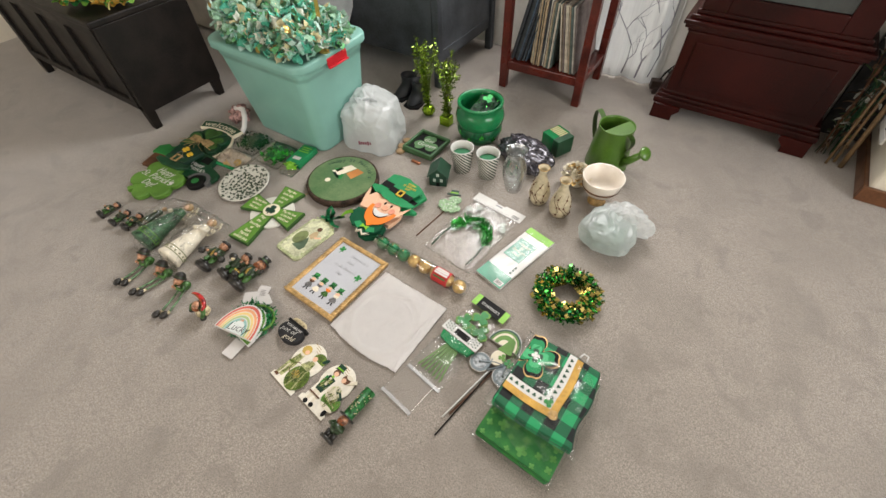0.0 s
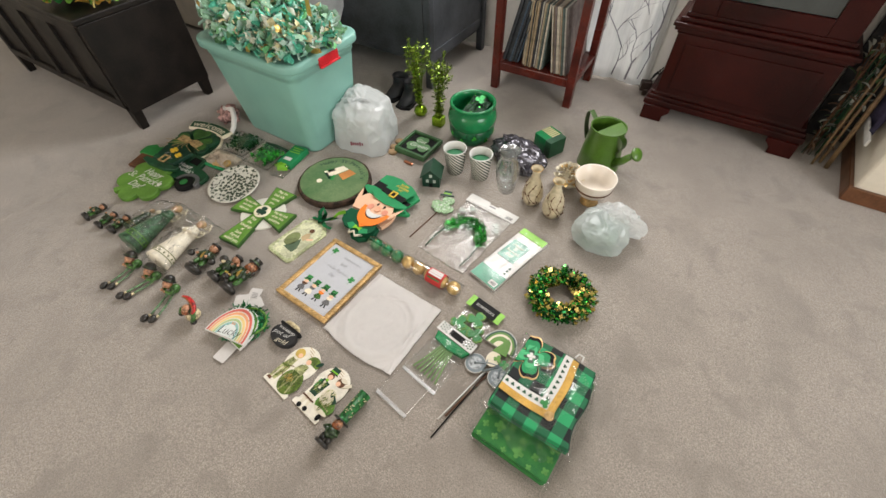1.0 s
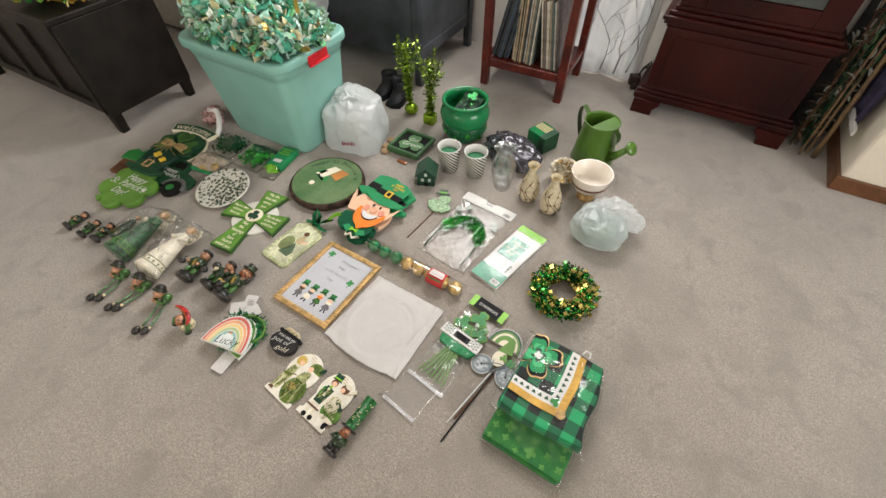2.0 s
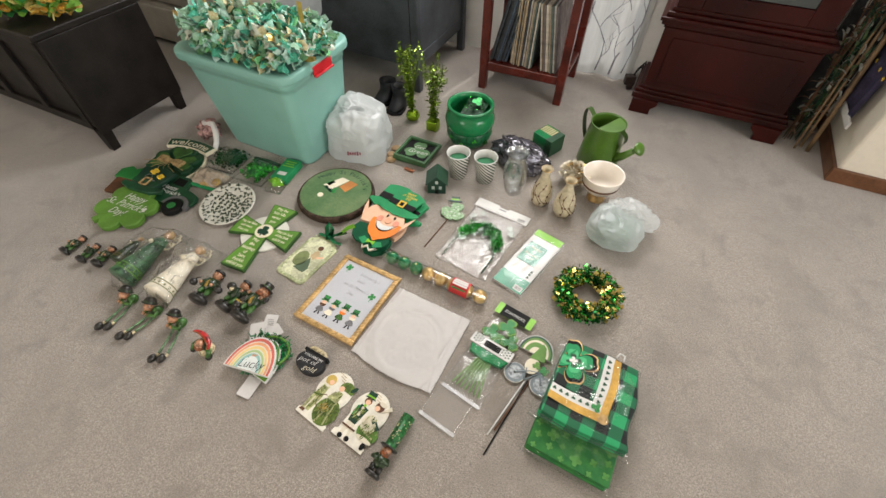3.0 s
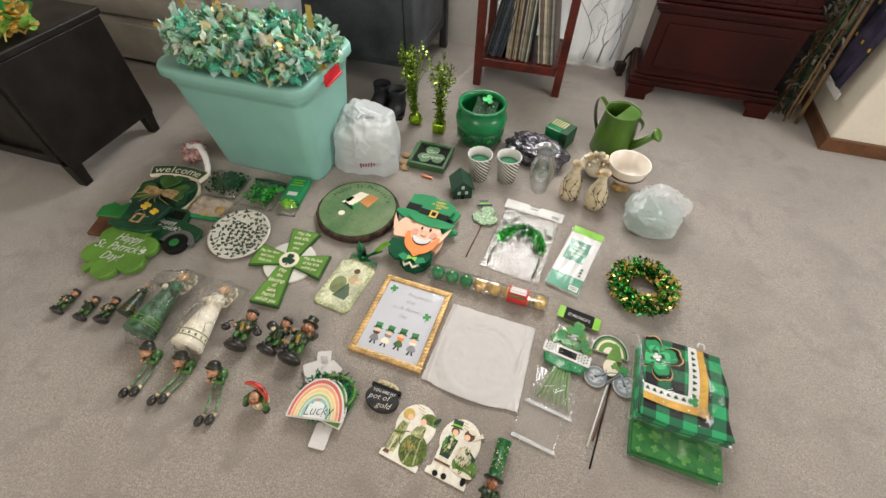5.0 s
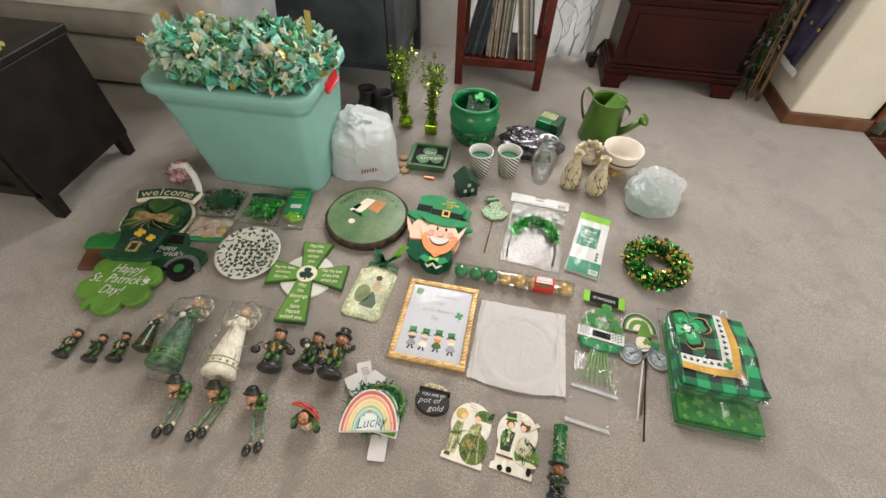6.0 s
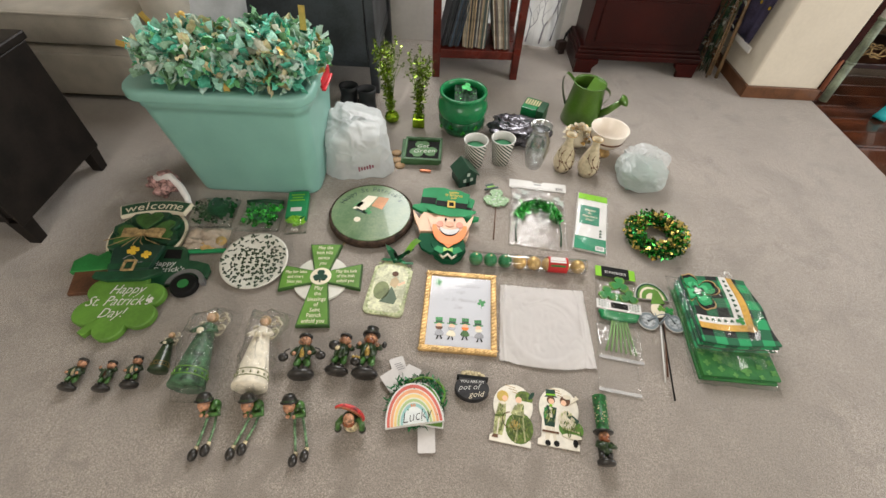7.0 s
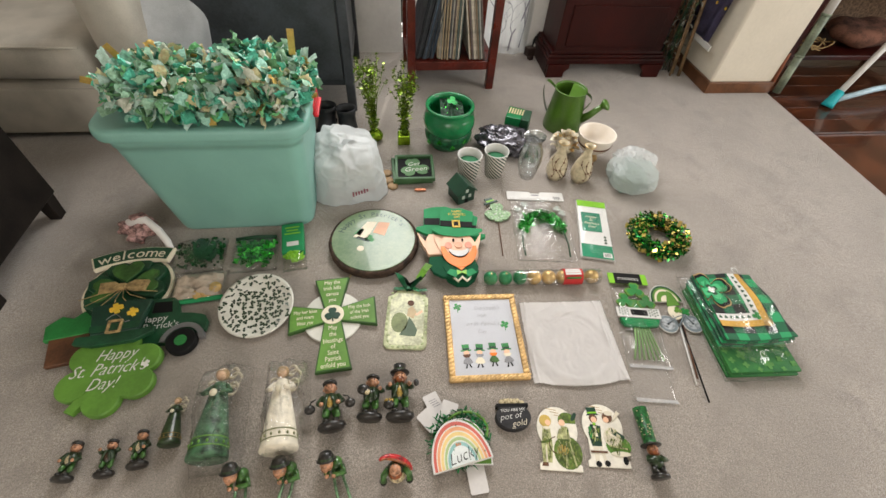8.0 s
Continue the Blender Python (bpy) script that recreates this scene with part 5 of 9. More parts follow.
def tinsel_wreath():
    t = thing("tinsel_wreath", "green and gold foil tinsel wreath lying on the carpet", "wreath", pose(0.867, 0.510, 0.0) @ Matrix.Diagonal((1.02, 1.02, 1, 1)))
    b = bm_new()
    tube(b, [(0.083 * math.cos(6.2832 * i / 40), 0.083 * math.sin(6.2832 * i / 40), 0.026) for i in range(41)], 0.014, 8)
    part("core", b, DKFOIL, t)

    def at(r):
        a, q = r.uniform(0, 6.283), r.uniform(0, 6.283)
        k = r.uniform(0.014, 0.033)
        return Vector(((0.081 + k * math.cos(q)) * math.cos(a), (0.081 + k * math.cos(q)) * math.sin(a), max(0.004, 0.029 + k * math.sin(q))))
    for nm, n, mt, sd, sz in (("green_tinsel", 950, GREENFOIL, 1, (0.015, 0.006)), ("dark_tinsel", 700, DKFOIL, 2, (0.015, 0.0065)), ("gold_tinsel", 560, GOLDFOIL, 3, (0.013, 0.006))):
        tagged(part(nm, tinsel(n, at, 0.005, sz, sd), mt, t), kind="stuff")
    r = random.Random(6)
    me = mesh_of("gold_clover", prism(bm_new(), shamrock(0.0095, 4, 20, 0.1, 8), 0, 0.0008), GOLDFOIL)
    for i in range(70):
        a, q = r.uniform(0, 6.283), r.uniform(-0.6, 3.7)
        k = 0.034
        ob = new("gold_clover", me)
        ob.parent = t
        ob.matrix_basis = pose((0.081 + k * math.cos(q)) * math.cos(a), (0.081 + k * math.cos(q)) * math.sin(a), 0.029 + k * math.sin(q), r.uniform(-50, 50), r.uniform(-50, 50), 0)


tinsel_wreath()


def ornament_tube():
    t = thing("ornament_tube", "clear plastic tube of green and gold ball ornaments", "ornament pack", pose(0.160, 0.354, 0.0275, 0, 0, -2.5))
    L = 0.408
    for i in range(8):
        b = bm_new()
        ball(b, (0.027 + i * 0.0506, 0, -0.001), 0.0245, 0, 20)
        q = part("ball", b, GREENBALL if i < 3 else GOLDBALL, t, "satin green ball" if i < 3 else "satin gold ball")
        b = bm_new()
        rod(b, (0.027 + i * 0.0506, 0.0, 0.0225), (0.027 + i * 0.0506, 0, 0.026), 0.003, 0.003, 8)
        part("cap", b, GOLD, q)
    b = bm_new()
    rod(b, (0, 0, 0), (L, 0, 0), 0.0268, 0.0268, 28)
    f = part("clear_tube", b, clear_film("clear tube", amount=0.83, bump=0.15, scale=20, edge=1.6, gloss=0.6), t, "clear plastic tube")
    f.visible_shadow = False
    b = bm_new()
    lab = material("red label", (0.55, 0.03, 0.03), 0.4)
    rod(b, (0.275, 0, 0), (0.342, 0, 0), 0.0273, 0.0273, 28, caps=False)
    q = part("label", b, lab, t, "red paper label")
    b = bm_new()
    for z, s, dy in ((0.0277, 0.054, 0.0), (0.0268, 0.054, -0.0085), (0.0268, 0.05, 0.0085)):
        box(b, (0.308, dy, z), (s, 0.007, 0.0012))
    part("print_bar", b, WHITE, q)
    b = bm_new()
    box(b, (0.308, -0.0215, 0.0185), (0.05, 0.001, 0.012), m=None)
    part("green_panel", b, MIDGREEN, q)


ornament_tube()


# ---- framed print and white cloth ----
def framed_print():
    t = thing("framed_print", "gilt rope-moulded picture frame with a printed greeting", "picture frame", pose(0.132, 0.149, 0.0, 0, 0, -2.3))
    w, h, f = 0.237, 0.300, 0.0185
    for nm, c, s in (("top_rail", (0, h / 2 - f / 2), (w, f)), ("bottom_rail", (0, -h / 2 + f / 2), (w, f)), ("left_rail", (-w / 2 + f / 2, 0), (f, h - 2 * f)), ("right_rail", (w / 2 - f / 2, 0), (f, h - 2 * f))):
        b = bm_new()
        box(b, (*c, 0.008), (*s, 0.014), 0.003)
        rail = part(nm, b, GOLD, t)
        horizontal = s[0] > s[1]
        n = int((s[0] if horizontal else s[1]) / 0.0125)
        q = bm_new()
        for i in range(n):
            u = -0.5 + (i + 0.5) / n
            m = Matrix.Translation((c[0] + (u * s[0] if horizontal else 0), c[1] + (0 if horizontal else u * s[1]), 0.0132)) @ Matrix.Rotation(radians(38), 4, "Z")
            ball(q, (0, 0, 0), (0.0125, 0.0045, 0.004), 0, 8, m)
        part("rope_moulding", q, GOLD, rail)
    b = bm_new()
    box(b, (0, 0, 0.006), (w - 2 * f + 0.004, h - 2 * f + 0.004, 0.006))
    paper = part("paper", b, material("printed paper", (0.52, 0.53, 0.565), 0.4, vary=0.02), t, "white printed paper")
    for s, x, y in (("Everybody's", 0.02, 0.098), ("Irish", 0.0, 0.070), ("on St. Patrick's", 0.0, 0.04), ("Day", -0.005, 0.012)):
        letters(s, 0.0195, material("grey ink", (0.36, 0.36, 0.38), 0.6), paper, x, y, 0.0095, shear=0.3, squeeze=0.9, thin=0.0004)
    for x, y in ((-0.075, 0.105), (0.07, 0.035)):
        b = bm_new()
        prism(b, moved(shamrock(0.015, 4, 25, 0.12, 8), x, y), 0.009, 0.0096)
        prism(b, [(x - 0.001, y - 0.022), (x + 0.001, y - 0.022), (x + 0.001, y), (x - 0.001, y)], 0.0091, 0.0095)
        part("printed_clover", b, MIDGREEN, paper)
    for i, (bd, hatc) in enumerate(((BROWN, MIDGREEN), (GREYMETAL, MIDGREEN), (ORANGE, MIDGREEN), (CREAMCARD, MIDGREEN))):
        x, y = -0.062 + 0.041 * i, -0.052 + (0.003 if i == 2 else 0)
        g = []
        for nm, pts, mt in (("hat_shape", [(-0.018, -0.002), (0.018, -0.002), (0.018, 0.003), (0.012, 0.003), (0.013, 0.024), (-0.013, 0.024), (-0.012, 0.003), (-0.018, 0.003)], hatc),
                            ("face_shape", arc((0, -0.008), 0.0105, 0, 330, 14, 0.008), PEACH), ("beard_shape", arc((0, -0.014), 0.0135, 180, 360, 12, 0.013), bd),
                            ("coat_shape", [(-0.006, -0.026), (0.006, -0.026), (0.014, -0.036), (0.017, -0.045), (0.008, -0.05), (-0.008, -0.05), (-0.017, -0.045), (-0.014, -0.036)], (GREYMETAL, CREAMCARD, OLIVELEAF, GREYMETAL)[i]),
                            ("leg_shape", [(-0.006, -0.05), (-0.002, -0.05), (-0.006, -0.064), (-0.012, -0.064)], BLACK), ("leg_shape", [(0.002, -0.05), (0.006, -0.05), (0.011, -0.062), (0.006, -0.064)], BLACK), ("hat_band_shape", [(-0.0122, 0.004), (0.0122, 0.004), (0.0124, 0.009), (-0.0124, 0.009)], BOTTLE)):
            b = bm_new()
            prism(b, moved(pts, x, y, (4, -3, 0, 5)[i], 0.88), 0.009, 0.0094 + 0.0002 * len(g))
            g.append(part(nm, b, mt, paper))
    b = bm_new()
    box(b, (0, 0, 0.0105), (w - 2 * f + 0.002, h - 2 * f + 0.002, 0.001))
    gl = part("glass", b, clear_film("frame glass", amount=0.9, bump=0.0), t)
    gl.visible_shadow = False


framed_print()


def white_cloth():
    b = bm_new()
    n = 90
    g = []
    for j in range(n + 1):
        row = []
        for i in range(n + 1):
            u, v = 2 * i / n - 1, 2 * j / n - 1
            rr = math.hypot(u * 0.97, v * 0.97 + 0.10)
            a_ = math.atan2(v, u)
            z = 0.004 + 0.0065 * max(0, min(1, (0.98 - rr) * 4.5)) - 0.0028 * max(0, min(1, (0.80 - rr) * 9))
            z += 0.001 * math.exp(-((rr - 0.60) / 0.02) ** 2) * max(0, math.sin(a_ + 0.4)) + 0.002 * noise.noise(Vector((u * 1.8, v * 1.8, 1)))
            for o_, k_, w_ in ((0.80, 0.16, 0.02), (0.88, -0.10, 0.016), (-0.93, 0.05, 0.02)):
                z += 0.0045 * math.exp(-((u - o_ - k_ * v * v) / w_) ** 2) * (0.6 + 0.4 * math.sin(v * 5 + o_ * 9))
            z += 0.0035 * math.exp(-((v - 0.62 - 0.12 * math.sin(u * 4)) / 0.03) ** 2) * max(0, 0.5 - abs(u + 0.1)) + 0.0014 * abs(noise.noise(Vector((u * 7, v * 5, 4))))
            x = 0.142 * u * (1 - 0.02 * v) + 0.0012 * noise.noise(Vector((v * 4, 2, u)))
            y = 0.14 * v + 0.0018 * noise.noise(Vector((u * 4, 7, v))) - (0.014 * max(0, 1 - u * u * 1.5) if v < 0 else 0) * v * v
            row.append(b.verts.new((x, y, max(0.002, z))))
        g.append(row)
    for j in range(n):
        for i in range(n):
            b.faces.new((g[j][i], g[j][i + 1], g[j + 1][i + 1], g[j + 1][i])).smooth = True
    bmesh.ops.solidify(b, geom=b.faces[:], thickness=0.0015)
    solid("white_cloth", b, CLOTH, "folded white cotton cloth with a round raised outline", "cloth", pose(0.402, 0.115, 0.002, 0, 0, -2.5))


white_cloth()


# ---- picks in bag, bicycle pick, scarves ----
SEAL = clear_film("frosted seal strip", tint=(0.95, 0.95, 0.95), amount=0.55, rough=0.5, bump=0.4, scale=60, edge=2.0, gloss=0.4)


def pick_bag():
    t = thing("pick_bag", "clear bag of green clover picks with a black header card", "packet", pose(0.645, 0.145, 0.0, 0, 0, -9))
    b = bm_new()
    box(b, (0, 0.185, 0.012), (0.135, 0.045, 0.002))
    c = part("header_card", b, LIME, t, "lime and black header card")
    b = bm_new()
    box(b, (0, 0.185, 0.0135), (0.094, 0.046, 0.001))
    part("black_panel", b, BLACK, c)
    letters("ST.PATRICK'S", 0.0145, WHITE, c, 0, 0.183, 0.0143, squeeze=0.85)
    rr = random.Random(3)
    for x, y, r_, z in ((0.006, 0.128, 0.036, 0.02), (-0.032, 0.088, 0.034, 0.014), (0.036, 0.085, 0.034, 0.016), (0.0, 0.07, 0.03, 0.011)):
        b = bm_new()
        prism(b, moved(shamrock(r_, 3, 90 + rr.uniform(-15, 15), 0.13, 14), x, y), z, z + 0.004, bevel=0.001)
        k = part("clover", b, LIME if z > 0.03 else GRASS, t, "green felt clover")
        b = bm_new()
        prism(b, moved(shamrock(r_ * 0.8, 3, 90, 0.13, 14), x, y), z + 0.004, z + 0.0055, bevel=0.0005)
        part("clover_face", b, MIDGREEN, k)
    b = bm_new()
    box(b, (-0.002, 0.038, 0.024), (0.142, 0.036, 0.0015))
    band = part("dotted_band", b, WHITE, t, "white band with dark dots")
    b = bm_new()
    box(b, (0.0, 0.038, 0.0252), (0.055, 0.022, 0.0008))
    part("black_panel", b, BLACK, band)
    me = mesh_of("dot", prism(bm_new(), arc((0, 0), 0.0028, 0, 315, 8), 0, 0.0006), DARKGREEN)
    for i in range(5):
        for j in range(3):
            for s in (-1, 1):
                x = s * (0.036 + i * 0.0085)
                if abs(x) < 0.07:
                    ob = new("dot", me)
                    ob.parent = band
                    ob.matrix_basis = pose(x - 0.002, 0.028 + 0.01 * j + (0.004 if i % 2 else 0), 0.0249)
    b = bm_new()
    prism(b, [(-0.065, 0.018), (0.065, 0.02), (0.055, -0.005), (0.0, -0.016), (-0.055, -0.008)], 0.008, 0.022, bevel=0.003)
    part("green_cloth", b, POTGREEN, t, "shiny green ribbon")
    for i in range(7):
        b = bm_new()
        u = (i - 3) / 3
        tube(b, [(u * 0.02, 0.0, 0.014), (u * 0.03, -0.06, 0.012), (u * 0.045, -0.12, 0.006)], 0.0031, 6)
        part("stem", b, material("pale green stem", (0.20, 0.36, 0.12), 0.5), t)
    for x0, y0, y1, w0, w1, sd in ((0, 0.16, -0.15, 0.132, 0.13, 41), (-0.012, -0.02, -0.255, 0.12, 0.128, 42)):
        f = part("film", pouch_bm(w0, y0 - y1, 0.022 if sd == 41 else 0.008, sd, 20, 0.0015), FILMTIGHT if sd == 41 else FILM, t, "clear plastic bag")
        f.matrix_basis = pose(x0, (y0 + y1) / 2, 0.001)
        f.visible_shadow = False
        b = bm_new()
        box(b, (x0, y1 + 0.007, 0.006), (w0, 0.011, 0.002), 0.0008)
        part("white_seal", b, SEAL, t)


pick_bag()


def bicycle_pick():
    t = thing("bicycle_pick", "flat painted pick with rainbow, gnome hat and bicycle on sticks", "plant pick", pose(0.782, 0.185, 0.006, 0, 0, -4))
    z = 0.003
    b = bm_new()
    prism(b, arc((-0.008, 0.04), 0.056, 0, 180, 24, 0.07), 0, z, bevel=0.001)
    rb = part("rainbow", b, WHITE, t, "green rainbow arch")
    for k, (r_, mt) in enumerate(((0.053, DARKGREEN), (0.047, GRASS), (0.041, CREAMCARD), (0.034, GRASS), (0.02, CREAMCARD))):
        b = bm_new()
        prism(b, arc((-0.008, 0.041), r_, 0, 180, 24, r_ * 1.24), z + 0.0003 * k, z + 0.0003 * (k + 1) + 0.0002)
        part("band", b, mt, rb)
    b = bm_new()
    prism(b, [(-0.018, 0.02), (0.03, 0.025), (0.018, 0.075), (0.004, 0.085)], z + 0.002, z + 0.0036, bevel=0.0005)
    part("gnome_hat", b, GRASS, t)
    b = bm_new()
    prism(b, arc((0.0, -0.002), 0.022, 0, 340, 16, 0.028), z + 0.0005, z + 0.003)
    part("cream_shape", b, CREAMCARD, t)
    b = bm_new()
    prism(b, moved(shamrock(0.014, 3, 90), 0.012, 0.005), z + 0.003, z + 0.0045)
    part("clover", b, GRASS, t)
    b = bm_new()
    prism(b, moved(shamrock(0.017, 4, 30), 0.038, 0.0), z + 0.001, z + 0.0025)
    part("flower_basket", b, MIDGREEN, t)
    greyp = material("grey painted wood", (0.20, 0.24, 0.26), 0.5)
    for x, y in ((-0.038, -0.045), (0.045, -0.045)):
        b = bm_new()
        prism(b, arc((x, y), 0.033, 0, 345, 28), 0, z, bevel=0.0008)
        w = part("wheel", b, WHITE, t)
        b = bm_new()
        prism(b, arc((x, y), 0.031, 0, 345, 28) , z, z + 0.0006)
        part("tyre", b, greyp, w)
        b = bm_new()
        prism(b, arc((x, y), 0.022, 0, 345, 24), z + 0.0006, z + 0.001)
        part("spoke_disc", b, material("pale grey print", (0.4, 0.43, 0.45), 0.5, vary=0.4, scale=150), w)
        b = bm_new()
        prism(b, arc((x, y), 0.004, 0, 320, 10), z + 0.001, z + 0.0014)
        part("hub", b, BLACK, w)
    b = bm_new()
    for a, c in (((-0.038, -0.045), (0.0, -0.02)), ((0.0, -0.02), (0.03, -0.012)), ((0.03, -0.012), (0.045, -0.045)), ((-0.005, -0.055), (0.028, -0.015)), ((-0.005, -0.055), (-0.012, -0.015))):
        rod(b, (*a, z + 0.001), (*c, z + 0.001), 0.003, 0.003, 6)
    part("bicycle_frame", b, greyp, t)
    for x0, x1, y1, mt in ((0.0, -0.03, -0.25, WHITE), (0.007, -0.015, -0.302, BLACK), (0.012, -0.018, -0.23, BROWN)):
        b = bm_new()
        rod(b, (x0, -0.05, 0.0005), (x1, y1, -0.002), 0.0024, 0.0024, 8)
        part("stick", b, mt, t)


bicycle_pick()


def folded_pack(t, name, w, h, z0, z1, cols, layers, film_pad, seed, label, sway=0.003, shift=(0, 0)):
    for i in range(layers):
        a, c = z0 + (z1 - z0) * i / layers, z0 + (z1 - z0) * (i + 1) / layers - 0.0012
        b = bm_new()
        r = random.Random(seed + i)
        box(b, (r.uniform(-0.003, 0.003), r.uniform(-0.003, 0.003), (a + c) / 2), (w - 0.008 * (i % 2), h - 0.006 * ((i + 1) % 2), c - a), 0.0035)
        bmesh.ops.subdivide_edges(b, edges=b.edges, cuts=2, use_grid_fill=True)
        for v in b.verts:
            v.co.z += sway * noise.noise(Vector((v.co.x * 18, v.co.y * 18, 0.3 * i + seed)))
        smooth(part(name, b, cols[i % len(cols)], t, label if i == layers - 1 else ""))
    f = part("film", pouch_bm(w + film_pad, h + film_pad, (z1 - z0) * 1.08, seed + 50, 26, 0.004), FILMTIGHT, t, "clear plastic sleeve")
    f.matrix_basis = pose(shift[0], shift[1], z0)
    f.visible_shadow = False


def checker_material(name, c1, c2, c3, size):
    m = material(name, c1, 0.7, vary=0.1, scale=40, bump=0.3, fine=500)
    n, l = m.node_tree.nodes, m.node_tree.links
    b = n["Principled BSDF"]
    tc = n.new("ShaderNodeTexCoord")
    sep = n.new("ShaderNodeSeparateXYZ")
    l.new(tc.outputs["Object"], sep.inputs[0])
    bands = []
    for k in (0, 1):
        mu = n.new("ShaderNodeMath")
        mu.operation = "MULTIPLY"
        mu.inputs[1].default_value = 1 / size
        l.new(sep.outputs[k], mu.inputs[0])
        fr = n.new("ShaderNodeMath")
        fr.operation = "FRACT"
        l.new(mu.outputs[0], fr.inputs[0])
        g = n.new("ShaderNodeMath")
        g.operation = "GREATER_THAN"
        g.inputs[1].default_value = 0.5
        l.new(fr.outputs[0], g.inputs[0])
        bands.append(g.outputs[0])
    s = n.new("ShaderNodeMath")
    s.operation = "ADD"
    l.new(bands[0], s.inputs[0])
    l.new(bands[1], s.inputs[1])
    ramp = n.new("ShaderNodeValToRGB")
    ramp.color_ramp.interpolation = "CONSTANT"
    e = ramp.color_ramp.elements
    e[0].position, e[0].color = 0.0, (*c1, 1)
    e[1].position, e[1].color = 0.3, (*c2, 1)
    e3 = e.new(0.7)
    e3.color = (*c3, 1)
    h = n.new("ShaderNodeMath")
    h.operation = "MULTIPLY"
    h.inputs[1].default_value = 0.5
    l.new(s.outputs[0], h.inputs[0])
    l.new(h.outputs[0], ramp.inputs[0])
    l.new(ramp.outputs[0], b.inputs["Base Color"])
    return m


PLAID = checker_material("green and black plaid cotton", (0.02, 0.30, 0.11), (0.012, 0.115, 0.05), (0.006, 0.008, 0.008), 0.068)
CLOVERCLOTH = material("clover print cotton", (0.012, 0.12, 0.028), 0.7, vary=0.3, scale=30, second=(0.035, 0.19, 0.035), bump=0.3, fine=400)


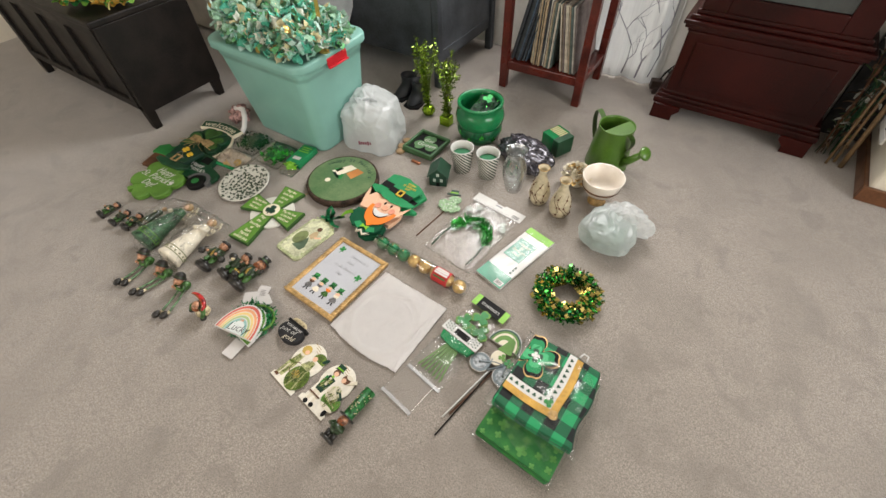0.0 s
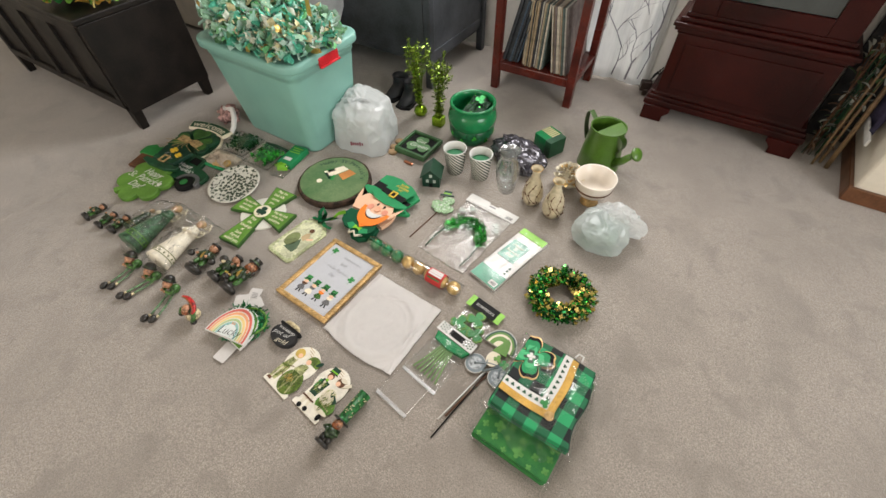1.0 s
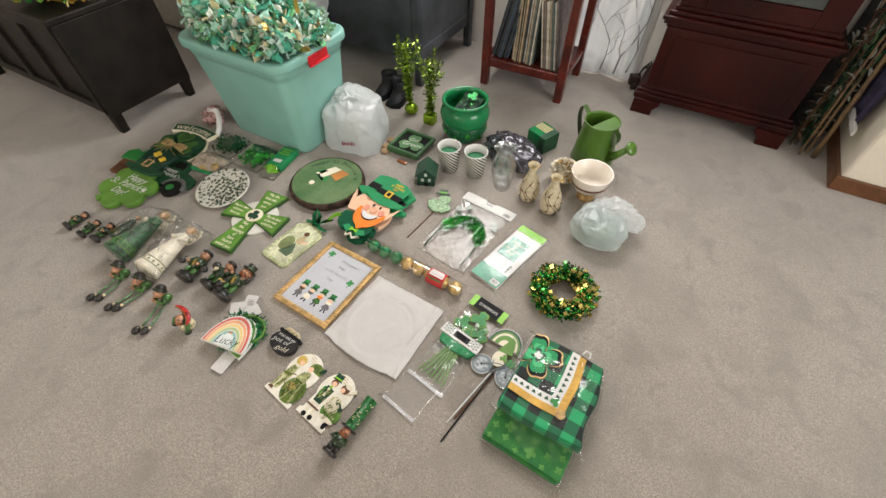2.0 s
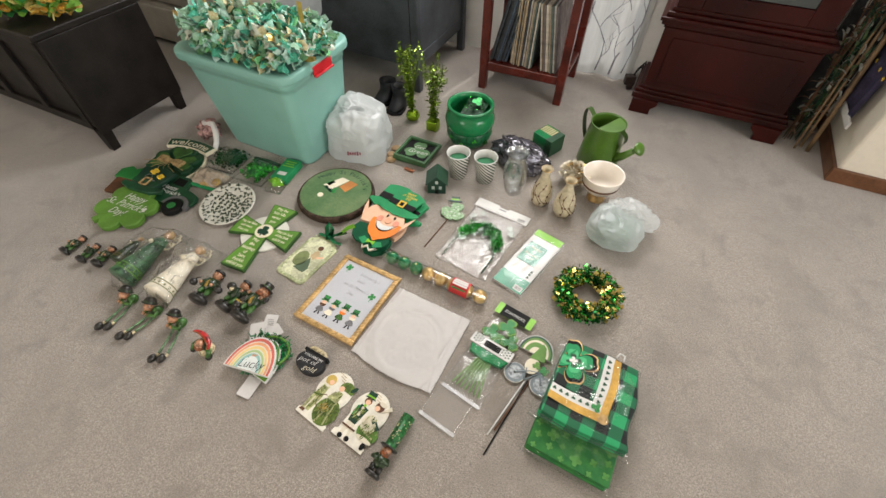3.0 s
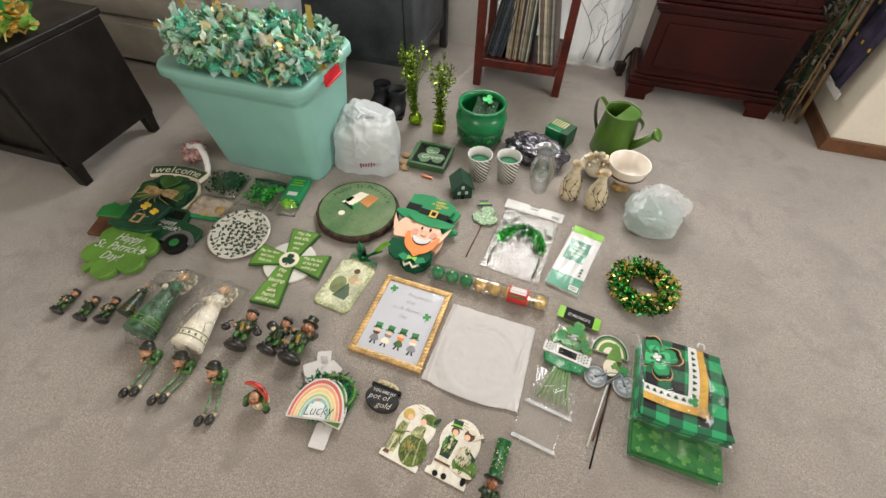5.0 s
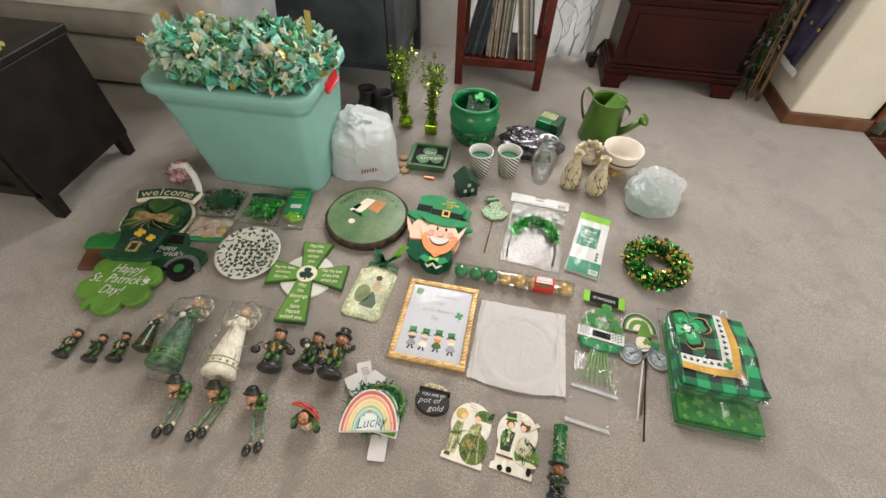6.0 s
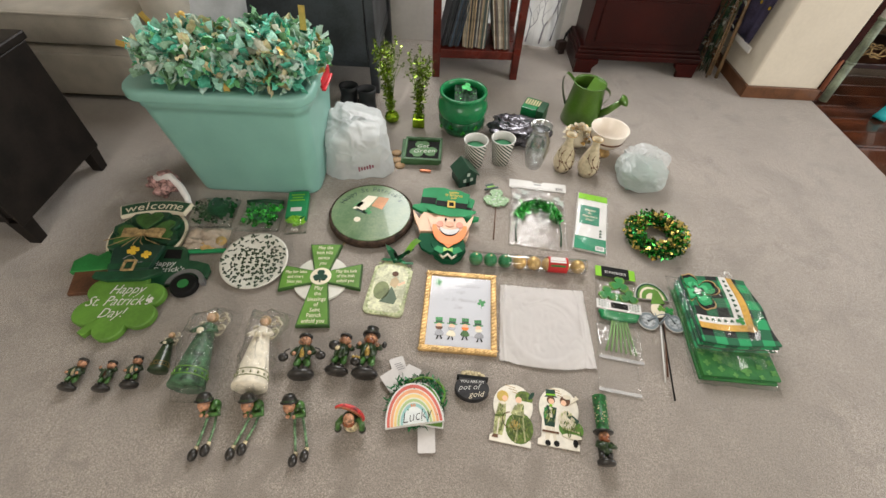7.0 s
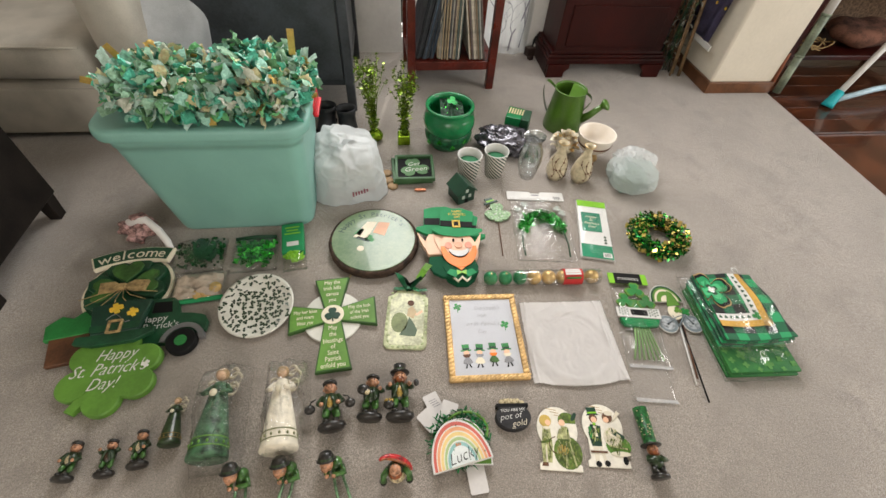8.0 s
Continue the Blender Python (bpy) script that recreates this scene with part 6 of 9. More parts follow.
def scarf_packs():
    lo = thing("clover_fabric_pack", "sleeved folded green cloth with pale clover print", "packet", pose(0.957, 0.105, 0.0, 0, 0, -3))
    folded_pack(lo, "fold", 0.222, 0.325, 0.003, 0.036, [CLOVERCLOTH], 3, 0.02, 3, "green cloth with clover print", 0.0008)
    r = random.Random(5)
    pal = material("pale clover print", (0.085, 0.26, 0.055), 0.7, vary=0.2)
    me = mesh_of("printed_clover", prism(bm_new(), shamrock(0.016, 4, 10, 0.1, 6), 0, 0.0003), pal)
    for i in range(30):
        ob = new("printed_clover", me)
        ob.parent = lo
        ob.matrix_basis = pose(-0.095 + 0.038 * (i % 6) + r.uniform(-0.005, 0.005), -0.15 + 0.032 * (i // 6) + (0.016 if i % 2 else 0), 0.0360, 0, 0, r.uniform(0, 90)) @ Matrix.Scale(r.choice((0.55, 0.7, 0.9, 1.1)), 4)
    up_ = thing("plaid_runner_pack", "sleeved folded green plaid table runner with clover and gold border", "packet", pose(0.956, 0.152, 0.037, 0, 0, -3))
    folded_pack(up_, "fold", 0.222, 0.246, 0.002, 0.05, [PLAID, BOTTLE, PLAID], 6, 0.034, 7, "green and black plaid cloth", 0.003, (-0.006, 0.006))
    z = 0.0525
    P_ = lambda nm, pts, mt, k, par=up_, lab="": part(nm, prism(bm_new(), pts, z + 0.0006 * k, z + 0.0006 * (k + 1), 0), mt, par, lab)
    P_("dark_corner", [(-0.105, 0.118), (-0.105, -0.03), (0.014, -0.03), (0.014, 0.118)], PLAID, 0)
    wb = P_("white_border", [(0.008, 0.118), (0.033, 0.118), (0.033, -0.059), (-0.105, -0.059), (-0.105, -0.034), (0.008, -0.034)], WHITE, 1, up_, "white border with small clovers")
    P_("gold_border", [(0.033, 0.116), (0.053, 0.116), (0.053, -0.079), (-0.105, -0.079), (-0.105, -0.059), (0.033, -0.059)], material("ochre border print", (0.62, 0.36, 0.07), 0.6, vary=0.2), 2, up_, "gold border")
    for k, (rr, mt) in enumerate(((0.064, GOLD), (0.06, BLACK), (0.05, KELLY), (0.034, material("mint print", (0.06, 0.42, 0.17), 0.6)), (0.02, DARKGREEN), (0.011, WHITE))):
        P_("clover", [(max(px, -0.1085 + 0.0003 * k), py) for px, py in moved(shamrock(rr * 1.18, 4, 20, 0.1, 14), -0.074, 0.056)], mt, 3 + k)
    for i in range(8):
        P_("small_clover", moved(shamrock(0.006, 3, 0, 0.1, 6), 0.0205, 0.10 - 0.0185 * i), DARKGREEN, 3, wb)
        if i < 6:
            P_("small_clover", moved(shamrock(0.006, 3, 90, 0.1, 6), -0.095 + 0.0185 * i, -0.0465), DARKGREEN, 3, wb)
    P_("corner_clover", moved(shamrock(0.014, 3, 60, 0.1, 8), 0.021, -0.046), MIDGREEN, 4, wb)
    P_("coin", arc((0.044, -0.07), 0.013, 0, 340, 18), GOLD, 4)
    b = bm_new()
    tube(b, [(0.035, 0.125, 0.054), (0.04, 0.142, 0.054), (0.055, 0.142, 0.054), (0.058, 0.125, 0.054)], 0.0025, 6)
    part("hanger_hook", b, WHITE, up_)
    # the soft stack waves along its free edge and pulls out at one corner
    for ob in up_.children:
        for o in (ob, *ob.children):
            bb = bmesh.new()
            bb.from_mesh(o.data)
            for _ in range(4):
                long_ = [e for e in bb.edges if e.calc_length() > 0.014]
                if not long_ or ob.name.startswith("film"):
                    break
                bmesh.ops.subdivide_edges(bb, edges=long_, cuts=1)
                bmesh.ops.triangulate(bb, faces=[f for f in bb.faces if len(f.verts) > 4])
            for v in bb.verts:
                x, y, z_ = v.co
                k = max(0.0, min(1.0, (x + 0.02) / 0.13))
                q = max(0.0, (0.13 - y) / 0.25)
                v.co.x += k * (0.006 * math.sin(y * 34 + 0.6) + 0.016 * q * q)
                v.co.z += (z_ / 0.055) * (0.005 * math.sin(y * 26 + x * 14 + 1) * k + 0.004 * math.sin(x * 30 + y * 9) - 0.010 * max(0.0, q - 0.7) * (1 - k))
                v.co.y -= 0.008 * math.sin((x + 0.11) * 15) * max(0.0, q - 0.5) - 0.012 * k * max(0.0, q - 0.6)
            bb.to_mesh(o.data)
            bb.free()


scarf_packs()

# ---- small figurines lying on their backs ----
GLAZE = [material("glazed " + n, c, 0.34, vary=0.45, scale=90, coat=0.2, bump=0.25, fine=200) for n, c in (("black", (0.024, 0.021, 0.018)), ("green", (0.026, 0.05, 0.018)), ("skin", (0.50, 0.25, 0.14)), ("ginger", (0.26, 0.075, 0.02)), ("cream", (0.62, 0.52, 0.32)), ("leaf", (0.055, 0.15, 0.03)), ("red", (0.45, 0.02, 0.02)), ("gold", (0.5, 0.33, 0.07)), ("brown", (0.07, 0.035, 0.018)), ("cord", (0.17, 0.31, 0.16)))]


def figure(label, x, y, l, turn, hat="flat", beard=False, vest=7, arm=0.0, prop=0, base=True, group="", hatc=0, thick=0.17):
    """A small standing glazed figure, laid on its back with its head away from the feet."""
    b = bm_new()
    if base:
        lathe(b, [(0.01, 0.0), (0.2, 0.0), (0.245, 0.05), (0.23, 0.11), (0.15, 0.14), (0.01, 0.145)], 16, 0)
        bmesh.ops.scale(b, vec=(1.05, 0.78, 1), verts=b.verts)
    for s in (-1, 1):
        tube(b, [(s * 0.08, -0.02, 0.12), (s * 0.095, -0.03, 0.25), (s * 0.07, 0, 0.4)], lambda u: 0.062 + 0.02 * u, 8, 5)
        ball(b, (s * 0.09, -0.07, 0.14), (0.065, 0.1, 0.05), 0, 10)
        tube(b, [(s * 0.13, 0, 0.62), (s * 0.22, -0.04, 0.5 + arm * 0.4), (s * (0.16 + arm * 0.12), -0.14, 0.44 + arm * 0.7)], lambda u: 0.058 - 0.012 * u, 8, 1)
        ball(b, (s * (0.15 + arm * 0.12), -0.16, 0.44 + arm * 0.75), 0.042, 2, 8)
        tube(b, [(s * 0.03, -0.125, 0.62), (s * 0.07, -0.14, 0.5), (s * 0.1, -0.12, 0.36)], 0.035, 6, 1)
    ball(b, (0, 0, 0.5), (0.165, 0.135, 0.19), 1, 14)
    ball(b, (0, -0.06, 0.5), (0.095, 0.09, 0.14), vest, 10)
    ball(b, (0, -0.01, 0.775), (0.118, 0.115, 0.125), 2, 14)
    ball(b, (0, -0.125, 0.765), 0.028, 2, 8)
    for s in (-1, 1):
        ball(b, (s * 0.045, -0.108, 0.80), 0.014, 0, 6)
        ball(b, (s * 0.115, 0.0, 0.77), (0.025, 0.02, 0.035), 2, 6)
    ball(b, (0, 0.03, 0.80), (0.125, 0.11, 0.12), 8 if not beard else 3, 12)
    if beard:
        ball(b, (0, -0.06, 0.705), (0.1, 0.085, 0.085), 3, 12)
    if hat == "top":
        lathe(b, [(0.01, 0.862), (0.175, 0.862), (0.18, 0.885), (0.11, 0.89), (0.105, 0.93), (0.12, 1.02), (0.01, 1.03)], 18, hatc)
        lathe(b, [(0.112, 0.892), (0.115, 0.925), (0.111, 0.926)], 18, 5)
    elif hat == "flat":
        ball(b, (0, 0.0, 0.872), (0.14, 0.135, 0.075), hatc, 14)
        ball(b, (0, -0.1, 0.855), (0.09, 0.07, 0.02), hatc, 10)
    if prop == 1:
        for s in (-1, 1):
            ball(b, (s * 0.36, -0.1, 0.40), (0.1, 0.09, 0.085), 0, 12)
            tube(b, [(s * 0.24, -0.15, 0.55), (s * 0.33, -0.12, 0.53), (s * 0.37, -0.1, 0.46)], 0.013, 6, 0)
    if prop == 2:
        ball(b, (-0.15, -0.17, 0.56), (0.13, 0.1, 0.11), 0, 12)
        ball(b, (-0.07, -0.2, 0.50), (0.06, 0.05, 0.06), 4, 8)
    if prop == 3:
        ball(b, (-0.19, -0.12, 0.24), (0.1, 0.09, 0.085), 0, 12)
        for k in range(7):
            ball(b, (-0.19 + 0.06 * math.cos(k), -0.14 + 0.06 * math.sin(k), 0.30), 0.026, 7, 6)
        ball(b, (0.3, -0.12, 0.62), (0.05, 0.05, 0.07), 0, 8)
    for v in b.verts:
        v.co *= l
    return solid("figurine", b, GLAZE, label, "figurine", pose(x, y, thick * l, -90, 0, turn), group)


figure("small glazed figurine in green with a dark cap, lying down", -0.937, -0.165, 0.098, -2, vest=4, group="row of small figurines")
figure("small glazed figurine in green with raised arm, lying down", -0.846, -0.163, 0.093, 4, vest=8, arm=0.3, group="row of small figurines")
figure("small glazed figurine in green coat and cream vest, lying down", -0.775, -0.15, 0.098, 8, vest=4, group="row of small figurines")
figure("glazed bearded figurine holding two black pots, lying down", -0.314, -0.105, 0.145, 6, prop=1, vest=7, group="row of larger figurines")
figure("glazed figurine in a cap playing a black instrument, lying down", -0.219, -0.088, 0.135, -5, prop=2, vest=1, arm=0.2, group="row of larger figurines")
figure("glazed ginger-bearded figurine in top hat beside a gold pot", -0.138, -0.095, 0.152, -2, hat="top", beard=True, prop=3, arm=0.2, group="row of larger figurines")


def gown_figure(label, x, y, l, turn, gown, trim, w=0.2, wings=True, thick=0.19):
    """A slim figure in a long flared gown with looped wings, laid on its back; one mesh."""
    b = bm_new()
    lathe(b, [(0.01, 0), (w, 0), (w * 1.02, 0.025), (w * 0.98, 0.05), (w * 0.8, 0.3), (w * 0.55, 0.58), (w * 0.42, 0.72), (w * 0.3, 0.78), (0.01, 0.79)], 24, 0)
    for k in range(14):
        a = 2 * math.pi * k / 14
        ball(b, (w * 0.93 * math.cos(a), w * 0.93 * math.sin(a), 0.13), (0.014, 0.014, 0.018), 1, 6)
    lathe(b, [(w * 0.965, 0.085), (w * 0.975, 0.095), (w * 0.95, 0.1)], 24, 1)
    lathe(b, [(w * 0.915, 0.17), (w * 0.925, 0.18), (w * 0.9, 0.185)], 24, 1)
    ball(b, (0, -0.018, 0.865), (0.052, 0.05, 0.058), 2, 14)
    ball(b, (0, 0.01, 0.89), (0.07, 0.066, 0.07), 3, 14)
    for s in (-1, 1):
        tube(b, [(s * 0.07, 0, 0.75), (s * 0.14, -0.06, 0.66), (s * 0.05, -0.12, 0.64)], 0.027, 8, 0)
        if wings:
            for r0, z0 in ((0.10, 0.80), (0.085, 0.70), (0.07, 0.88)) if s > 0 else ((0.06, 0.76),):
                tube(b, [(s * (0.04 + r0 * 0.8 + r0 * 0.8 * math.cos(a)), 0.05 - 0.02 * math.cos(a), z0 + r0 * 0.8 * math.sin(a) + 0.03) for a in [0.5 * i for i in range(14)]], lambda u: 0.012 + 0.008 * math.sin(u * 12), 6, 4)
    ball(b, (0, -0.15, 0.62), (0.04, 0.03, 0.04), 4, 8)
    for v in b.verts:
        v.co *= l
    return solid("figurine", b, [gown, trim, material("pale tan glaze", (0.62, 0.40, 0.25), 0.5), material("tan hair glaze", (0.42, 0.28, 0.14), 0.5, vary=0.3), material("ivory resin", (0.60, 0.54, 0.40), 0.5, vary=0.15)], label, "figurine", pose(x, y, thick * l, -90, 0, turn))


figure_gold = material("antique gold glaze", (0.30, 0.20, 0.06), 0.3, metal=0.3, vary=0.3)
gown_figure("small green and gold angel figurine lying down", -0.712, -0.105, 0.128, 5, GLAZE[1], figure_gold, 0.2)
gown_figure("green gown figurine wrapped in clear film, lying down", -0.602, -0.156, 0.247, 3, material("green resin", (0.055, 0.13, 0.065), 0.45, vary=0.5, scale=40), GRASS, 0.19)
gown_figure("cream gown angel figurine with scroll border, lying down", -0.436, -0.150, 0.236, 5, material("matt ivory gown", (0.74, 0.68, 0.55), 0.55, vary=0.12, scale=40, bump=0.2), material("sage scroll", (0.20, 0.21, 0.09), 0.5), 0.195)
for nm, x, y, w, h, t_, sd, tr in (("film_wrap", -0.600, -0.04, 0.120, 0.28, 0.09, 61, 3), ("film_wrap", -0.436, -0.035, 0.116, 0.265, 0.1, 62, 5)):
    f = solid(nm, pouch_bm(w, h, t_, sd, 40, 0.010), FILMWRAP, "clear crinkled film wrapped round a gown figurine", "plastic wrap", pose(x, y, 0.001, 0, 0, tr))
    f.visible_shadow = False

def leg_sitter(label, hx, hy, fx, fy, side=1):
    """A shelf sitter with long cord legs, slumped on the carpet; one mesh."""
    b = bm_new()
    bx, by = hx + 0.027 * side, hy + 0.006
    ball(b, (bx, by, 0.022), (0.019, 0.024, 0.021), 5, 14)
    ball(b, (hx, hy, 0.045), (0.02, 0.02, 0.021), 2, 14)
    ball(b, (hx - 0.002, hy - 0.008, 0.034), (0.017, 0.012, 0.010), 3, 10)
    ball(b, (hx - 0.001, hy - 0.02, 0.045), 0.005, 2, 8)
    m = Matrix.Translation((hx, hy + 0.011, 0.053)) @ Euler((radians(-52), radians(-8 * side), 0)).to_matrix().to_4x4()
    old = set(b.verts)
    lathe(b, [(0.001, 0), (0.029, 0), (0.0305, 0.003), (0.0235, 0.005), (0.0225, 0.014), (0.018, 0.023), (0.01, 0.0275), (0.001, 0.0285)], 18, 0)
    lathe(b, [(0.0242, 0.005), (0.0238, 0.0105), (0.023, 0.0106)], 18, 1)
    bmesh.ops.transform(b, matrix=m, verts=[v for v in b.verts if v not in old])
    for s in (-1, 1):
        ax = bx + s * 0.018
        tube(b, [(ax, by - 0.008, 0.04), (ax + s * 0.01, by - 0.028, 0.035), (bx - 0.014 + s * 0.008, by - 0.036, 0.04)], 0.0085, 8, 5)
        ball(b, (bx - 0.014 + s * 0.01, by - 0.038, 0.042), 0.007, 2, 8)
    bmesh.ops.transform(b, matrix=Matrix.Translation((hx, hy, 0)) @ Matrix.Scale(0.8, 4) @ Matrix.Translation((-hx, -hy, 0)), verts=b.verts)
    bx, by = hx + 0.8 * (bx - hx), hy + 0.8 * (by - hy)
    for s in (-1, 1):
        ex, ey = fx + s * 0.013, fy + s * 0.006
        tube(b, [(bx + s * 0.010, by - 0.012, 0.016), ((bx + ex) / 2 + s * 0.006, (by + ey) / 2, 0.010), (ex, ey + 0.014, 0.011)], 0.0036, 8, 9)
        tube(b, [(ex, ey + 0.016, 0.011), (ex, ey + 0.004, 0.012)], 0.0055, 8, 4)
        ball(b, (ex - 0.003, ey - 0.004, 0.0125), (0.0115, 0.0165, 0.0125), 0, 10)
    return solid("shelf_sitter", b, GLAZE, label, "figurine", None, "shelf sitters with dangling legs")


leg_sitter("green shelf sitter figurine with bowler hat and cord legs", -0.543, -0.196, -0.519, -0.302)
leg_sitter("green shelf sitter figurine with bowler hat and bent legs", -0.430, -0.192, -0.428, -0.296)
leg_sitter("green shelf sitter figurine with bowler hat and crossed boots", -0.320, -0.190, -0.268, -0.305)


def red_cap_figure():
    b = bm_new()
    ball(b, (0.002, -0.004, 0.022), (0.027, 0.028, 0.024), 4, 14)
    ball(b, (0, 0, 0.052), (0.024, 0.022, 0.022), 1, 12)
    ball(b, (-0.002, -0.008, 0.064), (0.017, 0.017, 0.017), 2, 12)
    ball(b, (-0.002, -0.016, 0.056), (0.019, 0.015, 0.013), 3, 10)
    for s in (-1, 1):
        tube(b, [(s * 0.02, 0, 0.055), (s * 0.035, -0.015, 0.045), (s * 0.036, -0.026, 0.03)], 0.009, 8, 5)
        ball(b, (s * 0.036, -0.024, 0.026), (0.011, 0.013, 0.012), 0, 10)
    old = set(b.verts)
    tube(b, [(0.046 * math.cos(a), 0.022 * math.sin(a), 0.004 * math.cos(2 * a)) for a in [0.15 + 0.285 * i for i in range(11)]], lambda u: 0.003 + 0.006 * math.sin(math.pi * u), 10, 6)
    tube(b, [(0.043 * math.cos(a), 0.016 * math.sin(a), 0.004 + 0.004 * math.cos(2 * a)) for a in [0.15 + 0.285 * i for i in range(11)]], lambda u: 0.0015 + 0.003 * math.sin(math.pi * u), 8, 3)
    cap = [v for v in b.verts if v not in old]
    bmesh.ops.transform(b, matrix=Matrix.Translation((-0.002, -0.002, 0.074)) @ Euler((radians(10), radians(10), radians(-18))).to_matrix().to_4x4(), verts=cap)
    solid("figurine", b, GLAZE, "squat glazed figurine in white and green with a red hat", "figurine", pose(-0.152, -0.215, 0, 0, 0, 0) @ Matrix.Scale(0.88, 4))


red_cap_figure()


def topper_bottle():
    b = bm_new()
    l = 0.180
    lathe(b, [(0.01, 0), (0.125, 0), (0.13, 0.03), (0.125, 0.05), (0.01, 0.052)], 16, 0)
    for s in (-1, 1):
        tube(b, [(s * 0.055, 0, 0.05), (s * 0.06, -0.01, 0.16)], 0.045, 8, 0)
        tube(b, [(s * 0.09, 0, 0.29), (s * 0.13, -0.05, 0.23), (s * 0.03, -0.11, 0.22)], 0.03, 8, 1)
    ball(b, (0, 0, 0.22), (0.105, 0.09, 0.11), 1, 12)
    ball(b, (0, -0.01, 0.37), (0.08, 0.08, 0.085), 2, 12)
    ball(b, (0, -0.035, 0.335), (0.075, 0.065, 0.06), 3, 10)
    ball(b, (0, -0.09, 0.375), 0.018, 2, 6)
    lathe(b, [(0.01, 0.435), (0.14, 0.435), (0.145, 0.45), (0.09, 0.46), (0.09, 0.5), (0.105, 0.98), (0.01, 0.99)], 20, 5)
    lathe(b, [(0.005, 0.43), (0.142, 0.43), (0.1485, 0.44), (0.142, 0.452)], 20, 0)
    r = random.Random(4)
    for i in range(36):
        a, z = r.uniform(math.pi, 2 * math.pi), r.uniform(0.53, 0.95)
        q = 0.091 + (z - 0.5) * 0.03
        ball(b, (q * math.cos(a), q * math.sin(a), z), 0.0095, 4, 6)
    for v in b.verts:
        v.co *= l
    mats = list(GLAZE)
    mats[5] = material("green glitter", (0.018, 0.13, 0.03), 0.4, vary=0.5, scale=160, metal=0.15)
    solid("figurine", b, mats, "figurine in a very tall green spotted hat, lying down", "figurine", pose(0.506, -0.296, 0.0246, -90, 0, -5))


topper_bottle()


# ---- rainbow sign with tinsel, pot sign, vintage cards ----
TAGPAPER = material("greyish tag paper", (0.60, 0.575, 0.555), 0.7, vary=0.05)


def rainbow_sign():
    t = thing("rainbow_sign", "wooden rainbow sign with lettering on green tinsel and paper tags", "sign", pose(0.007, -0.170, 0.0, 0, 0, 10))

    def at(r):
        a = r.uniform(0, 6.283)
        q = r.uniform(0.02, 0.082)
        return Vector((q * math.cos(a) + 0.012, q * 0.9 * math.sin(a) + 0.02, r.uniform(0.004, 0.022)))
    tagged(part("tinsel", tinsel(900, at, 0.01, (0.016, 0.004), 14), material("green sheer ribbon", (0.012, 0.22, 0.06), 0.4, vary=0.4, island=0.5), t), kind="stuff")
    b = bm_new()
    tube(b, [(0.03 + 0.06 * math.cos(a), 0.03 + 0.05 * math.sin(a), 0.018) for a in [i * 0.35 for i in range(19)]], 0.004, 6)
    part("headband", b, GRASS, t)
    z = 0.03
    b = bm_new()
    prism(b, arc((0, -0.052), 0.078, 0, 180, 30, 0.115), z - 0.008, z, bevel=0.001)
    bd = part("board", b, WHITE, t, "white rainbow-shaped board")
    for k, (r_, c) in enumerate(((0.073, (0.60, 0.13, 0.10)), (0.066, (0.72, 0.66, 0.58)), (0.0635, (0.76, 0.36, 0.18)), (0.057, (0.74, 0.68, 0.58)), (0.0545, (0.78, 0.58, 0.24)), (0.048, (0.70, 0.68, 0.58)), (0.0455, (0.40, 0.52, 0.24)), (0.040, (0.70, 0.70, 0.64)), (0.0375, (0.30, 0.52, 0.50)), (0.031, (0.72, 0.76, 0.74)))):
        b = bm_new()
        prism(b, arc((0, -0.050), r_, 0, 180, 28, r_ * 1.47), z + 0.00025 * k, z + 0.00025 * (k + 1) + 0.0002)
        part("stripe", b, material("rainbow paint", c, 0.5, vary=0.08), bd)
    b = bm_new()
    prism(b, moved(arc((0, -0.052), 0.078, 0, 180, 30, 0.115), 0.012, 0.004, -16), z - 0.016, z - 0.009, bevel=0.001)
    under = part("lower_board", b, WHITE, t, "white board under the first")
    b = bm_new()
    prism(b, moved(arc((0, -0.05), 0.074, 0, 180, 30, 0.109), 0.012, 0.004, -16), z - 0.009, z - 0.0085)
    part("green_edge", b, GRASS, under)
    letters("Lucky", 0.040, BLACK, bd, 0.005, -0.03, z + 0.0032, 6, shear=0.35, thin=0.0007, squeeze=0.85)
    letters("so", 0.016, ORANGE, bd, 0.0, 0.0, z + 0.0032)
    for x, y, w, h, tr, zz in ((-0.03, 0.125, 0.042, 0.06, 12, 0.008), (-0.05, 0.085, 0.05, 0.06, 28, 0.012), (0.003, 0.095, 0.045, 0.05, -35, 0.014), (0.026, -0.086, 0.046, 0.065, -6, 0.006)):
        b = bm_new()
        prism(b, moved(rounded(w, h, 0.004, 3), x, y, tr), zz, zz + 0.0009)
        part("paper_tag", b, TAGPAPER, t, "white paper tag")
    b = bm_new()
    for k in range(4):
        box(b, (-0.032 + 0.003 * k, 0.135 - 0.006 * k, 0.0094), (0.02, 0.0016, 0.0005), rz=12)
    part("print_line", b, GREYMETAL, t)


rainbow_sign()


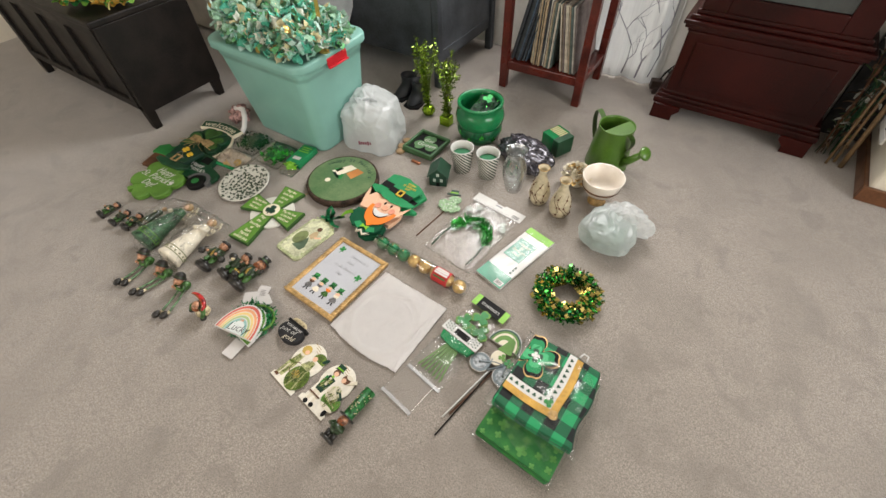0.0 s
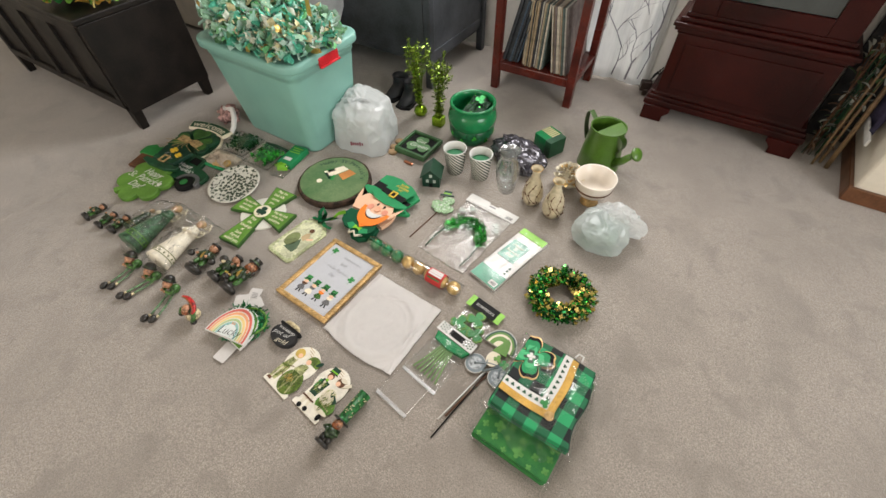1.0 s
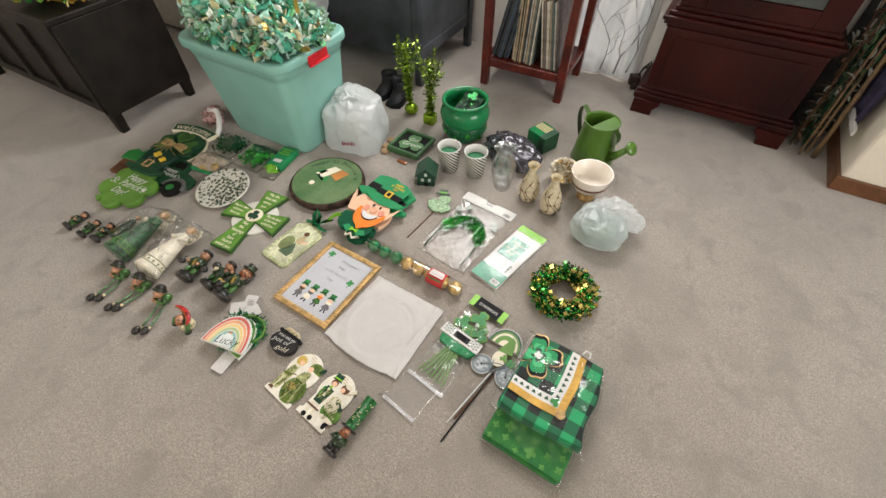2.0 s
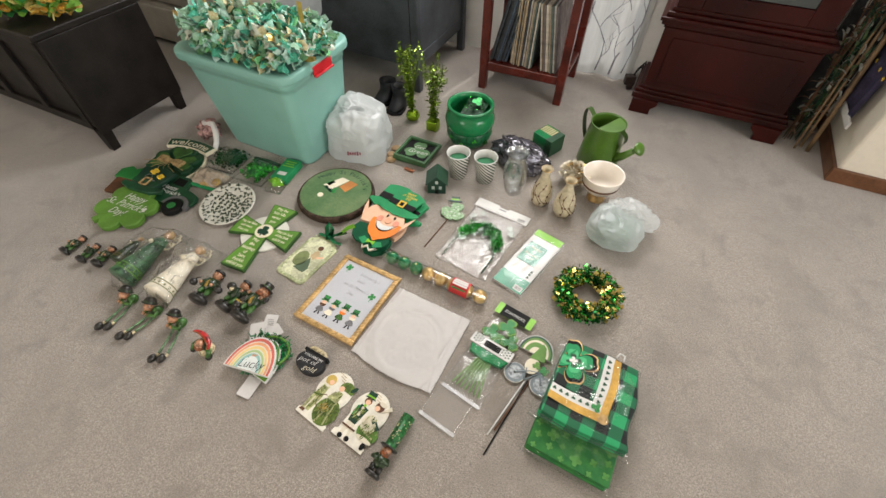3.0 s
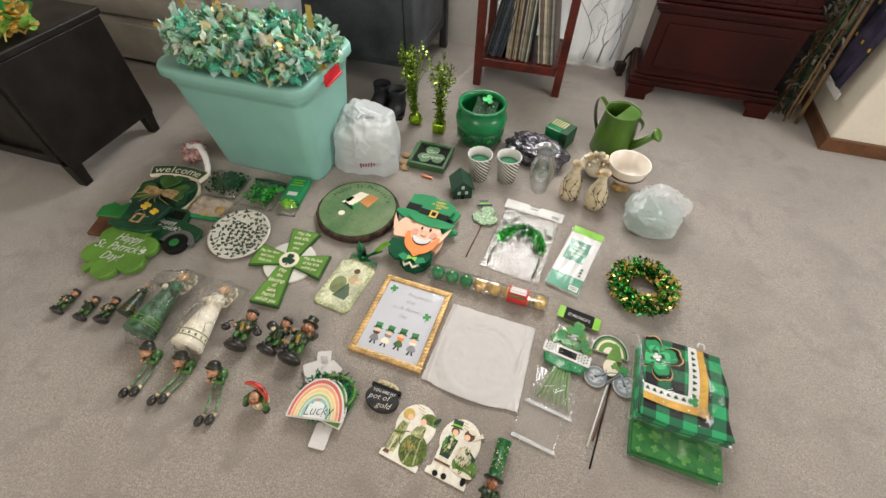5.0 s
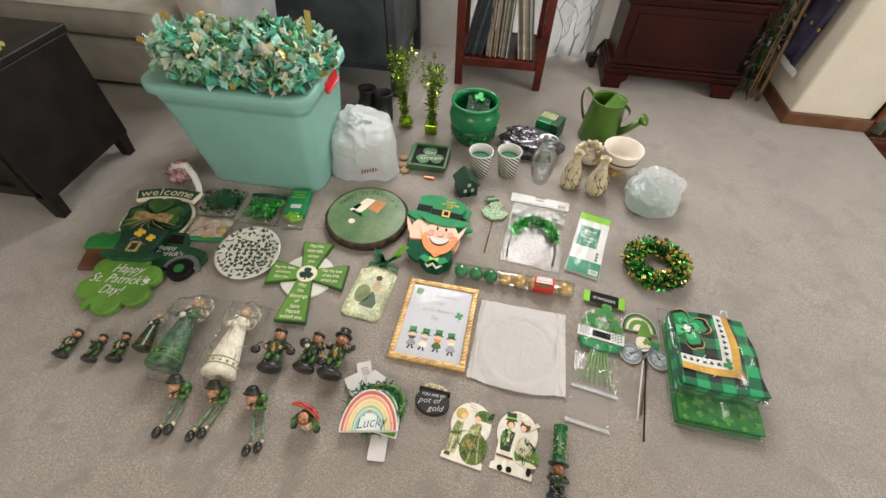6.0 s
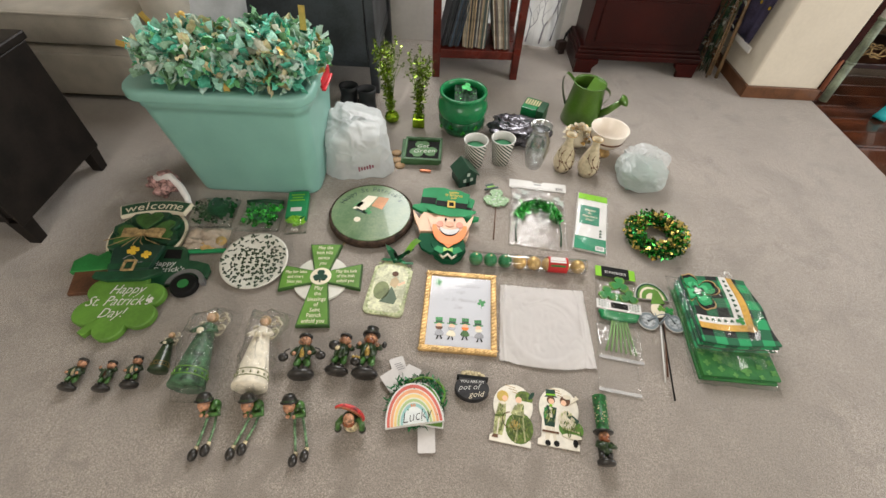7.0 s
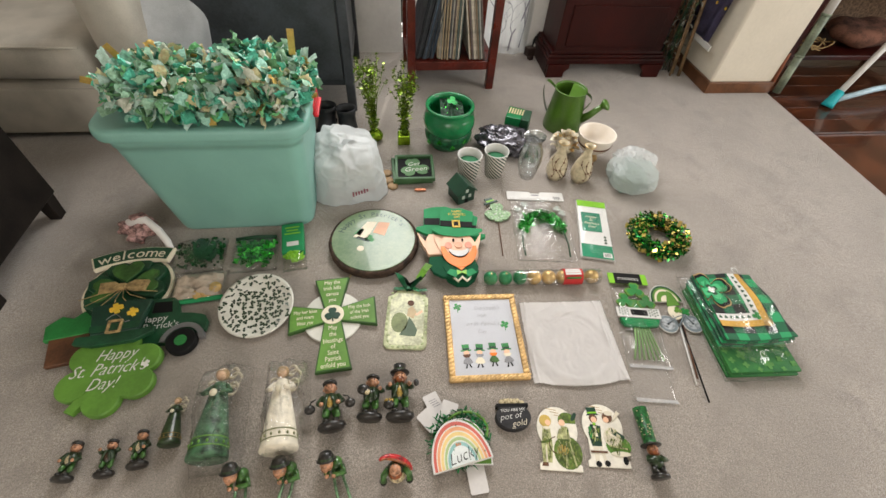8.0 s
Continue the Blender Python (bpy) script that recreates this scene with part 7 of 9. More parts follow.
def pot_sign():
    t = thing("pot_sign", "black cauldron-shaped block sign with white lettering", "sign", pose(0.168, -0.103, 0.0, 0, 0, -4) @ Matrix.Diagonal((0.93, 0.88, 1, 1)))
    body = arc((0, -0.008), 0.052, 140, 400, 34, 0.040)
    b = bm_new()
    prism(b, body + [(0.045, 0.028), (-0.045, 0.028)], 0.0, 0.022, bevel=0.002)
    part("pot", b, material("chalkboard paint", (0.016, 0.016, 0.018), 0.55, vary=0.3, scale=50), t)
    b = bm_new()
    box(b, (0, 0.027, 0.012), (0.096, 0.011, 0.022), 0.002)
    part("rim", b, BLACK, t)
    r = random.Random(2)
    for i in range(13):
        b = bm_new()
        lathe(b, [(0.0003, 0), (0.0075, 0), (0.0075, 0.002), (0.0003, 0.002)], 12)
        q = part("gold_coin", b, material("champagne coin", (0.55, 0.46, 0.28), 0.5, metal=0.2), t, "pale gold coin")
        q.matrix_basis = pose(-0.03 + 0.06 * (i % 7) / 6, 0.034 + 0.006 * (i // 7) + r.uniform(0, 0.003), 0.014 + r.uniform(0, 0.004), r.uniform(-30, 30), r.uniform(-30, 30), 0)
    letters("YOU ARE MY", 0.0125, WHITE, t, 0, 0.011, 0.0224, 3)
    letters("pot of", 0.026, WHITE, t, -0.010, -0.008, 0.0224, 8, shear=0.35, thin=0.0004)
    letters("gold", 0.026, CREAMCARD, t, 0.013, -0.029, 0.0224, 8, shear=0.35, thin=0.0004)


pot_sign()


def vintage_card(x, y, turn, variant):
    t = thing("vintage_card", "cream arched vintage greeting card with printed figures in green", "greeting card", pose(x, y, 0.0, 0, 0, turn), "arched vintage cards")
    out = [(-0.055, -0.082), (0.055, -0.082), (0.055, -0.068), (0.046, -0.062)] + arc((0, 0.022), 0.055, -35, 215, 26, 0.06) + [(-0.046, -0.062), (-0.055, -0.068)]
    b = bm_new()
    prism(b, out, 0.002, 0.0055, bevel=0.0008)
    c = part("card", b, material("pale cream card", (0.76, 0.72, 0.62), 0.55, vary=0.08, scale=30), t)
    G1, G2, Y1 = material("olive print", (0.12, 0.19, 0.03), 0.5, vary=0.35, scale=60), material("pale sage print", (0.45, 0.46, 0.22), 0.5, vary=0.3, scale=60), material("straw print", (0.60, 0.42, 0.10), 0.5, vary=0.2)
    if variant == 0:
        shapes = [("skirt_shape", arc((0.02, -0.035), 0.034, 0, 340, 18, 0.038), G1), ("bodice_shape", [(0.008, -0.005), (0.03, -0.005), (0.026, 0.025), (0.01, 0.025)], G2), ("bonnet_shape", arc((0.026, 0.04), 0.022, -20, 200, 14, 0.02), G1), ("face_shape", arc((0.013, 0.034), 0.008, 0, 330, 12), PEACH),
                  ("suit_shape", [(-0.042, -0.06), (-0.02, -0.06), (-0.015, -0.02), (-0.018, 0.02), (-0.036, 0.02), (-0.042, -0.02)], G2), ("hair_shape", arc((-0.028, 0.036), 0.015, 0, 330, 14), Y1), ("face_shape", arc((-0.022, 0.032), 0.007, 0, 330, 12), PEACH), ("basket_shape", arc((0.008, -0.03), 0.014, 0, 330, 14, 0.012), Y1), ("boot_shape", [(-0.045, -0.068), (-0.03, -0.068), (-0.03, -0.06), (-0.042, -0.06)], BROWN)]
    else:
        shapes = [("coat_shape", [(-0.034, -0.03), (-0.01, -0.03), (-0.005, 0.018), (-0.03, 0.022), (-0.038, 0.0)], BOTTLE), ("leg_shape", [(-0.032, -0.07), (-0.024, -0.07), (-0.018, -0.03), (-0.032, -0.03)], CREAM), ("leg_shape", [(-0.01, -0.07), (-0.003, -0.068), (-0.01, -0.03), (-0.018, -0.03)], CREAM), ("hat_shape", moved([(-0.017, 0), (0.017, 0), (0.012, 0.004), (0.012, 0.02), (-0.012, 0.02), (-0.012, 0.004)], -0.02, 0.044, 5), BOTTLE), ("hair_shape", arc((-0.02, 0.036), 0.0105, 0, 330, 12), BROWN), ("face_shape", arc((-0.019, 0.033), 0.0075, 0, 330, 12), PEACH),
                  ("skirt_shape", arc((0.03, -0.028), 0.03, 0, 340, 18, 0.024), GRASS), ("apron_shape", arc((0.02, -0.008), 0.022, 0, 340, 16, 0.024), CREAM), ("hair_shape", arc((0.016, 0.04), 0.013, 0, 330, 14), BROWN), ("face_shape", arc((0.012, 0.034), 0.0072, 0, 330, 12), PEACH), ("boot_shape", arc((-0.026, -0.07), 0.007, 0, 320, 8), BLACK), ("boot_shape", arc((-0.005, -0.068), 0.007, 0, 320, 8), BLACK), ("boot_shape", arc((0.04, -0.06), 0.006, 0, 320, 8, 0.01), BLACK), ("shawl_shape", [(0.02, 0.015), (0.05, -0.005), (0.045, -0.015), (0.02, 0.0)], BOTTLE)]
    if variant == 0:
        shapes += [("fold_shape", [(0.01, -0.07), (0.014, -0.07), (0.02, -0.01), (0.017, -0.01)], G2), ("fold_shape", [(0.034, -0.066), (0.038, -0.064), (0.028, -0.01), (0.025, -0.01)], G2), ("sash_shape", [(-0.042, -0.018), (-0.016, -0.014), (-0.016, -0.009), (-0.042, -0.013)], G1), ("collar_shape", arc((-0.027, 0.019), 0.009, 0, 330, 10, 0.004), CREAM), ("feather_shape", moved(arc((0, 0), 0.012, 0, 330, 12, 0.005), 0.044, 0.05, 60), BOTTLE), ("sleeve_shape", [(0.004, 0.018), (0.012, 0.02), (0.006, -0.006), (-0.004, -0.004)], G2), ("hoop_shape", arc((-0.004, -0.02), 0.02, 100, 260, 14) + arc((-0.004, -0.02), 0.0185, 260, 100, 14), BROWN), ("leg_shape", [(-0.034, -0.06), (-0.031, -0.06), (-0.03, -0.02), (-0.033, -0.02)], CREAM)]
    else:
        shapes += [("vest_shape", [(-0.024, -0.008), (-0.016, -0.008), (-0.016, 0.016), (-0.024, 0.018)], CREAM), ("tie_shape", arc((-0.02, 0.022), 0.004, 0, 320, 8), LIME), ("sleeve_shape", [(-0.036, 0.014), (-0.03, 0.016), (-0.028, -0.012), (-0.036, -0.012)], MIDGREEN), ("hat_band_shape", moved([(-0.012, 0.004), (0.012, 0.004), (0.012, 0.008), (-0.012, 0.008)], -0.02, 0.044, 5), LIME), ("flounce_shape", arc((0.032, -0.046), 0.024, 0, 330, 14, 0.006), CREAM), ("flounce_shape", [(0.008, -0.03), (0.05, -0.036), (0.05, -0.032), (0.008, -0.026)], G2), ("bonnet_shape", arc((0.02, 0.05), 0.011, 0, 330, 10, 0.006), CREAM), ("fan_shape", [(0.026, 0.03), (0.042, 0.058), (0.05, 0.05)], CREAM), ("bench_shape", [(-0.04, -0.045), (0.0, -0.045), (0.0, -0.041), (-0.04, -0.041)], BROWN)]
    for i, (nm, pts, mt) in enumerate(shapes):
        b = bm_new()
        prism(b, moved(pts, 0, 0.002, 0, 1.1), 0.0055, 0.0058 + 0.00012 * i)
        part(nm, b, mt, c)
    # brush-like dabs of lighter and darker tone over the printed shapes
    dabs = [bm_new() for _ in range(4)]
    r = random.Random(40 + variant)
    for nm, pts, mt in shapes:
        x0, x1, y0, y1 = min(p[0] for p in pts), max(p[0] for p in pts), min(p[1] for p in pts), max(p[1] for p in pts)
        n = int((x1 - x0) * (y1 - y0) / 0.00006)
        for _ in range(n if nm.split("_")[0] in ("skirt", "coat", "suit", "apron", "bodice") else 0):
            e, q, a = r.uniform(-0.8, 0.8), r.uniform(-0.8, 0.8), r.uniform(60, 120)
            if e * e + q * q < 0.75:
                px, py = (x0 + x1) / 2 + e * (x1 - x0) / 2, (y0 + y1) / 2 + q * (y1 - y0) / 2
                l = r.uniform(0.003, 0.007)
                k = r.choice((0, 0, 1, 1, 2)) if nm[:4] not in ("apro", "flou") else r.choice((2, 3, 3))
                prism(dabs[k], moved(arc((0, 0), l, 0, 315, 8, r.uniform(0.0008, 0.0018)), px * 1.1, py * 1.1 + 0.002, a), 0.0083, 0.0085 + 0.0001 * k)
    for k, (d_, c_) in enumerate(zip(dabs, ((0.20, 0.25, 0.05), (0.08, 0.12, 0.025), (0.34, 0.37, 0.16), (0.62, 0.57, 0.40)))):
        tagged(part("print_tone", d_, material("printed tint", c_, 0.5, vary=0.2), c), kind="stuff")
    b = bm_new()
    for k in range(3):
        box(b, (-0.012 + 0.008 * k, 0.074 - 0.008 * k, 0.0058), (0.03 - 0.006 * k, 0.0016, 0.0005), rz=-8)
    part("print_line", b, BURLAP, c)
    for s in (-1, 1):
        b = bm_new()
        box(b, (s * 0.03, -0.05, 0.0012), (0.01, 0.05, 0.002))
        part("easel_tab", b, WHITE, c)


vintage_card(0.279, -0.170, -9, 0)
vintage_card(0.406, -0.174, -8, 1)


# ---- back row ----
def shopping_bag():
    """A full carrier bag: taut facets between corners, gathered at a lopsided top."""
    t = thing("shopping_bag", "full white plastic shopping bag standing by the tote", "plastic bag", pose(-0.306, 0.900, 0, 0, 0, 10))
    b = bm_new()
    bmesh.ops.create_icosphere(b, subdivisions=6, radius=1)
    # flat taut sides that meet in soft folds; the sides of the tied handles slope to a low ridge
    sides = [((0, -1, 0.02), 1.0), ((1, 0.1, 0.05), 0.98), ((-1, 0, 0.12), 0.98), ((0, 1, 0.2), 0.95), ((0, 0, -1), 1.0), ((0.75, -0.75, 0.1), 1.16),
             ((-0.7, -0.75, 0.05), 1.12), ((0.7, 0.7, 0.1), 1.12), ((-0.7, 0.7, 0.1), 1.12), ((0.30, -0.15, 0.95), 1.06), ((-0.45, -0.25, 0.85), 1.08),
             ((0.05, -0.62, 0.8), 1.14), ((0.2, 0.55, 0.8), 1.16), ((0.75, -0.3, 0.6), 1.24), ((-0.75, 0.35, 0.6), 1.2)]
    sides = [(Vector(p).normalized(), h_) for p, h_ in sides]
    ties = [Vector(p).normalized() for p in ((-0.28, -0.34, 0.9), (0.12, -0.12, 0.98))]
    for v in b.verts:
        d = v.co.normalized()
        k = sum((max(0.0, p.dot(d)) / h_) ** 34 for p, h_ in sides) ** (-1 / 34)
        k *= 1 + 0.05 * noise.noise(d * 1.3 + Vector((5, 2, 7)))
        for n_, knot in enumerate(ties):
            e1 = knot.cross(Vector((1, 0, 0))).normalized()
            a = math.atan2(d.dot(e1), d.dot(knot.cross(e1)))
            far = math.acos(max(-1, min(1, d.dot(knot))))
            wob = a + 0.5 * noise.noise(d * 2.0 + Vector((n_, 0, 0)))
            ridge = max(0.0, 1 - 3.2 * abs(noise.noise(Vector((math.cos(wob) * 1.1, math.sin(wob) * 1.1, far * 0.4 + 3 * n_)))))
            k += math.exp(-((far - 0.35) / 0.55) ** 2) * 0.055 * ridge - 0.03 * math.exp(-(far / 0.12) ** 2)
        k += 0.045 * (0.6 - 3 * abs(noise.noise(Vector((d.x * 1.7, d.y * 1.7, d.z * 1.1)) + Vector((1, 8, 3))))) + 0.008 * (0.5 - 3 * abs(noise.noise(d * 3.6 + Vector((2, 0, 5)))))
        for sc, am in ((1.4, 0.055), (2.6, 0.014)):
            vd = noise.voronoi(d * sc + Vector((3, 1, 2)) + 0.25 * Vector((noise.noise(d * 3), noise.noise(d * 3 + Vector((5, 0, 0))), 0)))[0]
            k += am * max(0.0, 1 - (vd[1] - vd[0]) / 0.13) * (0.35 + 0.65 * max(0.0, d.z + 0.3))
        up = max(0.0, d.z)
        v.co = Vector((0.127 * d.x * k * (1 - 0.03 * up) - 0.008 * up, 0.130 * d.y * k + 0.01 * up, max(0.0, 0.105 + 0.106 * d.z * k)))
    for f in b.faces:
        f.smooth = True
    part("bag", b, WHITEBAG, t)
    for pts in ([(-0.065, -0.005, 0.206), (-0.045, -0.03, 0.226), (-0.02, -0.05, 0.224), (0.0, -0.06, 0.198)], [(-0.045, -0.075, 0.192), (-0.02, -0.045, 0.224), (0.01, -0.02, 0.226), (0.04, 0.0, 0.21)]):
        part("handle", ribbon_bm(pts, 0.034), WHITEBAG, t, "white film carry handle")
    return t


bagt = shopping_bag()
b = bm_new()
for i in range(9):
    a = radians(-72 + 6.4 * i)
    box(b, (0.0 + 0.011 * i, -0.1410 + 0.00035 * i * i, 0.062 + 0.001 * i), (0.006, 0.006, 0.012 if i not in (0, 4) else 0.018), rz=2.0 * i)
part("red_mark", b, material("dull red print", (0.30, 0.10, 0.13), 0.5), bagt, "dark red printed bars")


def small_tied_bag():
    """A soft tied bag: a lump under stretched film, its mouth fanned out behind."""
    t = thing("small_bag", "tied white plastic bag with soft green contents", "plastic bag", pose(0.888, 0.838, 0, 0, 0, 0))
    b = bm_new()
    bmesh.ops.create_icosphere(b, subdivisions=6, radius=1)
    neck = Vector((-0.15, 0.75, 0.62)).normalized()
    e1 = neck.cross(Vector((1, 0, 0))).normalized()
    e2 = neck.cross(e1)
    for v in b.verts:
        d = v.co.normalized()
        k = (abs(d.x) ** 2.5 + abs(d.y) ** 2.5 + abs(d.z) ** 2.5) ** (-1 / 2.5)
        k *= 1 + 0.10 * noise.noise(d * 1.4 + Vector((2, 9, 4)))
        a = math.atan2(d.dot(e1), d.dot(e2))
        far = math.acos(max(-1, min(1, d.dot(neck))))
        fall = math.exp(-(far / 1.3) ** 2)
        wob = a + 0.5 * noise.noise(d * 1.8)
        k += fall * 0.10 * (1 - 2.6 * abs(noise.noise(Vector((math.cos(wob) * 3.2, math.sin(wob) * 3.2, far * 0.5 + 2)))))
        k += 0.05 * (0.6 - 3 * abs(noise.noise(d * 1.5 + Vector((4, 4, 1))))) + 0.02 * (1 - 3 * abs(noise.noise(d * 4.5)))
        v.co = Vector((0.100 * d.x * k, 0.094 * d.y * k, max(0.0, 0.052 + 0.056 * d.z * k)))
    for f in b.faces:
        f.smooth = True
    part("bag", b, THINBAG, t)
    b = bm_new()
    bmesh.ops.create_icosphere(b, subdivisions=6, radius=1)
    for v in b.verts:
        d = v.co.normalized()
        k = 1 + 0.20 * noise.noise(d * 1.6 + Vector((7, 1, 2)))
        k += 0.10 * (1 - 3 * abs(noise.noise(Vector((d.x * 3.2, d.y * 1.4, d.z * 1.4)) + Vector((2, 6, 5))))) + 0.04 * (1 - 3 * abs(noise.noise(d * 5)))
        v.co = Vector((0.034 + 0.096 * d.x * k, 0.080 + 0.058 * d.y * k, max(0.0, 0.062 + 0.056 * d.z * k)))
    for f in b.faces:
        f.smooth = True
    part("bag_mouth", b, bag_film("gauzy bag film", 0.45), t, "gauzy open end of the bag")
    part("contents", pouch_bm(0.135, 0.125, 0.066, 77, 16, 0.006), material("pale green cloth", (0.15, 0.25, 0.19), 0.9, vary=0.4, scale=25), t).matrix_basis = pose(0, 0, 0.008)


small_tied_bag()


def cauldron():
    t = thing("green_cauldron", "stack of green plastic cauldrons with glitter clovers", "cauldron", pose(0.132, 1.165, 0.0))
    b = bm_new()
    lathe(b, [(0.001, 0.004), (0.06, 0.0), (0.082, 0.012), (0.104, 0.05), (0.107, 0.075), (0.098, 0.092)], 40)
    part("lower_pot", b, material("dark green glitter plastic", (0.012, 0.12, 0.045), 0.3, vary=0.4, scale=60), t)
    b = bm_new()
    lathe(b, [(0.06, 0.07), (0.09, 0.078), (0.11, 0.105), (0.115, 0.135), (0.107, 0.165), (0.094, 0.182), (0.099, 0.188), (0.107, 0.194), (0.106, 0.203), (0.098, 0.205), (0.09, 0.198), (0.088, 0.185), (0.1, 0.16), (0.106, 0.135), (0.09, 0.09), (0.001, 0.085)], 44)
    part("upper_pot", b, POTGREEN, t)
    r = random.Random(9)
    me = mesh_of("glitter_clover", prism(bm_new(), shamrock(0.014, 3, 90, 0.12, 8), 0, 0.0008), GREENFOIL)
    for i in range(9):
        a = radians(-150 + 32 * i)
        ob = new("glitter_clover", me)
        ob.parent = t
        ob.matrix_basis = pose(0.107 * math.cos(a), 0.107 * math.sin(a), 0.05 + 0.02 * (i % 2), 0, 0, math.degrees(a)) @ pose(0, 0, 0, 90, 0, 90)
    b = bm_new()
    n = 12
    g = []
    for j in range(n + 1):
        g.append([])
        for i in range(n + 1):
            u, v = 2 * i / n - 1, 2 * j / n - 1
            z = 0.166 + 0.012 * noise.noise(Vector((u * 2, v * 2, 3))) + 0.016 * v
            g[-1].append(b.verts.new((0.05 * u + 0.012, 0.08 * v + 0.01, z)))
    for j in range(n):
        for i in range(n):
            b.faces.new((g[j][i], g[j][i + 1], g[j + 1][i + 1], g[j + 1][i]))
    q = part("foil_clover", prism(bm_new(), shamrock(0.026, 3, 80, 0.12, 8), 0, 0.0008), material("emerald foil", (0.03, 0.36, 0.08), 0.4, metal=0.3, vary=0.3, scale=80), t, "bright green foil clover")
    q.matrix_basis = pose(0.015, 0.045, 0.193, 18, 8, 0)
    part("sequin_cloth", b, material("dark sequin cloth", (0.008, 0.05, 0.02), 0.5, metal=0.2, vary=0.5, scale=60), t, "dark green sequined cloth")

    def at(r_):
        u, v = r_.uniform(-1, 1), r_.uniform(-1, 1)
        return Vector((0.05 * u + 0.012, 0.08 * v + 0.01, 0.17 + 0.016 * v + r_.uniform(0, 0.012)))
    tagged(part("sequins", tinsel(130, at, 0.001, (0.006, 0.005), 5), GREENFOIL, t), kind="stuff")


cauldron()


def stripe_material():
    m = material("spiral stripe paper", (0.72, 0.70, 0.64), 0.55, vary=0.03)
    n, l = m.node_tree.nodes, m.node_tree.links
    tc, sep = n.new("ShaderNodeTexCoord"), n.new("ShaderNodeSeparateXYZ")
    l.new(tc.outputs["Object"], sep.inputs[0])
    at = n.new("ShaderNodeMath")
    at.operation = "ARCTAN2"
    l.new(sep.outputs[1], at.inputs[0])
    l.new(sep.outputs[0], at.inputs[1])
    k = n.new("ShaderNodeMath")
    k.operation = "MULTIPLY"
    k.inputs[1].default_value = 16 / 6.28318
    l.new(at.outputs[0], k.inputs[0])
    z = n.new("ShaderNodeMath")
    z.operation = "MULTIPLY_ADD"
    z.inputs[1].default_value = 62.0
    l.new(sep.outputs[2], z.inputs[0])
    l.new(k.outputs[0], z.inputs[2])
    fr = n.new("ShaderNodeMath")
    fr.operation = "FRACT"
    l.new(z.outputs[0], fr.inputs[0])
    gt = n.new("ShaderNodeMath")
    gt.operation = "GREATER_THAN"
    gt.inputs[1].default_value = 0.52
    l.new(fr.outputs[0], gt.inputs[0])
    mx = n.new("ShaderNodeMix")
    mx.data_type = "RGBA"
    mx.inputs[6].default_value, mx.inputs[7].default_value = (0.72, 0.70, 0.64, 1), (0.025, 0.055, 0.035, 1)
    l.new(gt.outputs[0], mx.inputs[0])
    l.new(mx.outputs[2], n["Principled BSDF"].inputs["Base Color"])
    return m


STRIPE = stripe_material()


def paper_cup(x, y):
    t = thing("striped_cup", "paper cup with dark green and cream spiral stripes", "cup", pose(x, y, 0), "striped paper cups")
    b = bm_new()
    lathe(b, [(0.001, 0.003), (0.034, 0.003), (0.034, 0.0), (0.0365, 0.0), (0.0495, 0.118)], 36)
    part("wall", b, STRIPE, t)
    b = bm_new()
    lathe(b, [(0.0495, 0.118), (0.0515, 0.119), (0.0518, 0.122), (0.0495, 0.1235), (0.0475, 0.121), (0.044, 0.08)], 36)
    part("rim", b, WHITE, t)
    b = bm_new()
    lathe(b, [(0.0445, 0.084), (0.02, 0.092), (0.001, 0.09)], 24)
    part("green_filling", b, material("green tissue", (0.035, 0.19, 0.085), 0.8, bump=0.8), t, "green tissue filling")


paper_cup(0.190, 0.915)
paper_cup(0.307, 0.938)


def glass_vase():
    t = solid("glass_vase", lathe(bm_new(), [(0.001, 0.004), (0.026, 0.0), (0.03, 0.006), (0.038, 0.04), (0.045, 0.085), (0.043, 0.12), (0.032, 0.15), (0.03, 0.16), (0.039, 0.182), (0.0405, 0.1835), (0.0385, 0.181), (0.0285, 0.16), (0.0305, 0.15), (0.041, 0.12), (0.043, 0.085), (0.036, 0.04), (0.026, 0.01), (0.001, 0.012)], 36),
              clear_film("vase glass", tint=(0.90, 0.93, 0.93), amount=0.72, rough=0.18, bump=0.0, scale=18, edge=1.2, gloss=0.65), "clear glass vase with a flared rim", "vase", pose(0.450, 0.915, 0, 0, -1, 0) @ Matrix.Diagonal((1.12, 1.12, 1.12, 1)))
    t.visible_shadow = False


glass_vase()


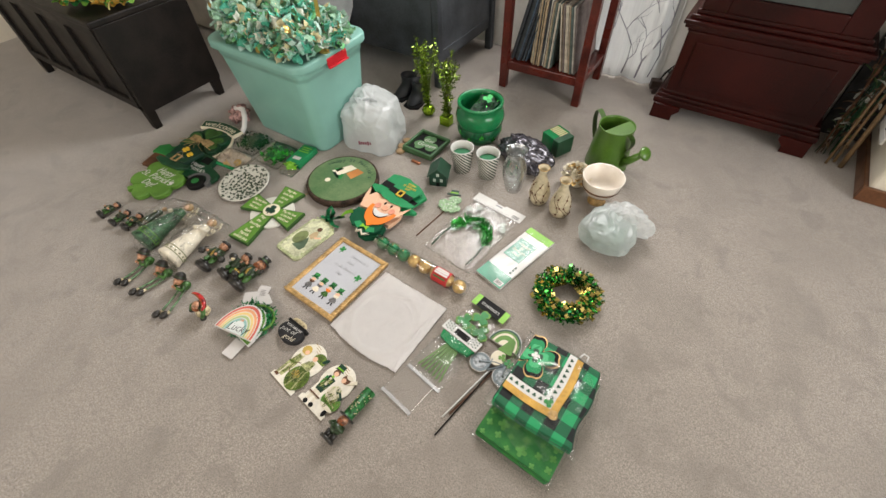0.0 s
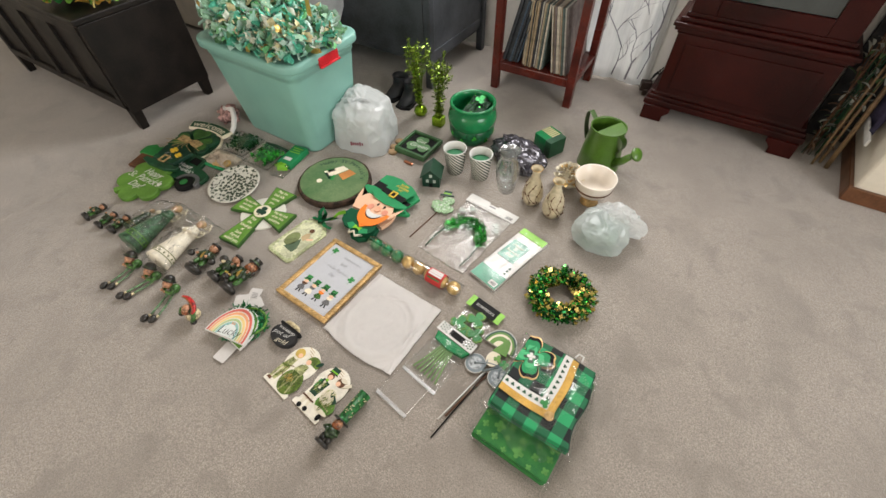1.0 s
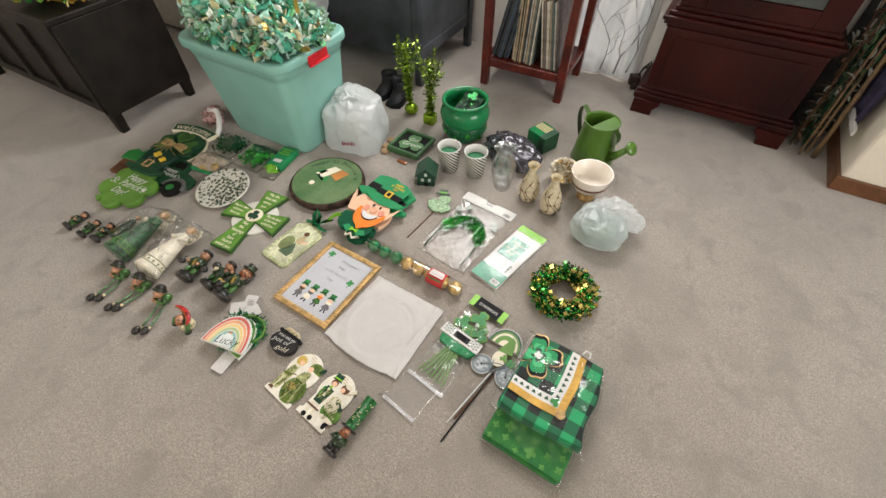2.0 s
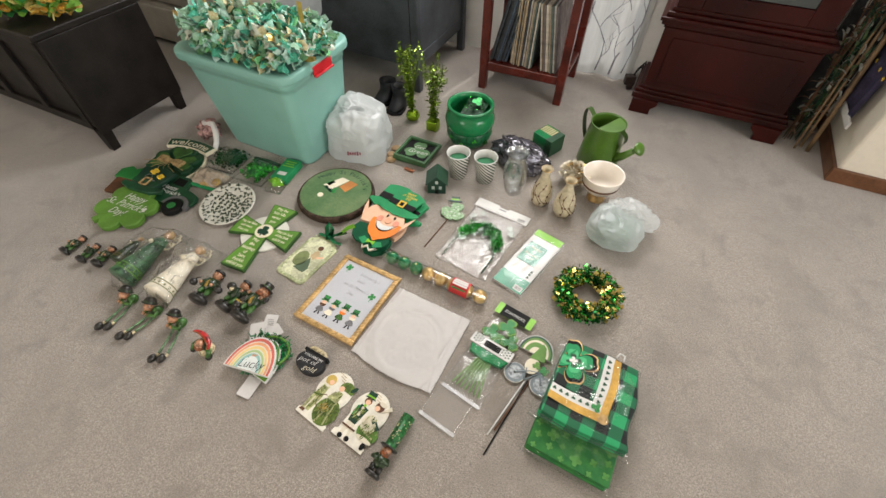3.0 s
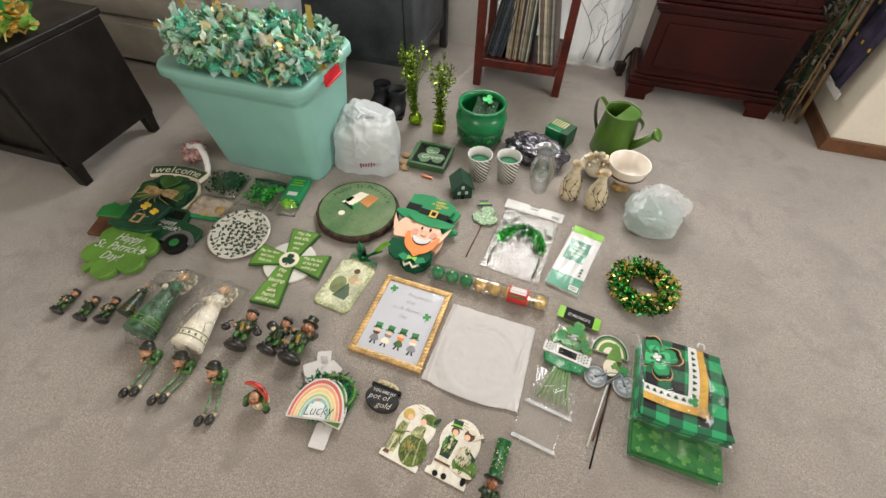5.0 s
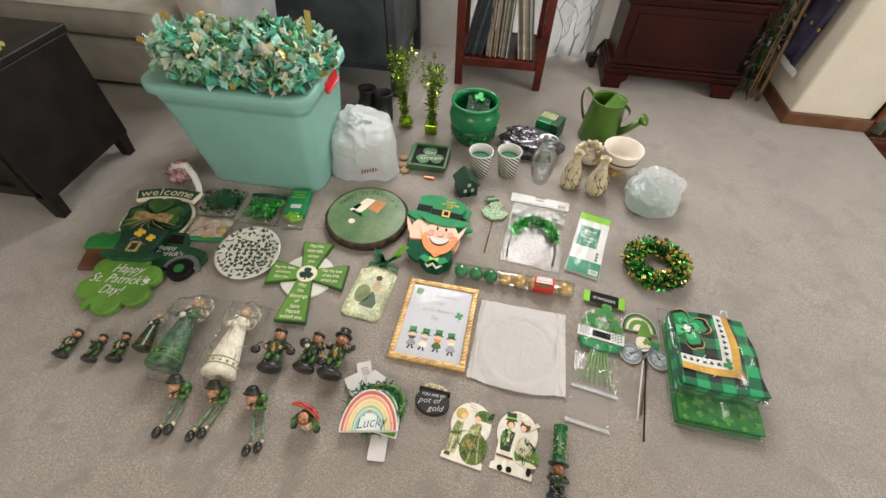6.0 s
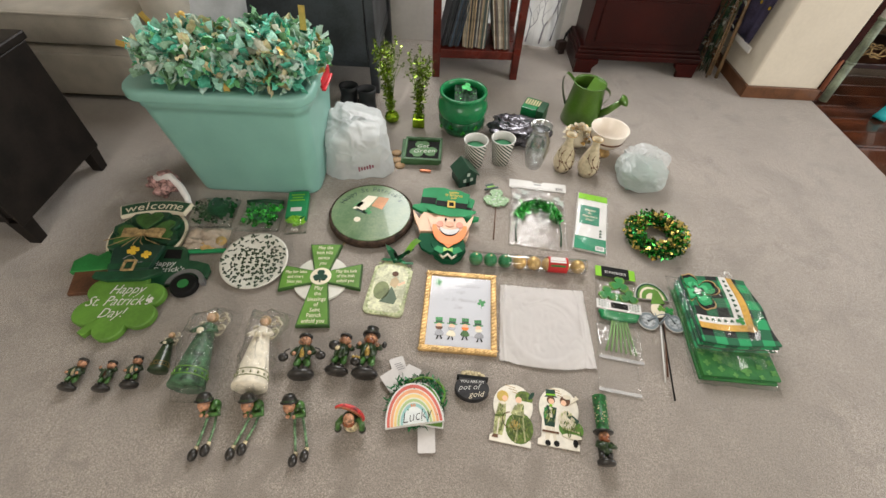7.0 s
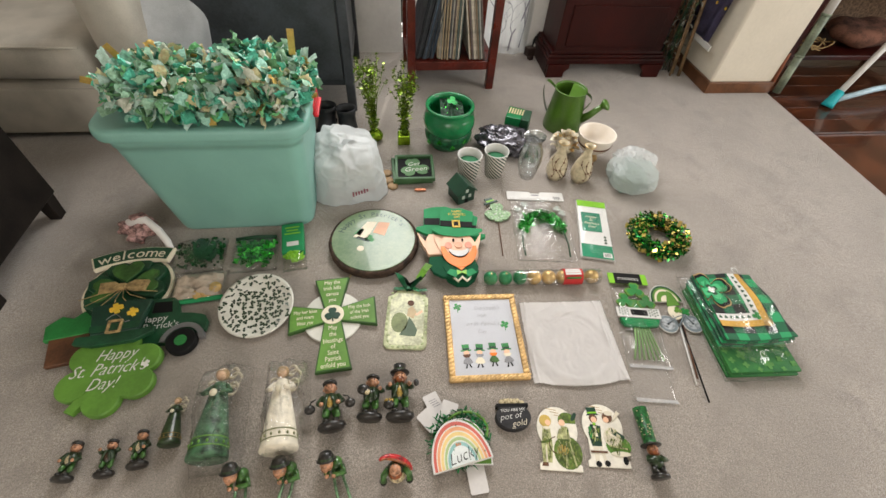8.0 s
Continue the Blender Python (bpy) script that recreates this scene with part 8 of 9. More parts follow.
def bud_vase(x, y, turn):
    t = thing("bud_vase", "cream ceramic bud vase with brown branch pattern", "vase", pose(x, y, 0, 0, 0, turn) @ Matrix.Scale(1.2, 4), "cream bud vases")
    prof = [(0.001, 0.0), (0.024, 0.0), (0.034, 0.02), (0.037, 0.04), (0.03, 0.075), (0.018, 0.105), (0.0125, 0.125), (0.014, 0.138), (0.0195, 0.148), (0.018, 0.1485), (0.011, 0.135), (0.01, 0.12)]
    part("body", lathe(bm_new(), prof, 28), material("crackle cream", (0.60, 0.52, 0.36), 0.3, vary=0.15, scale=70, coat=0.4), t)

    def rad(z):
        for (r0, z0), (r1, z1) in zip(prof[1:], prof[2:8]):
            if z0 <= z <= z1:
                return r0 + (r1 - r0) * (z - z0) / max(1e-6, z1 - z0)
        return 0.014
    r = random.Random(int(x * 100))
    for k in range(4):
        a0 = radians(-150 + 42 * k)
        pts = []
        for i in range(7):
            z = 0.012 + 0.085 * i / 6
            a = a0 + 0.5 * math.sin(i * 0.8 + k)
            pts.append(((rad(z) + 0.0003) * math.cos(a), (rad(z) + 0.0003) * math.sin(a), z))
        part("branch", tube(bm_new(), pts, 0.0011, 5), BROWN, t)
        for p in pts[1::2]:
            b = bm_new()
            ball(b, p, 0.0035, 0, 6)
            part("bud", b, BROWN, t)
    b = bm_new()
    lathe(b, [(0.0193, 0.1475), (0.0203, 0.1488), (0.018, 0.1495)], 24)
    part("gold_rim", b, GOLD, t)


bud_vase(0.574, 0.905, 0)
bud_vase(0.676, 0.880, 40)


def footed_bowl():
    t = thing("footed_bowl", "cream bowl with dark line on a brass foot", "bowl", pose(0.778, 1.035, 0))
    part("foot", lathe(bm_new(), [(0.001, 0.0), (0.036, 0.0), (0.037, 0.006), (0.03, 0.016), (0.026, 0.035), (0.03, 0.044), (0.001, 0.046)], 28), GOLD, t, "brass foot")
    part("bowl", lathe(bm_new(), [(0.001, 0.044), (0.03, 0.044), (0.055, 0.055), (0.072, 0.08), (0.08, 0.125), (0.083, 0.132), (0.081, 0.134), (0.077, 0.13), (0.068, 0.085), (0.05, 0.062), (0.001, 0.052)], 44), material("blush cream glaze", (0.80, 0.73, 0.64), 0.3, vary=0.04, coat=0.3), t)
    part("line", lathe(bm_new(), [(0.0735, 0.083), (0.0752, 0.088), (0.0762, 0.0925), (0.075, 0.093)], 44), BROWN, t)


footed_bowl()


def petal_bm(l, w, seed=0):
    b = bm_new()
    n = 5
    rows = []
    for i in range(n):
        u = i / (n - 1)
        ww = w * math.sin(math.pi * min(0.95, 0.12 + 0.8 * u)) ** 0.8
        rows.append([b.verts.new((s * ww / 2, l * u, 0.25 * l * math.sin(u * 2.4) + 0.12 * w * abs(s))) for s in (-1, 0, 1)])
    for p, q in zip(rows, rows[1:]):
        for k in (0, 1):
            b.faces.new((p[k], p[k + 1], q[k + 1], q[k])).smooth = True
    return b


def flower_ornament():
    t = thing("flower_ornament", "cluster of cream and gold fabric flowers", "ornament", pose(0.665, 1.075, 0))
    mats = [CREAM, CREAMCARD, CREAM, GOLDBALL]
    ms = [mesh_of("petal", petal_bm(0.026, 0.022), m) for m in mats]
    r = random.Random(12)
    b = bm_new()
    ball(b, (0, 0, 0.04), (0.045, 0.04, 0.038), 0, 14)
    part("core", b, CREAM, t)
    for i in range(90):
        a, e = r.uniform(0, 6.283), r.uniform(-0.1, 1.5)
        d = Vector((math.cos(a) * math.cos(e), math.sin(a) * math.cos(e), math.sin(e)))
        ob = new("petal", ms[r.randrange(4)])
        ob.parent = t
        ob.matrix_basis = Matrix.Translation(Vector((0, 0, 0.045)) + Vector((d.x * 0.05, d.y * 0.045, d.z * 0.045))) @ (d + Vector((r.gauss(0, 0.5), r.gauss(0, 0.5), r.gauss(0, 0.5)))).to_track_quat("Y", "Z").to_matrix().to_4x4()


flower_ornament()


def watering_can():
    t = thing("watering_can", "olive green enamelled metal watering can with round rose", "watering can", pose(0.722, 1.30, 0, 0, 0, -28) @ Matrix.Diagonal((1.1, 1.1, 1.06, 1)))
    part("body", lathe(bm_new(), [(0.001, 0.002), (0.083, 0.0), (0.085, 0.004), (0.076, 0.09), (0.066, 0.178), (0.069, 0.182), (0.069, 0.187), (0.066, 0.188), (0.064, 0.178), (0.074, 0.09), (0.08, 0.008), (0.001, 0.01)], 40), CANGREEN, t)
    b = bm_new()
    prism(b, arc((0, 0), 0.065, -90, 90, 18), 0.178, 0.181)
    part("half_lid", b, CANGREEN, t).matrix_basis = pose(0, 0, 0, 0, 0, 0)
    b = bm_new()
    tube(b, [(0.07, 0, 0.05), (0.105, 0, 0.085), (0.148, 0, 0.145)], lambda u: 0.02 - 0.009 * u, 14)
    part("spout", b, CANGREEN, t)
    b = bm_new()
    lathe(b, [(0.012, 0.0), (0.026, 0.018), (0.027, 0.021), (0.018, 0.027), (0.001, 0.029)], 24)
    part("rose", b, CANGREEN, t).matrix_basis = pose(0.142, 0, 0.138, 0, 48, 0)
    for pts in ([(-0.066, 0, 0.175), (-0.105, 0, 0.20), (-0.115, 0, 0.16), (-0.10, 0, 0.10), (-0.078, 0, 0.055)], [(0.062, 0, 0.182), (0.088, 0, 0.168), (0.092, 0, 0.14), (0.073, 0, 0.10)]):
        fine = [Vector(pts[0])]
        for i in range(len(pts) - 1):
            p0, p1, p2, p3 = (Vector(pts[max(0, i - 1)]), Vector(pts[i]), Vector(pts[i + 1]), Vector(pts[min(len(pts) - 1, i + 2)]))
            for k in range(1, 6):
                u = k / 5
                fine.append(0.5 * ((2 * p1) + (p2 - p0) * u + (2 * p0 - 5 * p1 + 4 * p2 - p3) * u * u + (3 * p1 - p0 - 3 * p2 + p3) * u ** 3))
        b = bm_new()
        rows = [[b.verts.new(p + Vector((0, s * 0.012, 0))) for s in (-1, 1)] for p in fine]
        for p, q in zip(rows, rows[1:]):
            b.faces.new((p[0], p[1], q[1], q[0])).smooth = True
        bmesh.ops.solidify(b, geom=b.faces[:], thickness=0.002)
        part("handle", b, CANGREEN, t)


watering_can()


def green_box():
    t = thing("gift_box", "dark green box with gold striped label", "box", pose(0.487, 1.285, 0, 0, 0, -24))
    b = bm_new()
    box(b, (-0.018, 0, 0.04), (0.075, 0.10, 0.08), 0.003)
    part("box", b, POTGREEN, t)
    b = bm_new()
    box(b, (0.04, -0.008, 0.042), (0.036, 0.096, 0.084), 0.003)
    part("side_box", b, DARKGREEN, t)
    for i in range(6):
        b = bm_new()
        box(b, (-0.045 + 0.0125 * i, 0.012, 0.0808), (0.0075, 0.05, 0.001))
        part("gold_stripe", b, material("pale gold print", (0.66, 0.56, 0.32), 0.4, metal=0.2), t)


green_box()


def black_film_bag():
    b = bm_new()
    bmesh.ops.create_icosphere(b, subdivisions=5, radius=1)
    for v in b.verts:
        p = v.co.copy()
        k = 1 + 0.3 * (1 - 2 * abs(noise.noise(p * 1.7))) + 0.16 * (1 - 2 * abs(noise.noise(p * 4 + Vector((3, 1, 2)))))
        v.co = Vector((p.x * 0.115 * k, p.y * 0.07 * k, max(0.0, 0.036 + p.z * 0.042 * k)))
    for f in b.faces:
        f.smooth = True
    solid("black_plastic_bag", b, material("shiny black film", (0.11, 0.105, 0.125), 0.2, metal=0.45, vary=0.5, scale=30, coat=0.5), "crumpled shiny black plastic bag", "plastic bag", pose(0.405, 1.125, 0, 0, 0, -22))


black_film_bag()


def foil_spray(x, y, square, seed):
    t = thing("foil_spray", "lime foil wrapped weight with tall tinsel spray", "decoration", pose(x, y, 0), "foil tinsel sprays")
    b = bm_new()
    if square:
        box(b, (0, 0, 0.026), (0.056, 0.05, 0.052), 0.006)
    else:
        ball(b, (0, 0, 0.028), (0.034, 0.034, 0.03), 0, 16)
        for v in b.verts:
            v.co += v.normal * 0.004 * noise.noise(v.co * 90)
    part("foil_weight", b, LIMEFOIL, t, "lime green foil wrap")
    h = 0.325 if square else 0.355
    col = material("olive foil", (0.20, 0.29, 0.04), 0.25, metal=0.7, vary=0.4, island=0.6)

    def at(r):
        z = r.uniform(0.05, h)
        q = 0.010 + 0.034 * (z / h) ** 2.2
        a = r.uniform(0, 6.283)
        return Vector((q * 1.5 * r.random() * math.cos(a) - (0.02 * (z / h) if not square else -0.012 * (z / h)), q * r.random() * math.sin(a), z))
    tagged(part("tinsel", tinsel(500, at, 0.008, (0.022, 0.006), seed), col, t), kind="stuff")
    tagged(part("bright_tinsel", tinsel(170, at, 0.008, (0.018, 0.005), seed + 1), LIMEFOIL, t), kind="stuff")
    r = random.Random(seed)
    for i in range(12):
        a = r.uniform(0, 6.283)
        q = r.uniform(0.02, 0.065)
        b = bm_new()
        tube(b, [(0, 0, 0.06), (q * 0.35 * math.cos(a), q * 0.35 * math.sin(a), h * 0.6), (q * math.cos(a), q * math.sin(a), (tz := h * r.uniform(0.7, 1.1)))], 0.0011, 5)
        w = part("wire", b, LIMEFOIL, t)
        tip = Vector((q * math.cos(a), q * math.sin(a), tz))
        part("leaf_tip", tinsel(14, lambda r_, p=tip: p + Vector((r_.gauss(0, 0.006), r_.gauss(0, 0.006), r_.gauss(-0.008, 0.01))), 0.003, (0.012, 0.006), seed + i), col, w)


foil_spray(-0.198, 1.205, False, 3)
foil_spray(-0.070, 1.180, True, 7)


def tray_stack():
    t = thing("clover_tray", "stack of small green wooden trays with clover and lettering", "tray", pose(-0.035, 0.955, 0, 0, 0, -1))
    for k, (dx, dy, tr) in enumerate(((-0.012, 0.008, 3), (0, 0, 0))):
        z = 0.002 + 0.018 * k
        b = bm_new()
        m = Matrix.Translation((dx, dy, z)) @ Matrix.Rotation(radians(tr), 4, "Z")
        box(b, (0, 0, 0.003), (0.155, 0.155, 0.006), 0.001, m=m)
        bot = part("base", b, BLACK if k else DARKGREEN, t)
        for c, s in (((0, 0.075), (0.165, 0.012)), ((0, -0.075), (0.165, 0.012)), ((0.0765, 0), (0.012, 0.138)), ((-0.0765, 0), (0.012, 0.138))):
            b = bm_new()
            box(b, (*c, 0.0095), (*s, 0.019), 0.002, m=m)
            part("side", b, material("sage edge", (0.05, 0.13, 0.05), 0.4), bot)
    b = bm_new()
    prism(b, moved(shamrock(0.066, 3, 100, 0.13, 16), 0, 0.004), 0.0266, 0.029, bevel=0.0005)
    c = part("clover", b, material("sage clover", (0.10, 0.22, 0.09), 0.5), t)
    letters("Get", 0.034, WHITE, c, -0.005, 0.026, 0.0296, 4, shear=0.3, thin=0.0004)
    letters("Green", 0.038, WHITE, c, 0.004, -0.008, 0.0296, 6, shear=0.3, thin=0.0004)
    for x, y in ((-0.118, 0.0), (-0.112, -0.05), (-0.095, -0.085)):
        b = bm_new()
        lathe(b, [(0.004, 0), (0.021, 0.001), (0.022, 0.006), (0.018, 0.01), (0.004, 0.009)], 18, closed=True)
        solid("wood_disc", b, material("pale turned wood", (0.34, 0.22, 0.11), 0.6, vary=0.3, bump=0.2), "small pale turned wood disc under the tray", "wood disc", pose(-0.035 + x, 0.955 + y, 0.0, 0, 0, 0), "wood discs by the tray")
    b = bm_new()
    box(b, (0, 0, 0.005), (0.048, 0.014, 0.009), 0.003)
    solid("copper_clip", b, material("copper", (0.55, 0.22, 0.12), 0.28, metal=0.8), "small copper clip on the carpet", "clip", pose(-0.018, 0.842, 0, 0, 0, -4))


tray_stack()


def little_house():
    t = thing("mini_house", "small dark green tin house with gabled roof and windows", "ornament", pose(0.146, 0.797, 0, 0, 0, 24) @ Matrix.Scale(1.08, 4))
    b = bm_new()
    prism(b, [(-0.035, 0), (0.035, 0), (0.035, 0.05), (0, 0.082), (-0.035, 0.05)], -0.036, 0.036)
    bmesh.ops.rotate(b, cent=(0, 0, 0), matrix=Matrix.Rotation(radians(90), 3, "X"), verts=b.verts)
    part("house_wall", b, BOTTLE, t)
    for s in (-1, 1):
        b = bm_new()
        box(b, (0, 0, 0), (0.058, 0.086, 0.004), 0.001)
        part("roof", b, material("green tin roof", (0.02, 0.06, 0.035), 0.3), t).matrix_basis = pose(s * 0.021, 0, 0.0665, 0, s * 42, 0)
    for x, z in ((-0.014, 0.03), (0.014, 0.03), (0.0, 0.056)):
        b = bm_new()
        box(b, (x, -0.0368, z), (0.011, 0.0016, 0.014))
        part("window_pane", b, material("pale pane", (0.45, 0.5, 0.45), 0.3), t)
    b = bm_new()
    box(b, (0.0, -0.0368, 0.009), (0.013, 0.0016, 0.018))
    part("door", b, BLACK, t)


little_house()


def rubber_boot(x, y, turn):
    t = thing("boot", "black rubber ankle boot standing on the carpet", "boot", pose(x, y, 0, 0, 0, turn) @ Matrix.Diagonal((1.1, 0.72, 0.62, 1)), "pair of black boots")
    b = bm_new()
    sole = [(-0.04, -0.1), (0.0, -0.12), (0.038, -0.1), (0.042, -0.04), (0.034, 0.06), (0.03, 0.11), (-0.03, 0.11), (-0.035, 0.06), (-0.043, -0.04)]
    prism(b, sole, 0, 0.02, bevel=0.003)
    part("sole", b, BLACK, t)
    b = bm_new()
    rings = []
    for z, k, sy, cy in ((0.018, 1.0, 0.112, 0.0), (0.04, 0.98, 0.105, 0.004), (0.065, 0.92, 0.085, 0.025), (0.09, 0.92, 0.06, 0.05), (0.13, 1.0, 0.055, 0.055), (0.165, 1.08, 0.058, 0.055), (0.166, 0.98, 0.052, 0.055), (0.1, 0.85, 0.045, 0.055)):
        rings.append(([(0.04 * k * math.cos(6.2832 * i / 20), cy + sy * math.sin(6.2832 * i / 20)) for i in range(20)], z))
    loft(b, rings)
    part("upper", b, material("black rubber", (0.016, 0.018, 0.022), 0.45, vary=0.3), t)


rubber_boot(-0.325, 1.275, 8)
rubber_boot(-0.425, 1.30, -6)


# ---- things by the walls ----
def sheer_material():
    m = bpy.data.materials.new("white sheer cloth")
    m.use_nodes = True
    n, l = m.node_tree.nodes, m.node_tree.links
    n.remove(n["Principled BSDF"])
    d, tr, mx = n.new("ShaderNodeBsdfDiffuse"), n.new("ShaderNodeBsdfTranslucent"), n.new("ShaderNodeMixShader")
    tex = n.new("ShaderNodeTexNoise")
    tex.inputs["Scale"].default_value, tex.inputs["Detail"].default_value = 9, 4
    ramp = n.new("ShaderNodeValToRGB")
    ramp.color_ramp.elements[0].color, ramp.color_ramp.elements[1].color = (0.62, 0.62, 0.61, 1), (0.84, 0.84, 0.82, 1)
    l.new(tex.outputs[0], ramp.inputs[0])
    l.new(ramp.outputs[0], d.inputs[0])
    l.new(ramp.outputs[0], tr.inputs[0])
    mx.inputs[0].default_value = 0.5
    l.new(d.outputs[0], mx.inputs[1])
    l.new(tr.outputs[0], mx.inputs[2])
    l.new(mx.outputs[0], n["Material Output"].inputs[0])
    return m


def branch_curtain():
    t = thing("branch_curtain", "white curtain panel printed with bare grey branches", "curtain")
    b = bm_new()
    n, m_ = 120, 12
    g = []
    wave = lambda u: 2.068 + 0.013 * math.sin(u * 27) + 0.006 * math.sin(u * 61)
    for j in range(m_ + 1):
        g.append([b.verts.new((-0.03 + 0.75 * i / n, wave(i / n), 0.012 + 1.13 * j / m_)) for i in range(n + 1)])
    for j in range(m_):
        for i in range(n):
            b.faces.new((g[j][i], g[j][i + 1], g[j + 1][i + 1], g[j + 1][i])).smooth = True
    bmesh.ops.solidify(b, geom=b.faces[:], thickness=0.002)
    part("cloth", b, sheer_material(), t)
    ink = material("grey branch print", (0.33, 0.32, 0.36), 0.8, vary=0.3)
    r = random.Random(21)

    def grow(x, z, a, l, w, d):
        pts = []
        for i in range(6):
            u = i / 5
            px = x + l * u * math.sin(a + 0.25 * math.sin(u * 4 + x * 50))
            pz = z + l * u * math.cos(a)
            px = min(0.69, max(-0.02, px))
            pts.append((px, wave((px + 0.03) / 0.75) - 0.0035, pz))
        b_ = tube(bm_new(), pts, lambda u: w * (1 - 0.6 * u), 5)
        part("printed_branch", b_, ink, t)
        if d:
            for k in (0.35, 0.6, 0.85):
                q = pts[int(k * 5)]
                grow(q[0], q[2], a + r.choice((-1, 1)) * r.uniform(0.4, 0.9), l * r.uniform(0.35, 0.55), w * 0.55, d - 1)
    grow(0.60, 0.03, 0.25, 0.5, 0.0055, 2)
    grow(0.52, 0.03, -0.1, 0.4, 0.004, 2)
    grow(0.665, 0.05, 0.05, 0.6, 0.0035, 1)
    grow(0.01, 0.03, 0.1, 0.45, 0.003, 1)
    grow(0.40, 0.2, 0.1, 0.4, 0.003, 1)


branch_curtain()


def power_strip():
    t = thing("power_adapter", "dark brown plug adapter with black cables by the wall", "adapter", pose(0.725, 2.015, 0.0, 0, 0, 20))
    b = bm_new()
    box(b, (0, 0, 0.05), (0.055, 0.04, 0.05), 0.005)
    box(b, (0.005, -0.01, 0.02), (0.03, 0.03, 0.036), 0.005)
    part("block", b, material("dark brown plastic", (0.035, 0.02, 0.016), 0.5), t)
    for k in range(4):
        b = bm_new()
        tube(b, [(0.01, 0, 0.07), (0.03 + 0.01 * k, 0.02, 0.11 + 0.012 * k), (0.07, 0.03, 0.10 - 0.02 * k), (0.075, 0.05, 0.02)], 0.003, 6)
        part("cable", b, BLACK, t)


power_strip()


def corner_clutter():
    """Dried stalks, canes and rolled cloth leaning in the corner beside the cabinet."""
    r = random.Random(33)
    cane = material("bamboo cane", (0.24, 0.155, 0.08), 0.5, vary=0.3, scale=20)
    canes = ((1.60, 1.80, 1.62, 2.05, 1.1, 0.010), (1.575, 1.83, 1.60, 2.05, 1.0, 0.006), (1.545, 1.80, 1.585, 2.05, 0.95, 0.005))
    for x0, y0, x1, y1, h, w in canes:
        b = bm_new()
        tube(b, [(x0 + (x1 - x0) * u, y0 + (y1 - y0) * u, h * u + 0.001) for u in (0, 0.24, 0.25, 0.26, 0.5, 0.51, 0.52, 0.76, 1)], lambda u: w * (1.18 if abs(u - 0.25) < 0.01 or abs(u - 0.62) < 0.01 else 1), 8)
        solid("cane", b, cane, "bamboo cane leaning in the corner", "cane", None, "canes in the corner")
    t = thing("dried_foliage", "bunch of dried silvery and green foliage in the corner", "dried plant", pose(1.515, 1.90, 0))
    lf = [mesh_of("leaf", petal_bm(0.045, 0.014), m) for m in (material("silver leaf", (0.34, 0.35, 0.31), 0.7, vary=0.3), material("dry green leaf", (0.09, 0.15, 0.06), 0.7, vary=0.3), material("dry brown leaf", (0.16, 0.10, 0.06), 0.8, vary=0.3))]
    for k in range(15):
        a = r.uniform(0, 6.283)
        top = Vector((r.uniform(-0.03, 0.10), r.uniform(0.0, 0.14), r.uniform(0.45, 0.85)))
        base = Vector((r.uniform(-0.02, 0.05), r.uniform(-0.06, 0.04), 0.0))
        b = bm_new()
        tube(b, [base, base.lerp(top, 0.5) + Vector((r.uniform(-0.02, 0.02), r.uniform(-0.02, 0.02), 0)), top], 0.0022, 5)
        part("stalk", b, BROWN if k % 2 else DARKGREEN, t)
        for i in range(13):
            p = base.lerp(top, r.uniform(0.1, 1))
            ob = new("leaf", lf[r.choice((0, 0, 2, 1, 2))])
            ob.parent = t
            ob.matrix_basis = Matrix.Translation(p) @ Vector((r.gauss(0, 1), r.gauss(-0.3, 1), r.gauss(0.4, 0.8))).normalized().to_track_quat("Y", "Z").to_matrix().to_4x4()
    b = bm_new()
    n = 14
    rows = []
    for j in range(n + 1):
        v = j / n
        rows.append([b.verts.new((1.655 - 0.012 * math.sin(i * 1.3) - 0.02 * (1 - v) , 1.68 + 0.26 * i / 10 + 0.06 * (1 - v), 0.20 + 0.72 * v)) for i in range(11)])
    for p, q in zip(rows, rows[1:]):
        for i in range(10):
            b.faces.new((p[i], p[i + 1], q[i + 1], q[i])).smooth = True
    bmesh.ops.solidify(b, geom=b.faces[:], thickness=0.004)
    fl = thing("garden_flag", "purple garden flag with yellow dots leaning on the wall end", "flag")
    part("flag_cloth", b, material("purple cloth", (0.13, 0.115, 0.21), 0.8, vary=0.3), fl)
    me = mesh_of("yellow_dot", prism(bm_new(), arc((0, 0), 0.008, 0, 330, 12), 0, 0.002), YELLOW)
    for k in range(9):
        ob = new("yellow_dot", me)
        ob.parent = fl
        ob.matrix_basis = pose(1.632, 1.73 + 0.085 * (k % 3), 0.40 + 0.13 * (k // 3), 0, -90, 0)
    b = bm_new()
    box(b, (1.628, 1.80, 0.21), (0.010, 0.22, 0.03), 0.003)
    part("white_hem", b, WHITE, fl)
    # added dark panel on the wall, standing in for shaded gaps in the clutter
    b = bm_new()
    box(b, (0, 0, 0.475), (0.165, 0.018, 0.95), 0.004)
    solid("leaning_board", b, material("dark gap shade", (0.045, 0.045, 0.05), 0.6, vary=0.4, scale=12), "dark panel added behind the corner clutter as shade", "board", pose(1.570, 2.062, 0.001, -1.2, 0, 0))


corner_clutter()


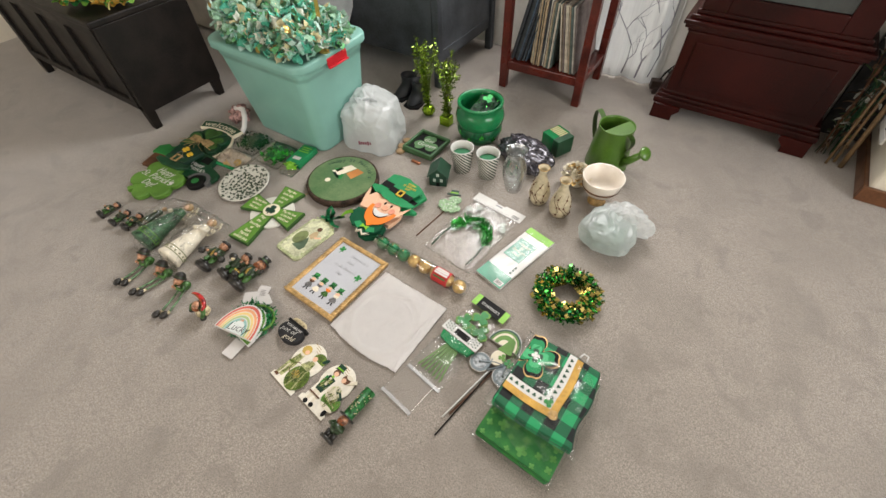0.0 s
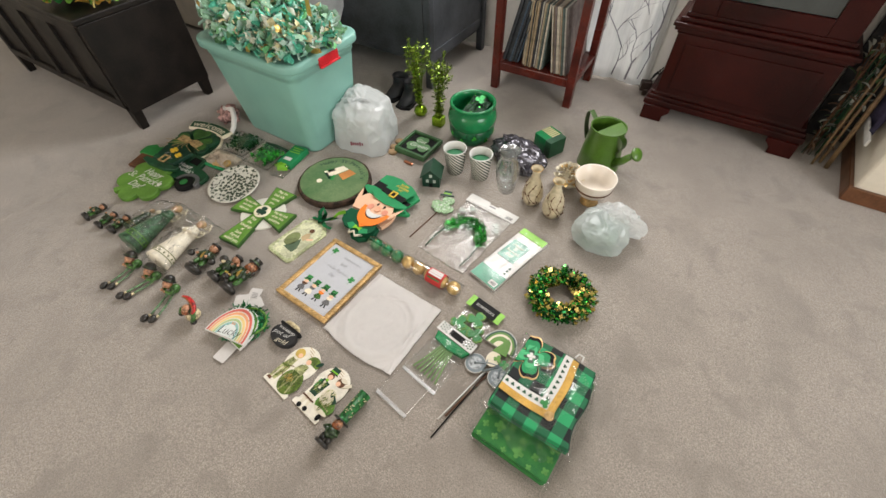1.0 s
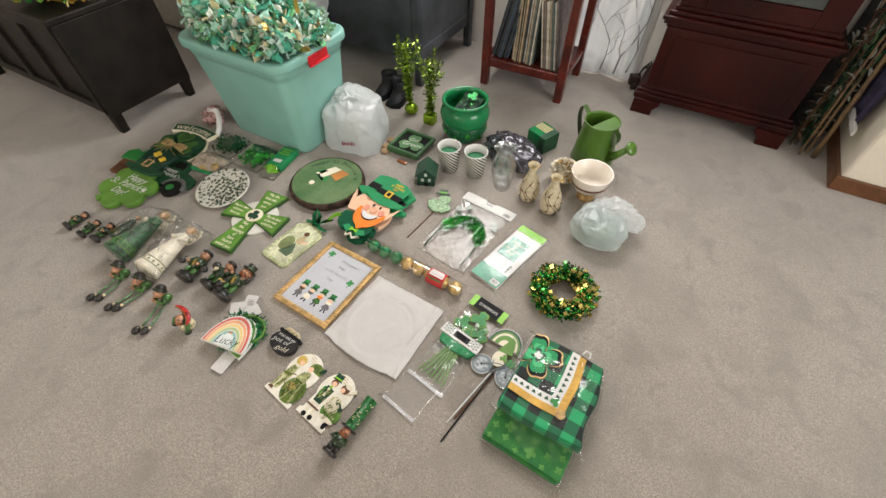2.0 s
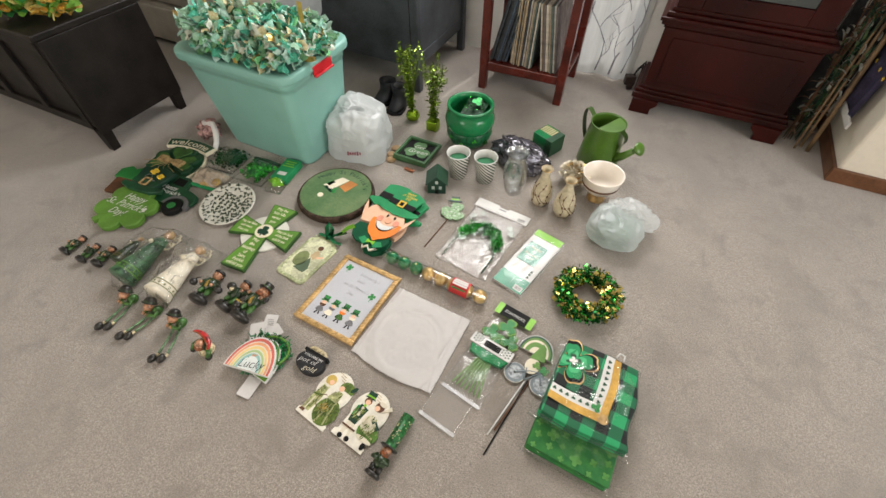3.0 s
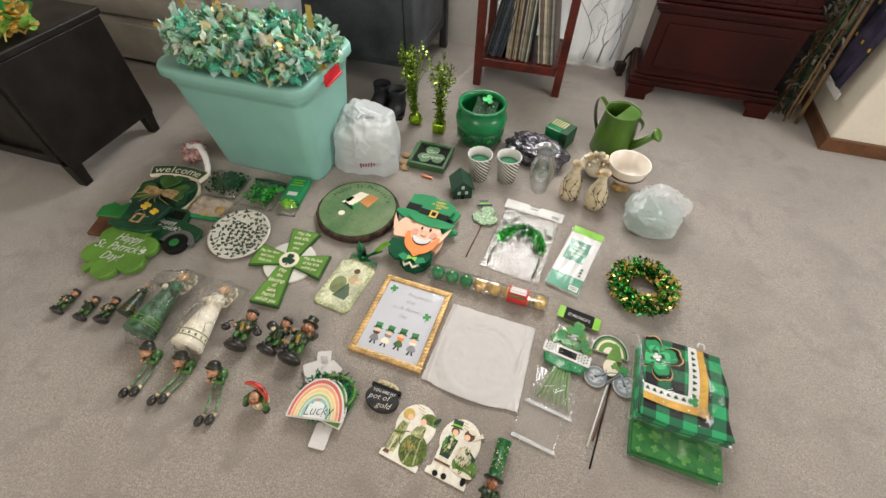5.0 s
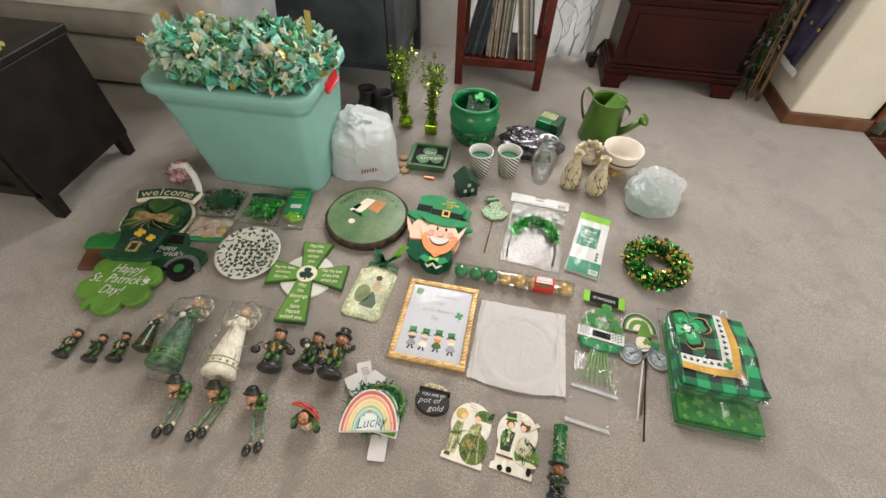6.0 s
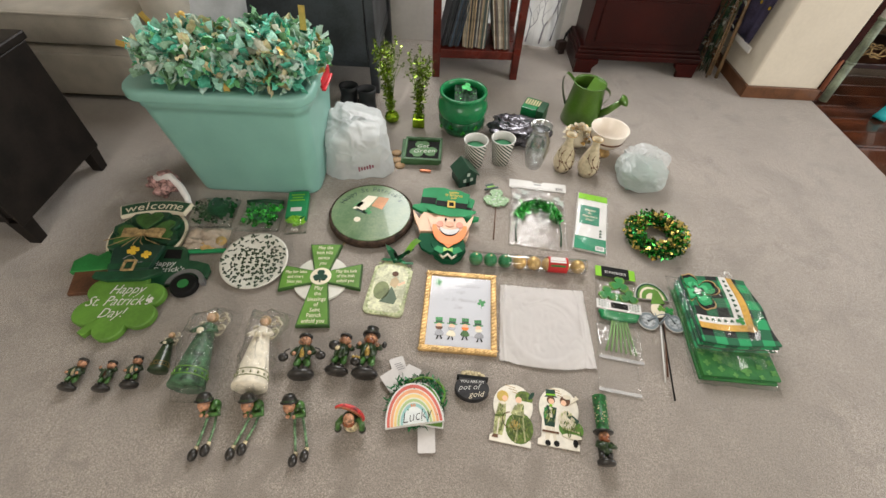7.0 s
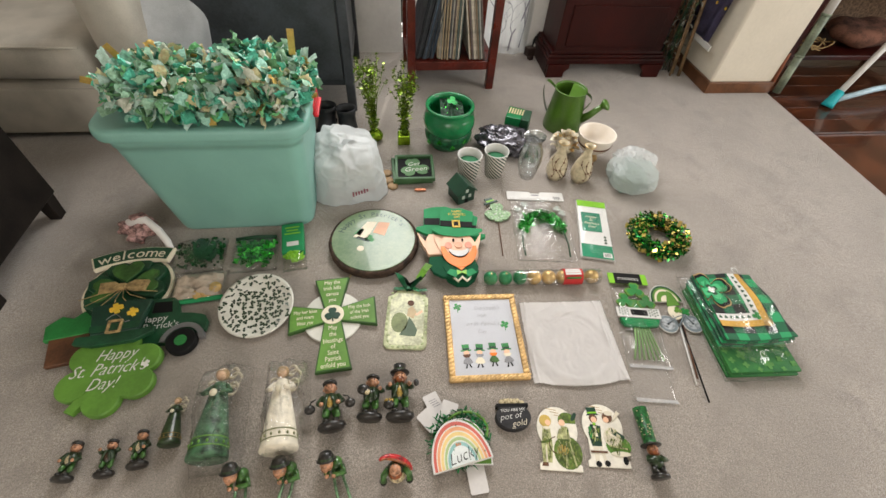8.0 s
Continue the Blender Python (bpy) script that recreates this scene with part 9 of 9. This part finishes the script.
def wrapped_pole():
    t = thing("wrapped_pole", "bamboo pole painted white and green leaning on the wall end", "pole")
    a, c = Vector((2.095, 1.585, 0.012)), Vector((2.13, 1.66, 1.25))
    mats = (material("sage bamboo", (0.25, 0.30, 0.22), 0.5, vary=0.3), WHITE, material("faded rose bamboo", (0.42, 0.20, 0.13), 0.5, vary=0.3))
    for k in range(6):
        p, q = a.lerp(c, k / 6), a.lerp(c, (k + 1) / 6)
        b = bm_new()
        rod(b, p, q, 0.021, 0.02, 14)
        part("segment", b, mats[(0, 0, 1, 0, 2, 1)[k]], t)
        b = bm_new()
        rod(b, q - (c - a).normalized() * 0.006, q + (c - a).normalized() * 0.004, 0.0235, 0.0235, 14)
        part("joint", b, mats[0], t)


wrapped_pole()


def drying_rack():
    t = thing("drying_rack", "white tubular folding rack with teal rubber feet", "rack")
    for pts in ([(2.33, 1.45, 0.03), (2.62, 1.62, 0.30), (2.95, 1.80, 0.62)], [(2.33, 1.45, 0.03), (2.6, 1.5, 0.07), (3.2, 1.62, 0.09)]):
        part("tube", tube(bm_new(), pts, 0.016, 12), WHITE if pts[-1][2] > 0.3 else material("pale blue tube", (0.45, 0.62, 0.72), 0.35), t)
    b = bm_new()
    tube(b, [(2.318, 1.443, 0.001), (2.325, 1.447, 0.02), (2.345, 1.458, 0.05), (2.365, 1.47, 0.075)], lambda u: 0.032 - 0.01 * u, 14)
    part("foot", b, TEALFOOT, t, "teal rubber foot")


drying_rack()


def side_bench():
    t = thing("side_bench", "dark red-brown wooden bench with woven panel in the next room", "bench")
    wood = MAHOGANY
    for px in (2.20, 3.25):
        for py in (1.78, 2.15):
            b = bm_new()
            box(b, (px, py, 0.25), (0.05, 0.05, 0.5), 0.005)
            part("leg", b, wood, t)
    for z in (0.13, 0.47):
        b = bm_new()
        box(b, (2.725, 1.965, z), (1.12, 0.42, 0.03), 0.005)
        part("shelf_board", b, wood, t)
    b = bm_new()
    box(b, (2.725, 2.16, 0.3), (1.0, 0.02, 0.3), 0.004)
    part("back_panel", b, material("woven cane", (0.24, 0.15, 0.09), 0.7, vary=0.4, scale=60, bump=0.6), t)
    tt = thing("cord_coil", "loose coil of pale cord on the bench shelf", "cord")
    for k in range(4):
        b = bm_new()
        tube(b, [(2.42 + 0.02 * k + (0.10 - 0.01 * k) * math.cos(a), 1.88 + 0.06 * math.sin(a + k), 0.152 + 0.006 * k + 0.015 * math.sin(2 * a)) for a in [i * 0.33 for i in range(20)]], 0.0035, 6)
        part("loop", b, BURLAP, tt)
    b = bm_new()
    rod(b, (2.15, 1.70, 0.005), (2.30, 1.9, 0.46), 0.012, 0.012, 10)
    solid("orange_stick", b, material("terracotta paint", (0.42, 0.15, 0.08), 0.6), "terracotta painted stick leaning on the bench", "stick")
    b = bm_new()
    ball(b, (2.75, 1.93, 0.215), (0.2, 0.14, 0.07), 0, 20)
    for v in b.verts:
        v.co += v.normal * 0.03 * noise.noise(v.co * 9)
    solid("folded_blanket", b, material("brown plaid wool", (0.16, 0.07, 0.045), 0.9, vary=0.5, scale=14, bump=0.5), "crumpled brown blanket on the bench shelf", "blanket")


side_bench()


def chest_flowers():
    t = thing("flower_garland", "green and yellow fabric flower garland on the chest top", "garland", pose(-1.49, 0.475, 0.5395))
    mats = [material("leaf green silk", (0.05, 0.30, 0.07), 0.6, vary=0.3), material("lime silk", (0.20, 0.42, 0.06), 0.6, vary=0.3), material("amber silk", (0.62, 0.36, 0.06), 0.6, vary=0.3), material("pale yellow silk", (0.66, 0.55, 0.18), 0.6, vary=0.2)]
    ms = [mesh_of("petal", petal_bm(0.05, 0.042), m) for m in mats]
    r = random.Random(14)
    for i in range(280):
        u = r.uniform(-1, 1)
        p = Vector((0.16 * u, 0.07 * r.uniform(-1, 1) + 0.05 * math.sin(3 * u), r.uniform(0.004, 0.085)))
        k = (0 if r.random() < 0.6 else 1) if (int((u + 1) * 4) % 2 == 0) else r.choice((2, 2, 3, 1))
        ob = new("petal", ms[k])
        ob.parent = t
        ob.matrix_basis = Matrix.Translation(p) @ Vector((r.gauss(0, 1), r.gauss(0, 1), abs(r.gauss(0.4, 0.5)))).normalized().to_track_quat("Y", "Z").to_matrix().to_4x4()


chest_flowers()

# ---- hardwood planks ----
rp = random.Random(1)
for i in range(18):
    y = 3.3 - i * 0.12
    x = 2.056
    while x < 3.4:
        ln = rp.choice((0.6, 0.8, 1.0))
        me = bpy.data.meshes.get("plank_%d" % int(ln * 10))
        if me is None:
            b = bm_new()
            box(b, (ln / 2, 0, 0), (ln - 0.002, 0.118, 0.012), 0.0015)
            me = mesh_of("plank_%d" % int(ln * 10), b, PLANK)
        ob = new("plank", me)
        ob.parent = hard
        ob.matrix_basis = pose(x, y, -0.0075)
        x += ln
